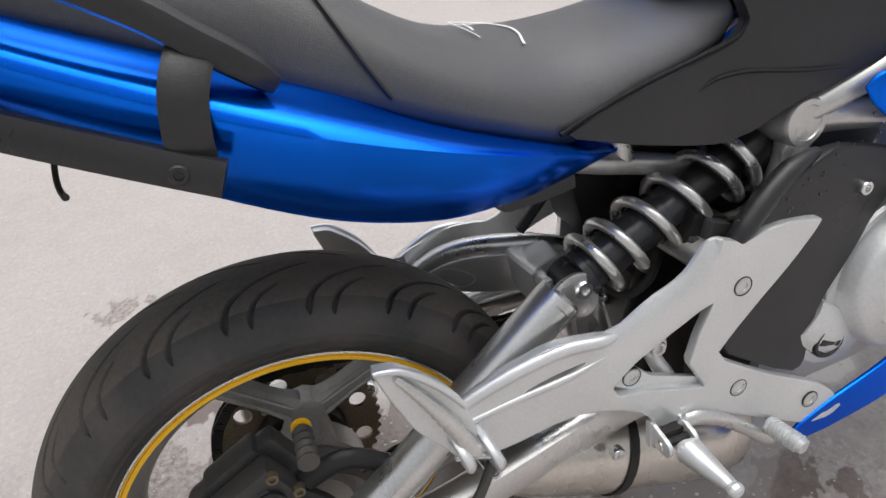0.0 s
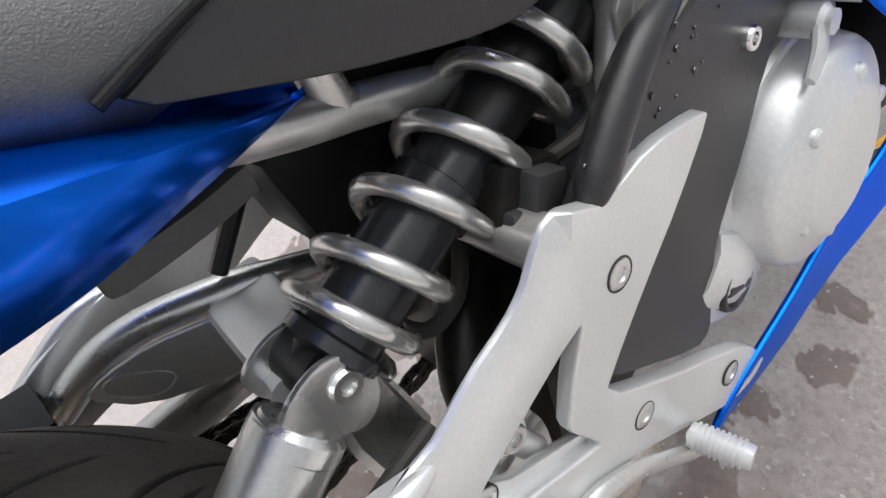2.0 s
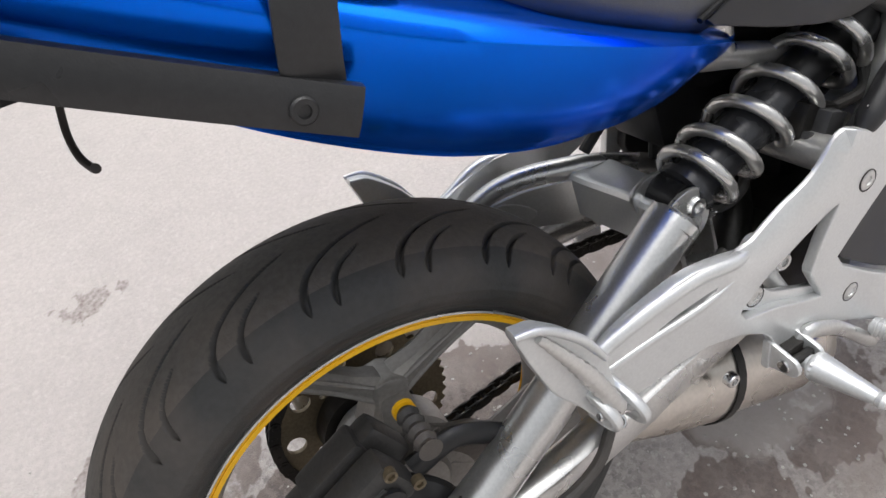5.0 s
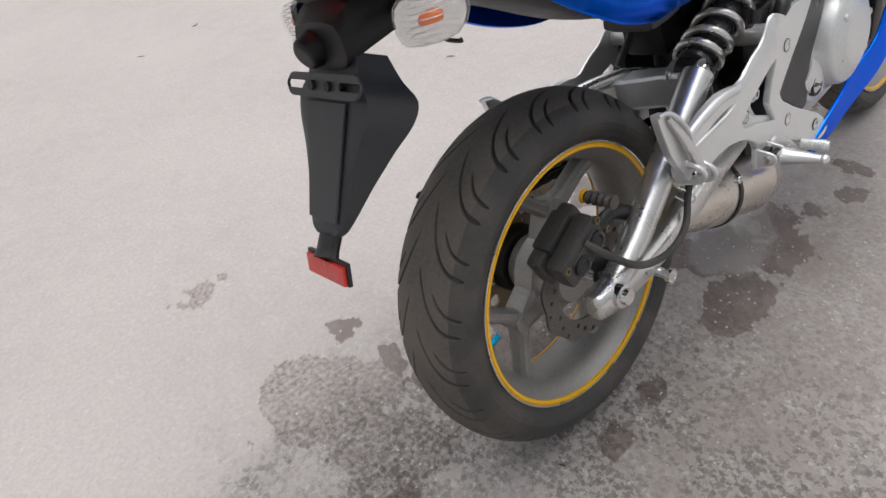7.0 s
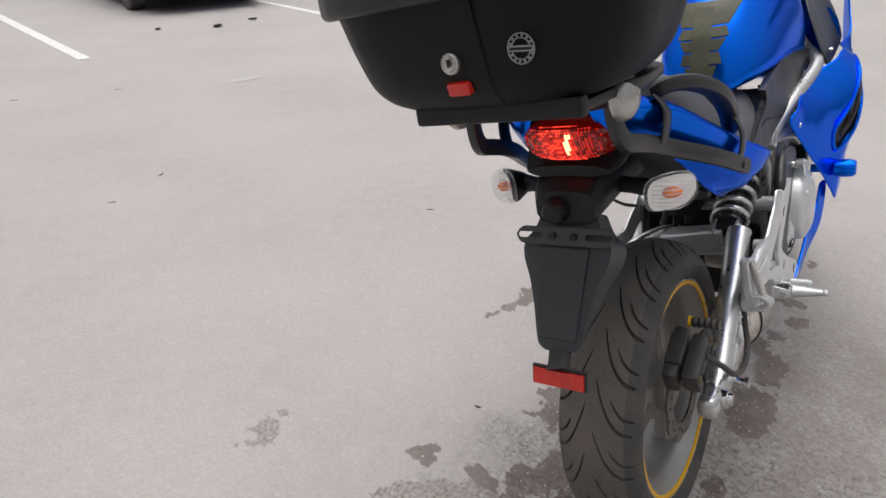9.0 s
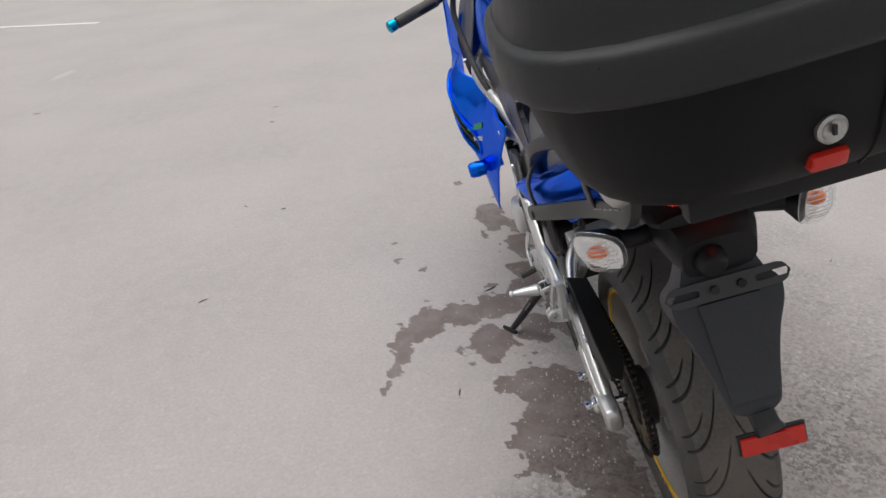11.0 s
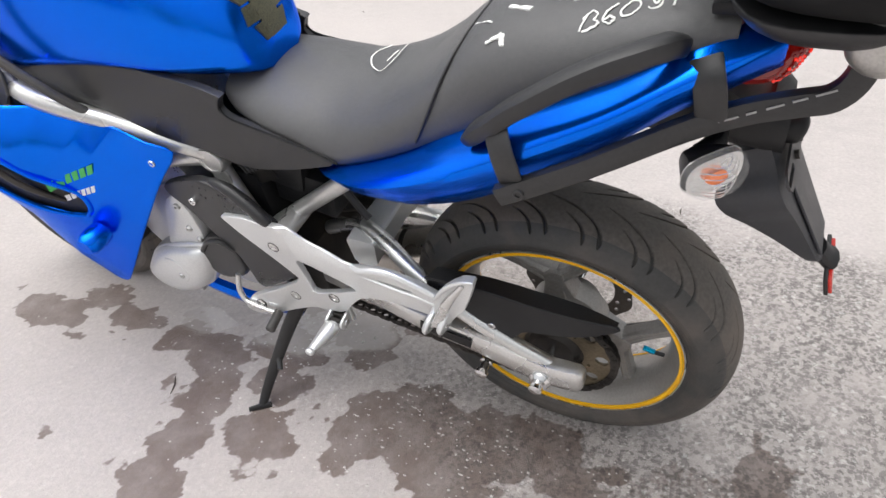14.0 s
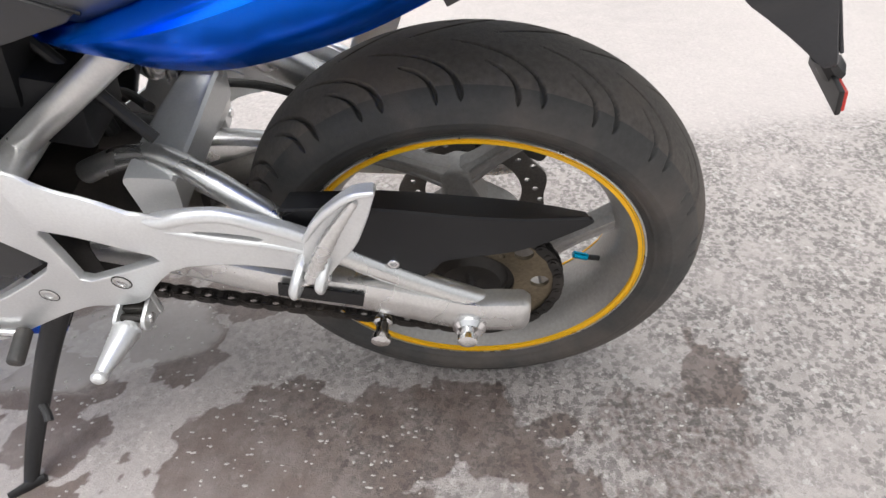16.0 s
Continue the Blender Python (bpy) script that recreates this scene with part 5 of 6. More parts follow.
for s in (-1, 1):
    bm = bmesh.new()
    plate(bm, round_corners(SIDE, .16), s * .134, s * .118, .002, warp=lambda v: (v.x, v.y + s * (.036 * max(0, min(1, (v.x - .50) / .45)) + .009 * max(0, (.50 - v.x) / .15) - .012 * max(0, min(1, (v.z - .44) / .09)) * max(0, min(1, (v.x - .53) / .12))), v.z))
    sc = part("side_cover", bm, COVER_PL, bike, "dark grey side cover below the tank")
    bm = bmesh.new()
    tube(bm, [(.316, s * .1445, .424), (.357, s * .1425, .437), (.415, s * .139, .451), (.476, s * .136, .462), (.520, s * .134, .472), (.532, s * .130, .490), (.530, s * .118, .520)], .0026 if s < 0 else .0017, 10, 4)
    part("piping", bm, CASE_PL, sc)
    if s > 0:
        continue
    bm = bmesh.new()
    tube(bm, [(.470, s * .1345, .424), (.486, s * .1345, .4327), (.506, s * .135, .4368), (.540, s * .1375, .435), (.598, s * .143, .424), (.650, s * .150, .418)], [.0006, .0022, .0026, .0026, .0022, .0008], 6, 5)
    part("crease", bm, PLASTIC, sc)

# ---- fairing ----
FAIR = [(.655, .392), (.672, .412), (.80, .448), (.94, .480), (1.06, .508), (1.20, .506), (1.27, .520), (1.33, .565), (1.365, .62), (1.40, .70), (1.43, .66), (1.46, .52), (1.42, .40), (1.30, .28), (1.16, .16), (1.06, .05), (1.02, -.005), (.985, .0), (.94, .05), (.86, .15), (.79, .235), (.72, .325)]
FAIR_R = [(q if q not in ((.94, .05), (.86, .15), (.79, .235)) else {(.94, .05): (.985, .070), (.86, .15): (.885, .165), (.79, .235): (.812, .230)}[q]) for q in FAIR if q not in ((1.06, .05), (1.02, -.005), (.985, .0))]
FAIR_R.insert(FAIR_R.index((1.16, .16)) + 1, (1.05, .085))
VENT = [(1.14, .470), (1.06, .462), (1.004, .426), (.955, .362), (.902, .308), (.900, .262), (.930, .246), (1.005, .281), (1.093, .340), (1.15, .410)]


def fair_y(x, z, s):
    top = float(np.interp(x, (.66, .80, .94, 1.06, 1.20, 1.34), (.40, .448, .480, .508, .506, .57)))
    curl = max(0, min(1, (z - top + .075) / .075)) ** 1.5 * max(0, min(1, (x - .70) / .15)) * max(0, min(1, (1.3 - x) / .15))
    flare = max(0, min(1, (x - .90) / .12)) * max(0, min(1, (z - .20) / .12))
    return s * (.168 - .05 * curl + .085 * max(0, min(1, (x - .66) / .3)) + .032 * flare * flare * (3 - 2 * flare) - .23 * max(0, x - 1.08) - .12 * max(0, .22 - z))


def sticker_(bm, quad, s):
    """A thin film on the fairing, in a few upright bars like lettering."""
    a, b, c_, d = (Vector(q) for q in quad)
    for k in range(6):
        u0, u1 = k / 6 + .015, (k + 1) / 6 - .03
        q4 = [a.lerp(b, u0), a.lerp(b, u1), d.lerp(c_, u1), d.lerp(c_, u0)]
        lo = [bm.verts.new((p.x, fair_y(p.x, p.y, s) + s * .0004, p.y)) for p in q4]
        hi = [bm.verts.new((p.x, fair_y(p.x, p.y, s) + s * .0012, p.y)) for p in q4]
        bm.faces.new(hi), bm.faces.new(lo[::-1])
        for j in range(4):
            bm.faces.new((lo[j], lo[(j + 1) % 4], hi[(j + 1) % 4], hi[j]))


for s in (-1, 1):
    bm = bmesh.new()
    plate(bm, round_corners(FAIR if s > 0 else FAIR_R, .22), .0, .006, .0028, [round_corners(VENT, .25)])
    bmesh.ops.subdivide_edges(bm, edges=[e for e in bm.edges if e.calc_length() > .05], cuts=2, use_grid_fill=False)
    bmesh.ops.triangulate(bm, faces=bm.faces)
    for v in bm.verts:
        v.co.y = fair_y(v.co.x, v.co.z, s) - s * v.co.y
    f = part("side_fairing", bm, BLUE, bike, "glossy blue side fairing with a vent", sharp=40)
    # solid black sheet added in place of the dark engine parts behind the vent
    bm = bmesh.new()
    plate(bm, [(1.18, .49), (.99, .47), (.87, .31), (.87, .24), (.94, .21), (1.18, .39)], 0, .004, .001)
    bmesh.ops.subdivide_edges(bm, edges=[e for e in bm.edges if e.calc_length() > .03], cuts=4, use_grid_fill=False)
    bmesh.ops.triangulate(bm, faces=bm.faces)
    for v in bm.verts:
        v.co.y = fair_y(v.co.x, v.co.z, s) - s * (.0075 + v.co.y)
    duct = bmesh.new()
    tube(duct, [(x, fair_y(x, z, s) - s * .004, z) for x, z in ((1.12, .425), (1.04, .385), (.985, .335), (.94, .285))], [.010, .013, .011, .008], 10, 4, flat=.5)
    part("vent_duct", duct, DARK, f, "grey hose behind the vent")
    part("vent_backing", bm, PLASTIC, f, "black sheet added behind the vent")
    bm = bmesh.new()
    tube(bm, [(x, fair_y(x, z, s) + s * .001, z) for x, z in VENT], .005, 8, 3, closed=True)
    part("vent_rim", bm, BLUE, f)
    bolt(f, (.711, s * .177, .374), .008, s, material=CHROME)
    bolt(f, (1.05, s * .206, .506), .006, s, material=CHROME)
    # crash bobbin
    bm = bmesh.new()
    lathe(bm, [(s * .18, .012), (s * .235, .012), (s * .240, .024), (s * .265, .026), (s * .284, .024), (s * .292, .018), (s * .292, .008)], (.918 if s < 0 else .905, 0, .194 if s < 0 else .205), 28)
    part("crash_bobbin", bm, BLUE, bike, "blue crash protector bobbin")
    # belly pan edge
    bm = bmesh.new()
    if s < 0:
        plate(bm, round_corners([(.905, .152), (.880, .100), (.850, .080), (.789, .056), (.699, .016), (.652, -.002), (.606, -.026), (.592, -.044), (.600, -.062), (.640, -.070), (.745, -.042), (.838, -.014), (.905, .020), (.945, .075), (.960, .130), (.945, .152)], .2), -.193, -.186, .003,
              warp=lambda v: (v.x, v.y + .10 * max(0, .03 - v.z) + .5 * max(0, -.055 - v.z) - .14 * max(0, v.x - .80), v.z))
        part("belly_pan", bm, BLUE, bike, "blue belly pan")
        continue
    rings = []
    for x, zt, zb, y in ((1.0, -.02, -.12, .11), (.90, -.06, -.14, .13), (.78, -.085, -.15, .132), (.70, -.095, -.15, .125), (.63, -.105, -.14, .11)):
        rings.append([(x, s * (y - .022), zt + .006), (x, s * (y - .006), zt + .004), (x, s * y, zt - .012), (x, s * (y - .012), zt - .045), (x, s * (y - .05), zb), (x, s * (y - .058), zb), (x, s * (y - .02), zt - .045), (x, s * (y - .012), zt - .014)])
    loft(bm, rings, 4)
    part("belly_pan", bm, BLUE, bike, "blue belly pan")
    # green and white stickers
    bm = bmesh.new()
    sticker_(bm, [(.945, .338), (.825, .378), (.836, .356), (.947, .318)], s)
    part("sticker", bm, GREEN, f, "small green sticker")
    bm = bmesh.new()
    sticker_(bm, [(.930, .303), (.852, .326), (.860, .309), (.932, .289)], s)
    part("sticker", bm, WHITE, f, "small white sticker")

bm = bmesh.new()
rows = [oval(1.30, 0, .52, .20, .12, 20), oval(1.42, 0, .50, .17, .13, 20), oval(1.55, 0, .46, .11, .10, 20), oval(1.62, 0, .44, .04, .04, 20)]
loft(bm, rows, 4)
part("nose_fairing", bm, BLUE, bike, "blue nose fairing")
bm = bmesh.new()
rows = [[(x, hw * math.sin(radians(a)), z + .0 + .05 * math.cos(radians(a))) for a in range(-80, 81, 10)] for x, z, hw in ((1.50, .56, .13), (1.38, .66, .15), (1.25, .75, .145), (1.18, .80, .12))]
skin(bm, [r + [(q[0] - .003, q[1] * .97, q[2] - .003) for q in r[::-1]] for r in rows])
part("windscreen", bm, glass("smoked_screen", (.12, .12, .13), .08), bike, "smoked windscreen")
for s in (-1, 1):
    bm = bmesh.new()
    plate(bm, chaikin([(.93, .465), (1.20, .47), (1.42, .52), (1.39, .68), (1.16, .70), (1.02, .64)], 2), 0, .006, .002)
    for v in bm.verts:
        v.co.y = s * (.205 - .4 * max(0, v.co.z - .5) - v.co.y)
    part("inner_fairing", bm, GREYPL, bike, "dark grey inner fairing panel")
bm = bmesh.new()
box(bm, (1.17, 0, .66), (.12, .22, .06), (0, -35, 0), .02)
part("dashboard", bm, PLASTIC, bike, "black instrument cluster")
bm = bmesh.new()
tube(bm, [(.905, .370, .702), (.945, .26, .714), (1.00, .16, .735), (1.03, .06, .74), (1.03, -.06, .74), (1.00, -.16, .735), (.945, -.26, .714), (.905, -.370, .702)], .011, 12, 4)
bar_cable = bmesh.new()
tube(bar_cable, [(1.00, .19, .715), (.985, .205, .66), (.935, .198, .58), (.86, .186, .505), (.82, .170, .46)], .0085, 10, 5)
bar = part("handlebar", bm, SATIN, bike, "black handlebar with cyan bar ends")
part("clutch_cable", bar_cable, RUBBER, bar)
for s in (-1, 1):
    bm = bmesh.new()
    tube(bm, [(.958, s * .245, .718), (.908, s * .367, .701)], .0165, 16, 1)
    part("grip", bm, RUBBER, bar, "black rubber grip")
    bm = bmesh.new()
    d = Vector((-.05, s * .107, -.017)).normalized()
    p = Vector((.906, s * .370, .701))
    tube(bm, [p, p + d * .004, p + d * .024, p + d * .028], [.012, .0165, .0165, .010], 18, 1)
    part("bar_end", bm, CYAN, bar, "cyan anodised bar end")
    bm = bmesh.new()
    tube(bm, [(1.01, s * .20, .735), (1.0, s * .28, .70), (.965, s * .33, .69)], .006, 8, 4, flat=.6)
    box(bm, (.985, s * .185, .73), (.05, .05, .05), (0, 0, 0), .01)
    part("lever", bm, SATIN, bar)
    bm = bmesh.new()
    tube(bm, [(1.41, s * .095, -.012), (1.30, s * .095, .24)], .027, 18, 1)
    fork = part("fork_leg", bm, ALU, bike, "silver front fork leg")
    bm = bmesh.new()
    tube(bm, [(1.30, s * .095, .24), (1.12, s * .095, .68)], .0205, 18, 1)
    part("fork_stanchion", bm, CHROME, fork)
bm = bmesh.new()
rings = []
for k in range(12):
    a = radians(20 + 130 * k / 11)
    rings.append([(1.41 + .325 * math.cos(a) * q, y, -.012 + .325 * math.sin(a) * q) for y, q in ((-.075, .95), (-.065, .99), (0, 1.0), (.065, .99), (.075, .95), (.062, .975), (0, .985), (-.062, .975))])
skin(bm, rings)
part("front_mudguard", bm, PLASTIC, bike, "black front mudguard")
bm = bmesh.new()
box(bm, (1.06, 0, .20), (.05, .30, .34), (0, 12, 0), .01)
part("radiator", bm, DARK, bike, "black radiator")

# ---- grab rails, luggage rack ----
for s in (-1, 1):
    bm = bmesh.new()
    tube(bm, [(.074, s * .160, .529), (.062, s * .166, .542), (.046, s * .168, .556), (.029, s * .1715, .570), (.006, s * .172, .590), (-.022, s * .173, .610), (-.058, s * .167, .632), (-.094, s * .156, .648), (-.128, s * .143, .658), (-.153, s * .125, .660), (-.157, s * .108, .652), (-.150, s * .095, .643), (-.142, s * .076, .631)],
         [.008, .0115, .0125, .0125, .0125, .0125, .0125, .0125, .0125, .0125, .0125, .0125, .0125], 18, 4, flat=1.3, square=1.6)
    part("grab_rail", bm, COVER_PL, bike, "black passenger grab rail hoop")
    bm = bmesh.new()
    arm = [(.0225, .198, .4775), (-.03, .188, .502), (-.096, .170, .532), (-.18, .137, .569), (-.237, .124, .592), (-.285, .120, .607), (-.312, .118, .616), (-.328, .114, .640), (-.333, .111, .690)]
    tube(bm, [(x, s * y, z) for x, y, z in arm], [.0135, .0135, .0135, .0135, .0135, .0135, .0135, .013, .013], 14, 5, flat=.66, square=4)
    rack = part("rack_arm", bm, RACK, bike, "black steel luggage rack arm")
    bolt(rack, (-.006, s * .2015, .489), .0075, s, material=RACK, depth=.003)
    for pts in ([(.006, .191, .494), (.007, .1955, .510), (.012, .1965, .536), (.019, .189, .553), (.027, .176, .566)], [(-.205, .134, .582), (-.203, .139, .606), (-.198, .139, .632), (-.190, .122, .650)]):
        bm = bmesh.new()
        tube(bm, [(x, s * y, z) for x, y, z in pts], .0165, 10, 4, flat=.2, up=(0, 1, 0), square=4)
        part("rack_strap", bm, RACK, rack)
    if s > 0:
        for k, w in enumerate((.024, .012, .020, .016, .022)):
            bm = bmesh.new()
            x = -.222 - .0205 * k
            y, z = (.1285 - .006 * (-.237 - x) / .053, .595 + .024 * (-.237 - x) / .053)
            box(bm, (x, y + .0059, z), (w * .85, .0012, .0022), (0, 24, 7), .0003)
            part("print", bm, LOGO, rack, "faded grey print")
bm = bmesh.new()
box(bm, (-.33, -.018, .694), (.29, .235, .014), (0, 2, 0), .005)
box(bm, (-.468, -.018, .701), (.022, .240, .026), (0, 2, 0), .006)
plate_ob = part("rack_plate", bm, PLASTIC, bike, "black luggage rack plate")
bm = bmesh.new()
rows = []
for z, x0, x1, hw in ((.668, -.36, -.255, .085), (.671, -.37, -.235, .118), (.680, -.38, -.214, .142), (.694, -.385, -.198, .156), (.704, -.387, -.193, .160), (.7065, -.386, -.195, .158)):
    ring = []
    for k in range(36):
        a = 2 * math.pi * k / 36
        c, q = math.cos(a), math.sin(a)
        g = (abs(c) ** 3.2 + abs(q) ** 3.2) ** (-1 / 3.2)
        ring.append(((x0 + x1) / 2 + (x1 - x0) / 2 * c * g, hw * q * g, z))
    rows.append(ring)
loft(bm, rows, 3)
part("adapter_plate", bm, COVER_PL, plate_ob, "dark grey moulded adapter plate")
for s in (-1, 1):
    bm = bmesh.new()
    lathe(bm, [(s * .118, .022), (s * .124, .032), (s * .132, .0335), (s * .140, .0300), (s * .146, .0225), (s * .150, .012), (s * .151, .001)], (-.338, 0, .684), 32)
    part("chrome_dome", bm, BOSS, plate_ob, "round scuffed metal boss")

# ---- tail lamp, plate holder, indicators ----
bm = bmesh.new()
LENS = [(-.228, .078, .034), (-.250, .073, .033), (-.268, .063, .030), (-.279, .045, .025), (-.284, .020, .013), (-.2845, .006, .004)]
rows = [[(q[0] - .45 * (q[2] - .606), q[1], q[2]) for q in oval(x, -.004, .606, hw, hh, 24, 3)] for x, hw, hh in LENS]
loft(bm, rows, 4)
lamp = part("tail_lamp", bm, RED_LENS, bike, "red tail lamp, lit")


def lens_x(dy, dz):
    """How far back the lamp's lens stands at a place on it."""
    last = None
    for x, hw, hh in LENS[::-1]:
        g = (abs(dy) / hw) ** 3 + (abs(dz) / hh) ** 3
        if g <= 1:
            if last is None:
                return x
            w = (last[1] ** (1 / 3) - 1) / max(1e-6, last[1] ** (1 / 3) - g ** (1 / 3))
            return last[0] + (x - last[0]) * min(1, w)
        last = (x, g)
    return LENS[0][0]


rnd = random.Random(21)
bm = bmesh.new()
for j in range(-14, 15):
    for k in range(15):
        dy, dz = .0048 * j, .0040 * (k - 7)
        v, w = abs(j) / 14, abs(k - 7) / 7
        if v ** 3 + w ** 3 > 1.1:
            continue
        heat = 2.0 if abs(dy + .0125 + .217 * dz) < .0042 and 2 < k < 12 else (1.1 if j in (-4, -3, 0, 5, 6) or k < 2 else .80) * rnd.uniform(.4, 1.25) * (1.15 - v * .75)
        kind = 0 if heat > 1.5 else 1 if heat > .78 else 2 if heat > .36 else 3
        had = len(bm.faces)
        box(bm, (lens_x(dy, dz) - .45 * dz - .0004, -.004 + dy, .606 + dz), (.003, .0040, .0032), (0, 0, j * 2.2), .0006)
        bm.faces.ensure_lookup_table()
        for f in bm.faces[had:]:
            f.material_index = kind
prisms = part("lens_prism", bm, RED_GLOW, lamp)
for paint in (RED_MID, RED_DIM, RED_LENS):
    prisms.data.materials.append(paint)
tagged(prisms, kind="stuff")
bm = bmesh.new()
loft(bm, [oval(-.10, 0, .540, .07, .04, 16, 4), oval(-.18, 0, .535, .07, .036, 16, 4), oval(-.255, 0, .520, .062, .034, 16, 4), oval(-.285, 0, .505, .05, .028, 16, 4)], 4)
tailpl = part("plate_holder", bm, PLASTIC, bike, "black rear mudguard with an empty plate bracket")
bm = bmesh.new()
# the tongue is a tapering channel that faces back and down
m = Matrix.Translation((-.286, 0, .470)) @ Euler((0, radians(26), 0)).to_matrix().to_4x4()
rings = []
for z, hw, d, r in ((.028, .048, .050, .012), (.0, .057, .068, .012), (-.022, .074, .082, .012), (-.050, .073, .078, .012), (-.085, .059, .062, .010), (-.130, .047, .040, .008), (-.165, .040, .024, .006), (-.186, .034, .014, .004), (-.195, .022, .010, .004)):
    rings.append([m @ Vector(q) for q in ((0, -hw + r, z), (0, 0, z), (0, hw - r, z), (.003, hw, z), (d * .5, hw * .98, z), (d, hw * .93, z), (d, 0, z), (d, -hw * .93, z), (d * .5, -hw * .98, z), (.003, -hw, z))])
loft(bm, rings, 3)
part("tongue", bm, TONGUE_PL, tailpl, "matt black plastic tongue")
bm = bmesh.new()
plate(bm, [(-.032, -.175), (-.042, -.03), (.042, -.03), (.032, -.175)], 0, .004, .0015)
for v in bm.verts:
    v.co = m @ Vector((-v.co.y - .001, v.co.x, v.co.z))
part("tongue_panel", bm, TONGUE_PL, tailpl)
bm = bmesh.new()
slot = [[(cx + sx * .018 + .0048 * math.cos(a), .0048 * math.sin(a)) for sx, rng in ((1, range(-90, 91, 30)), (-1, range(90, 271, 30))) for a in [radians(q) for q in rng]] for cx in (-.060, .060)]
bar_o = [(cx * .068 + .0145 * math.cos(radians(q)), .0145 * math.sin(radians(q))) for cx, rng in ((1, range(-90, 91, 30)), (-1, range(90, 271, 30))) for q in rng]
plate(bm, bar_o, 0, .0035, .0008, slot)
for v in bm.verts:
    v.co = m @ Vector((-v.co.y - .008, v.co.x, v.co.z - .012))
brk = part("plate_bracket", bm, GREYPL, tailpl, "slotted black plate bracket")
for y in (-.018, .018):
    bm = bmesh.new()
    q = m @ Vector((-.010, y, -.012))
    tube(bm, [q, q + Vector((-.006, 0, .002))], .006, 12, 1)
    part("screw", bm, DARK, tailpl)
bm = bmesh.new()
tube(bm, [(-.255, .012, .502), (-.285, .014, .503), (-.300, .015, .500), (-.304, .015, .499)], [.024, .022, .019, .012], 18, 3, up=(0, 1, 0))
part("plate_lamp", bm, PLASTIC, tailpl)
bm = bmesh.new()
tube(bm, [(-.366, -.004, .292), (-.378, -.006, .278), (-.386, -.008, .270)], [.012, .012, .014], 10, 3, flat=1.6)
box(bm, (-.3855, -.008, .2575), (.006, .094, .032), (0, 14, 0), .002)
part("reflector_holder", bm, SATIN, tailpl)
bm = bmesh.new()
box(bm, (-.3905, -.008, .2570), (.006, .087, .026), (0, 14, 0), .0015)
part("reflector", bm, RED_GLASS, tailpl, "rectangular red reflector")
def indicator(s, cx, cy, cz):
    """An indicator on a stalk; its lens faces back and outwards."""
    turn = radians(43)
    ax = Vector((-math.cos(turn), s * math.sin(turn), 0))
    ac = Vector((math.sin(turn), s * math.cos(turn), 0))

    def at(d, w, h):
        return Vector((cx, cy, cz)) + ax * d + ac * w + Vector((0, 0, h))
    outline = tuple(chaikin([(1.02, -.30), (1.02, .60), (.72, 1.02), (-.64, 1.02), (-1.02, .52), (-1.02, -.57), (-.72, -1.02), (.47, -1.02)], 1))
    bm = bmesh.new()
    tube(bm, [(-.205, s * .050, .520), (-.212, s * .085, .520), at(-.034, -.012, 0)], [.014, .013, .016], 12, 3)
    skin(bm, [[at(d, w * u, h * v) for u, v in outline] for d, w, h in ((-.044, .010, .008), (-.038, .018, .015), (-.014, .033, .0255), (-.008, .0385, .0262))])
    ind = part("indicator", bm, PLASTIC, bike, "black indicator with a clear lens", sharp=30)
    bm = bmesh.new()
    skin(bm, [[at(d, w * u, h * v) for u, v in outline] for d, w, h in ((-.007, .0394, .0268), (.003, .0394, .0266), (.014, .034, .0228), (.021, .022, .0165), (.0235, .008, .006))])
    part("lens", bm, CLEAR, ind, "clear ribbed lens", sharp=20)
    bm = bmesh.new()
    tube(bm, [at(-.006, .0396 * u, .0270 * v) for u, v in outline + (outline[0],)], .0004, 6, 1)
    part("lens_rim", bm, WHITE_INNER, ind, "pale lens rim")
    bm = bmesh.new()
    skin(bm, [[at(d, w * u, h * v) for u, v in outline] for d, w, h in ((.001, .0370, .0248), (-.004, .024, .018), (-.0062, .012, .010))])
    part("lamp_reflector", bm, WHITE_INNER, ind)
    bm = bmesh.new()
    tube(bm, [at(.000, -.012, -.001), at(.006, -.008, .000), at(.008, .002, .001), at(.006, .009, .001), at(.001, .012, .001)], [.003, .0062, .0070, .0060, .003], 12, 3, flat=.8)
    part("bulb", bm, AMBER, ind, "amber bulb behind the lens ribs")
    bm = bmesh.new()
    for k in range(8):
        h = -.0215 + .0062 * k
        w = .031 * (1 - (abs(h) / .030) ** 3)
        f = 1 - (abs(h) / .0295) ** 2
        tube(bm, [at(.000 + .003 * f, -w, h), at(.009 + .009 * f, -w * .45, h), at(.012 + .010 * f, 0, h), at(.009 + .009 * f, w * .45, h), at(.000 + .003 * f, w, h)], .0006, 6, 3)
    part("lens_rib", bm, WHITE_INNER, ind)


indicator(-1, -.236, -.152, .518)
indicator(1, -.219, .143, .518)

# ---- top case ----
case = tagged(new("top_case"), "black plastic motorcycle top case on the rear rack", "top case")
case.matrix_world = pose(0, 0, RIDE, LEAN, 0, 0)


def case_ring(z, x0, x1, hw, power=3.4, n=40, tilt=0.0):
    out = []
    for k in range(n):
        a = 2 * math.pi * k / n
        c, s = math.cos(a), math.sin(a)
        g = (abs(c) ** power + abs(s) ** power) ** (-1 / power)
        x = (x0 + x1) / 2 + (x1 - x0) / 2 * c * g
        wide = hw * (1 - .10 * (x - x0) / (x1 - x0))
        out.append((x, wide * s * g, z + tilt * (x - (x0 + x1) / 2)))
    return out


bm = bmesh.new()
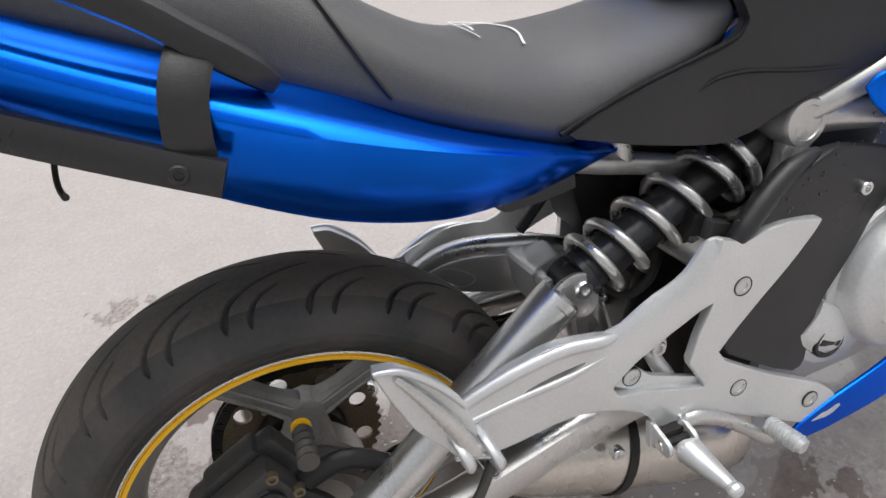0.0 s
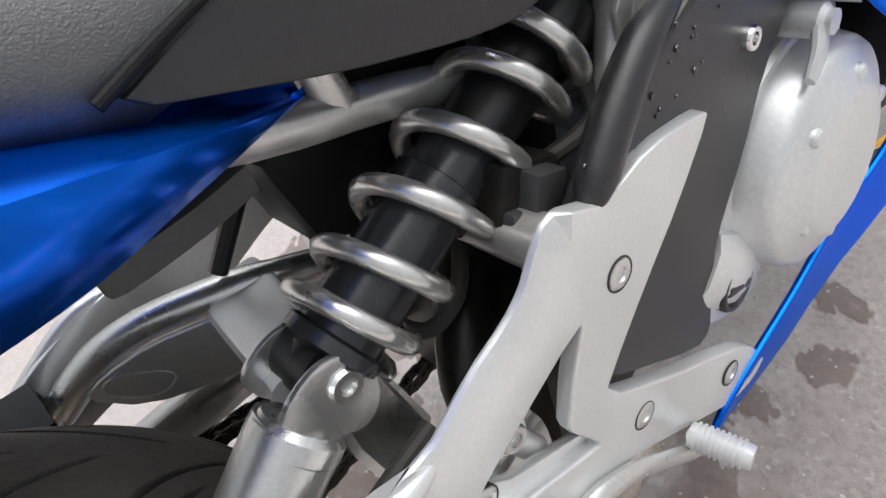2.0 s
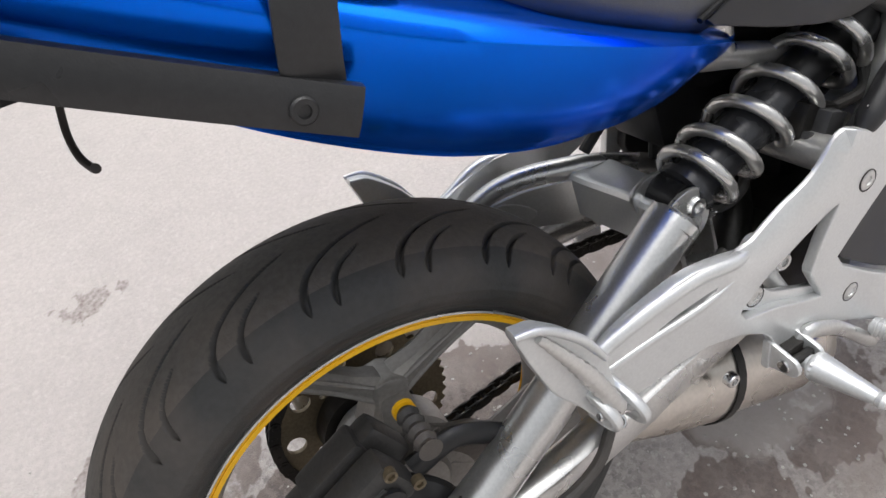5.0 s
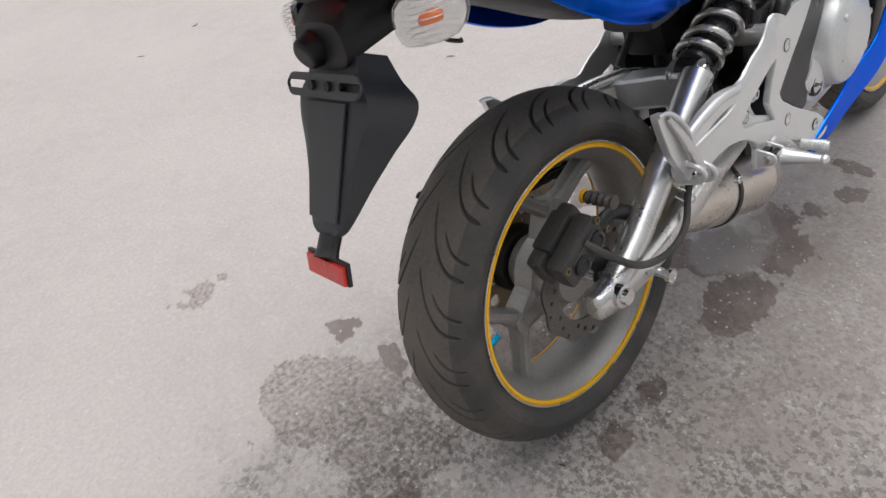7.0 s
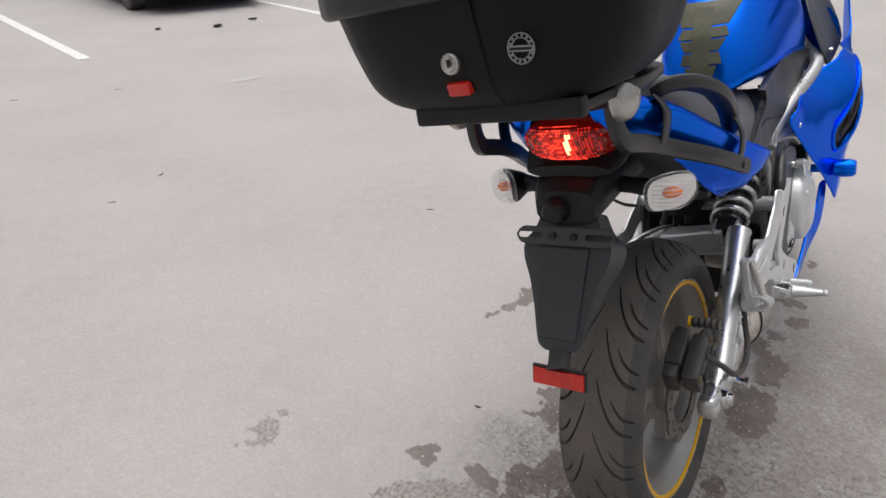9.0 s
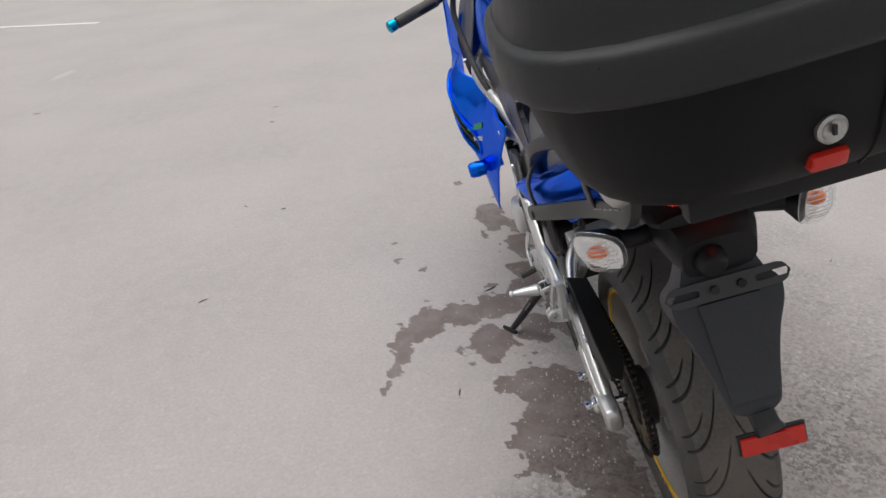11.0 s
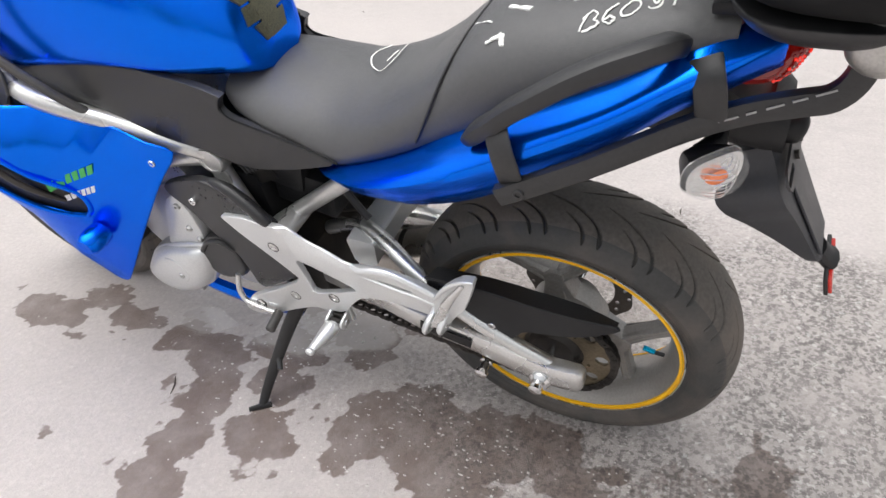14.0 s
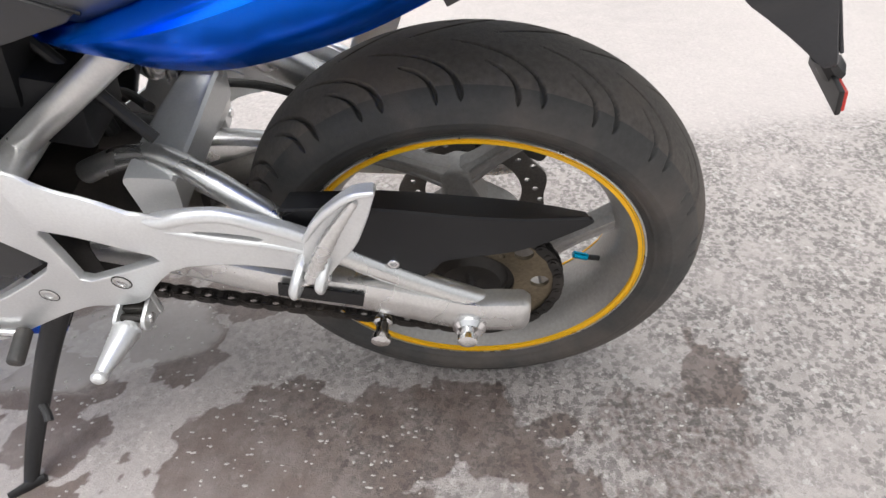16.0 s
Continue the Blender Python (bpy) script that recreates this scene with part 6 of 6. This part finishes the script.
loft(bm, [case_ring(.704, -.44, -.215, .112), case_ring(.711, -.485, -.195, .158), case_ring(.738, -.512, -.172, .192), case_ring(.785, -.524, -.155, .212), case_ring(.846, -.535, -.140, .226)], 5)
part("base_shell", bm, CASE_PL, case, "matt black lower shell")
bm = bmesh.new()
loft(bm, [case_ring(.840, -.541, -.134, .231), case_ring(.842, -.550, -.126, .239), case_ring(.852, -.554, -.122, .243), case_ring(.880, -.552, -.124, .241), case_ring(.888, -.543, -.132, .233), case_ring(.892, -.538, -.138, .228), case_ring(.94, -.526, -.148, .218), case_ring(.985, -.490, -.175, .188), case_ring(1.008, -.42, -.23, .12)], 4)
part("lid", bm, LID_PL, case, "matt black domed lid with a thick rim")
bm = bmesh.new()
loft(bm, [oval(-.508, 0, .955, .10, .024, 20, 2.2), oval(-.526, 0, .945, .10, .030, 20, 2.2), oval(-.533, 0, .942, .085, .024, 20, 2.2), oval(-.535, 0, .942, .03, .01, 20, 2.2)], 3)
part("lid_reflector", bm, RED_GLASS, case, "red reflector on the lid")
bm = bmesh.new()
lathe(bm, [(-.519, .0125), (-.526, .0125), (-.528, .010), (-.526, .0075)], (0, -.002, .771), 24, 'x')
part("lock_barrel", bm, BOSS, case, "round chrome lock")
bm = bmesh.new()
box(bm, (-.529, -.002, .772), (.003, .003, .009), (0, 0, 0), .0005)
part("key_slot", bm, SATIN, case)
bm = bmesh.new()
box(bm, (-.514, -.004, .741), (.014, .032, .017), (0, -14, 0), .004)
part("release_button", bm, RED_GLASS, case, "red release button")
bm = bmesh.new()
bx = -.5245
for r0, r1 in ((.0167, .0156), (.0117, .0108)):
    lathe(bm, [(bx, r0), (bx - .0012, r0), (bx - .0012, r1), (bx, r1)], (0, -.097, .778), 36, 'x', closed=True)
for k in range(14):
    a = 2 * math.pi * k / 14
    box(bm, (bx - .0004, -.097 + .0136 * math.cos(a), .778 + .0136 * math.sin(a)), (.0016, .0020, .0026), (-math.degrees(a) + 90, 0, 0), 0)
box(bm, (bx - .0004, -.097, .778), (.0016, .030, .0064), (4, 0, 0), 0)
part("badge", bm, LOGO, case, "round printed emblem")
bm = bmesh.new()
box(bm, (bx - .0013, -.097, .778), (.0012, .025, .0028), (4, 0, 0), 0)
part("badge_bar", bm, PLASTIC, case)
bm = bmesh.new()
for y in (-.046,):
    tube(bm, [(-.492, y, .714), (-.513, y, .742), (-.5245, y, .785), (-.535, y, .842)], .0022, 6, 3)
part("mould_line", bm, CASE_PL, case)


# ---- chalk writing ----
chalk([[(0.3184, -0.07841), (0.3268, -0.03513), (0.3102, 0.0009953), (0.2861, 0.02127), (0.2769, 0.0163), (0.2731, -0.01583), (0.2786, -0.06598)],
       [(0.2844, -0.006007), (0.2821, -0.04028)]], 0.0012)
chalk([[(0.06876, 0.06261), (0.1002, 0.04292)]], 0.0018)
chalk([[(0.05212, 0.03831), (0.0189, 0.054)],
       [(0.06711, 0.09128), (0.04781, 0.08501)],
       [(0.04781, 0.08501), (0.04271, 0.09891)]], 0.004)
chalk([[(0.06625, -0.02971), (0.02246, -0.02348)],
       [(0.06569, -0.04494), (0.02687, -0.01416)],
       [(0.03291, -0.03865), (-0.004716, -0.03008)],
       [(-0.01651, -0.01707), (-0.05272, -0.00842)],
       [(-0.02909, -0.02331), (-0.05915, -0.02626)]], 0.0022)
chalk([[(-0.003444, 0.02064), (-0.02498, 0.02384), (-0.03634, 0.0212)],
       [(-0.001985, 0.009695), (-0.0128, 0.02062)],
       [(-0.02081, 0.01504), (-0.02715, 0.02214)],
       [(-0.03287, 0.01084), (-0.04535, 0.02399)],
       [(0.007749, 0.03586), (-0.01531, 0.04421)],
       [(-0.01632, 0.04197), (-0.02393, 0.047)],
       [(-0.03108, 0.05027), (-0.05125, 0.04668)]], 0.003)
chalk([[(-0.06677, 0.02703), (-0.07742, 0.03447), (-0.09698, 0.03761)],
       [(-0.07321, 0.01892), (-0.067, 0.002372), (-0.07301, -0.009237), (-0.08346, -0.0183)],
       [(-0.07704, 0.001451), (-0.1106, 0.02171)],
       [(-0.08382, -0.007348), (-0.0941, -0.004778)]], 0.002)
chalk([[(-0.05083, 0.09697), (-0.05623, 0.07728)],
       [(-0.0513, 0.08306), (-0.06, 0.07464), (-0.06724, 0.0786), (-0.06458, 0.08647)],
       [(-0.06458, 0.08647), (-0.07086, 0.09018), (-0.06543, 0.09504), (-0.05402, 0.09817)],
       [(-0.0876, 0.06781), (-0.07742, 0.07777), (-0.07511, 0.08844), (-0.08295, 0.0924), (-0.08772, 0.0881), (-0.08193, 0.08486), (-0.07658, 0.08835)],
       [(-0.09842, 0.06993), (-0.09271, 0.07837), (-0.0957, 0.08552), (-0.1039, 0.08476), (-0.1114, 0.07587), (-0.1104, 0.06848), (-0.1026, 0.06502), (-0.09842, 0.06993)],
       [(-0.1333, 0.06395), (-0.127, 0.05893), (-0.1234, 0.06558), (-0.1284, 0.07304), (-0.1333, 0.06395)],
       [(-0.1333, 0.06395), (-0.1338, 0.07517), (-0.1269, 0.07974), (-0.1205, 0.07709)],
       [(-0.1433, 0.06976), (-0.1478, 0.06254)],
       [(-0.1478, 0.06254), (-0.1467, 0.07906)]], 0.0014)


# ---- rain drops ----
DROP = shader("water_bead", (.02, .02, .022), .06, 0, .05, spec=.6, rough_vary=.02)


def drops(places, parent):
    """Beads of water: flattened domes, each at a place with a normal."""
    bm = bmesh.new()
    for p, nrm, r in places:
        q = Vector(nrm).to_track_quat('Z', 'Y').to_matrix().to_4x4()
        g = bmesh.ops.create_icosphere(bm, subdivisions=1, radius=r, matrix=Matrix.Translation(p) @ q @ Matrix.Diagonal((1, 1, .55, 1)))
    return tagged(part("rain_drops", bm, DROP, parent, "small beads of rain water"), kind="stuff")


rnd = random.Random(3)
for s, host in ((-1, -1), (1, 1)):
    spots = []
    while len(spots) < 34:
        x, z = rnd.uniform(.50, .70), rnd.uniform(.15, .375)
        if z > .29 - (x - .50) * .1 + (x - .5) * .55 or (x > .60 and z < .18) or (z < .13 + (x - .478) * .9 and x < .60):
            continue
        if z < .20 + (x - .478) * .6:
            continue
        spots.append(((x, s * .1685, z), (0, s, 0), rnd.uniform(.0011, .0026)))
    drops(spots, bike)
spots = []
for k in range(60):
    a = rnd.uniform(.2, 6.1)
    cx, sy = math.cos(a), math.sin(a)
    g = (abs(cx) ** 3.4 + abs(sy) ** 3.4) ** (-1 / 3.4)
    x = -.339 + .213 * cx * g
    spots.append(((x, .240 * (1 - .10 * (x + .552) / .43) * sy * g, rnd.uniform(.852, .880)), (cx, sy, .2), rnd.uniform(.001, .0022)))
drops(spots, case)

# ---- cars and marks in the distance ----
def car(at, heading, paint, label):
    """A parked hatchback: body, glass, lamps, bumper, grille, wheels; its nose is at its own +x."""
    root = tagged(new("car"), label, "car", "parked cars")
    prof = [  # x, half width, sill z, waist z, roof z, roof half width
        (-2.05, .62, .42, .74, .80, .55), (-1.98, .78, .28, .92, 1.05, .58), (-1.70, .86, .22, .95, 1.34, .58), (-1.20, .88, .20, .95, 1.46, .60), (-.30, .89, .20, .93, 1.50, .61), (.30, .89, .20, .91, 1.42, .60),
        (.75, .88, .20, .89, 1.12, .62), (1.05, .87, .20, .86, .93, .66), (1.60, .84, .21, .78, .82, .60), (1.95, .74, .24, .66, .70, .50), (2.08, .52, .30, .52, .56, .36)]
    rings = []
    for x, w, z0, zw, zr, wr in prof:
        rings.append([(x, -w * .96, z0), (x, -w, z0 + .12), (x, -w, zw - .08), (x, -w * .97, zw), (x, -wr, zr - .03), (x, -wr * .8, zr), (x, 0, zr + .015), (x, wr * .8, zr), (x, wr, zr - .03), (x, w * .97, zw), (x, w, zw - .08), (x, w, z0 + .12), (x, w * .96, z0)])
    bm = bmesh.new()
    loft(bm, rings, 4)
    part("body", bm, paint, root, sharp=30)
    for s in (-1, 1):
        bm = bmesh.new()
        skin(bm, [[(x, s * (w + d), z) for x, w, z in ((-1.62, .80, 1.0), (-1.25, .735, 1.33), (.15, .735, 1.33), (.72, .86, .97))] for d in (.004, .022)])
        part("side_glass", bm, GLASSY, root)
        bm = bmesh.new()
        loft(bm, [oval(1.82, s * .58, .62, .16, .07, 14), oval(1.93, s * .56, .60, .15, .065, 14), oval(2.00, s * .54, .58, .10, .05, 14)], 3)
        part("headlamp", bm, CLEAR, root)
        bm = bmesh.new()
        box(bm, (.62, s * .96, .95), (.10, .16, .12), (0, 0, 0), .03)
        part("mirror", bm, paint, root)
        for x in (-1.25, 1.28):
            bm = bmesh.new()
            lathe(bm, [(s * .68, .19), (s * .68, .29), (s * .70, .31), (s * .86, .31), (s * .885, .29), (s * .885, .20), (s * .86, .19)], (x, 0, .31), 36)
            wh = part("wheel", bm, RUBBER, root)
            bm = bmesh.new()
            lathe(bm, [(s * .86, .20), (s * .875, .195), (s * .86, .17), (s * .865, .05), (s * .875, .03)], (x, 0, .31), 30)
            for k in range(5):
                a = 2 * math.pi * k / 5
                tube(bm, [(x + .04 * math.cos(a), s * .872, .31 + .04 * math.sin(a)), (x + .185 * math.cos(a), s * .872, .31 + .185 * math.sin(a))], [.03, .022], 8, 1, flat=.4)
            part("rim", bm, ALU, wh)
    bm = bmesh.new()
    skin(bm, [[(.80 + d, -.60, 1.10), (.80 + d, .60, 1.10), (.36 + d, .52, 1.40), (.36 + d, -.52, 1.40)] for d in (.012, .03)])
    part("windscreen", bm, GLASSY, root)
    bm = bmesh.new()
    box(bm, (2.03, 0, .44), (.06, .74, .10), (0, 0, 0), .02)
    part("lower_grille", bm, PLASTIC, root)
    bm = bmesh.new()
    loft(bm, [oval(1.62, 0, .27, .80, .09, 20, 5), oval(1.90, 0, .28, .76, .10, 20, 5), oval(2.06, 0, .30, .62, .09, 20, 5), oval(2.11, 0, .30, .40, .06, 20, 5)], 3)
    part("bumper", bm, paint, root)
    bm = bmesh.new()
    box(bm, (0, 0, .24), (3.6, 1.5, .12), (0, 0, 0), .03)
    part("underbody", bm, DARK, root)
    root.matrix_world = pose(at[0], at[1], 0, 0, 0, heading)
    return root


GLASSY = shader("dark_car_glass", (.01, .011, .012), .06, 0, .1, coat=1.0)
CARBLUE = shader("dark_blue_car_paint", (.018, .028, .32), .25, .3, .05, coat=1.0)
CARBLACK = shader("black_car_paint", (.012, .012, .013), .22, 0, .05, coat=1.0)
car((5.15, 9.36), -106, CARBLUE, "dark blue hatchback parked nose out")
car((7.75, 8.55), -106, CARBLACK, "black hatchback parked nose out")
car((1.45, 11.0), -106, CARBLACK, "black hatchback parked in the next bay")

ROADPAINT = shader("worn_white_road_paint", (.74, .73, .70), .7, 0, .1, 30, .5, 120, second=(.82, .81, .79))
FADED = shader("faded_road_paint", (.55, .53, .505), .7, 0, .12, 30, .5, 120, second=(.48, .455, .435))
for x0, y0, x1, y1 in ((1.92, 5.81, 3.05, 10.6), (4.86, 5.05, 6.0, 9.7), (7.8, 4.3, 8.95, 9.0)):
    bm = bmesh.new()
    d = Vector((x1 - x0, y1 - y0, 0)).normalized()
    nrm = Vector((-d.y, d.x, 0))
    a, b = [], []
    for k in range(40):
        p = Vector((x0, y0, 0)).lerp(Vector((x1, y1, 0)), k / 39)
        w = .055 + .006 * noise.noise(p * 9)
        a.append(bm.verts.new(p + nrm * w + Vector((0, 0, .004)))), b.append(bm.verts.new(p - nrm * (.055 + .006 * noise.noise(p * 11)) + Vector((0, 0, .004))))
    for k in range(39):
        bm.faces.new((a[k], a[k + 1], b[k + 1], b[k]))
    tagged(part("parking_line", bm, ROADPAINT, None), "worn white parking bay line", "road marking", kind="structure")
def worn_patch(x, y, half, wide, turn):
    """A rest of an old road mark, mostly worn away."""
    bm = bmesh.new()
    ring = []
    for k in range(40):
        a = 2 * math.pi * k / 40
        q = Vector((math.cos(a) * half, math.sin(a) * wide, 0))
        q *= 1 + .45 * noise.noise(Vector((x + math.cos(a) * 2, y + math.sin(a) * 2, 1)))
        ring.append(bm.verts.new((x + q.x * math.cos(turn) - q.y * math.sin(turn), y + q.x * math.sin(turn) + q.y * math.cos(turn), .0035)))
    bm.faces.new(ring)
    tagged(part("worn_road_mark", bm, FADED, None), "worn rest of a white road mark", "road marking", kind="structure")


worn_patch(2.2, 3.98, .17, .05, -.17), worn_patch(4.95, 3.50, .16, .05, -.17)


def leaf(x, y, size, turn):
    """A dark wet leaf, curled a little off the asphalt."""
    bm = bmesh.new()
    n = 10
    rows = []
    for i in range(n + 1):
        u = i / n
        w = size * .34 * math.sin(math.pi * min(1, u * .96 + .02)) ** .8
        rows.append([((u - .5) * size, w * v, .006 + .10 * size * (abs(v) ** 2 + (u - .5) ** 2)) for v in (-1, -.5, 0, .5, 1)])
    grid = [[bm.verts.new(q) for q in r] for r in rows]
    for a, b in zip(grid, grid[1:]):
        for j in range(4):
            bm.faces.new((a[j], a[j + 1], b[j + 1], b[j]))
    bmesh.ops.solidify(bm, geom=bm.faces[:], thickness=.0015)
    bmesh.ops.transform(bm, matrix=pose(x, y, 0, 0, 0, turn), verts=bm.verts)
    tagged(part("fallen_leaf", bm, WOOD, None), "dark wet leaf lying on the asphalt", "leaf", "leaves by the parked car")


for x, y, size, turn in ((3.72, 6.22, .15, 20), (4.28, 6.28, .12, -10), (3.22, 6.62, .10, 40)):
    leaf(x, y, size, turn)
TAR = shader("dark_tar", (.03, .028, .026), .6, 0, .2, 40, .4, 300)


def tar_seam(pts, width):
    bm = bmesh.new()
    line = curve_points([(x, y, 0) for x, y in pts], 10)
    a, b = [], []
    for i, p in enumerate(line):
        d = (line[min(i + 1, len(line) - 1)] - line[max(i - 1, 0)]).normalized()
        n_ = Vector((-d.y, d.x, 0))
        w = width * (1 + .7 * noise.noise(p * 20))
        off = n_ * .02 * noise.noise(p * 7)
        a.append(bm.verts.new(p + off + n_ * w + Vector((0, 0, .003)))), b.append(bm.verts.new(p + off - n_ * w + Vector((0, 0, .003))))
    for k in range(len(line) - 1):
        bm.faces.new((a[k], a[k + 1], b[k + 1], b[k]))
    return tagged(part("asphalt_crack", bm, TAR, None), "dark crack in the asphalt", "crack", kind="structure")


tar_seam([(3.07, -2.08), (3.3, -2.52), (3.55, -3.0), (3.82, -3.52), (4.2, -4.2)], .012)


def litter():
    """Bits of twig and leaf scattered over the asphalt."""
    bm = bmesh.new()
    rnd = random.Random(4)
    for k in range(46):
        x, y = rnd.uniform(-.5, 6), rnd.uniform(-3, 6)
        if k < 8:
            x, y = rnd.uniform(-.6, 2.2), rnd.uniform(-.9, 1.6)
        a, ln = rnd.uniform(0, 6.3), rnd.uniform(.006, .03)
        p = Vector((x, y, .0035))
        d = Vector((math.cos(a), math.sin(a), 0)) * ln
        q = Vector((-d.y, d.x, 0)) * rnd.uniform(.1, .3)
        tube(bm, [p - d, p + q, p + d], [.0008, .0022, .0008], 5, 2)
    return tagged(part("twigs", bm, WOOD, None), "scattered dark bits of twig and leaf", "litter", kind="stuff")


litter()


def pebbles():
    """Loose pale grit lying on the worn asphalt round the rear wheel."""
    rnd = random.Random(9)
    bm = bmesh.new()
    for k in range(1850):
        x, y = rnd.uniform(-1.1, 1.5), rnd.gauss(-.3, .30)
        if k % 5 == 0:
            x, y = rnd.uniform(-.9, .9), rnd.uniform(-.2, .5)
        r = rnd.uniform(.0012, .0032)
        a = rnd.uniform(0, 6)
        e = 1.0
        if k > 1500:                    # longer flakes on the wet ground under the bike
            x, y, r, e = rnd.gauss(.33, .32), rnd.gauss(.14, .13), rnd.uniform(.0010, .0022), rnd.uniform(1.2, 2.4)
        top = bm.verts.new((x, y, r * .9))
        ring = [bm.verts.new((x + e * r * rnd.uniform(.8, 1.5) * math.cos(a + q * 1.2566), y + r * rnd.uniform(.8, 1.5) * math.sin(a + q * 1.2566), .0006)) for q in range(5)]
        for q in range(5):
            bm.faces.new((ring[q], ring[(q + 1) % 5], top))
    return tagged(part("grit", bm, GRIT, None, sharp=10), "loose pale grit on the asphalt", "grit", kind="stuff")


GRIT = shader("pale_grit", (.42, .40, .375), .8, 0, .35, 30, second=(.62, .60, .565))
pebbles()
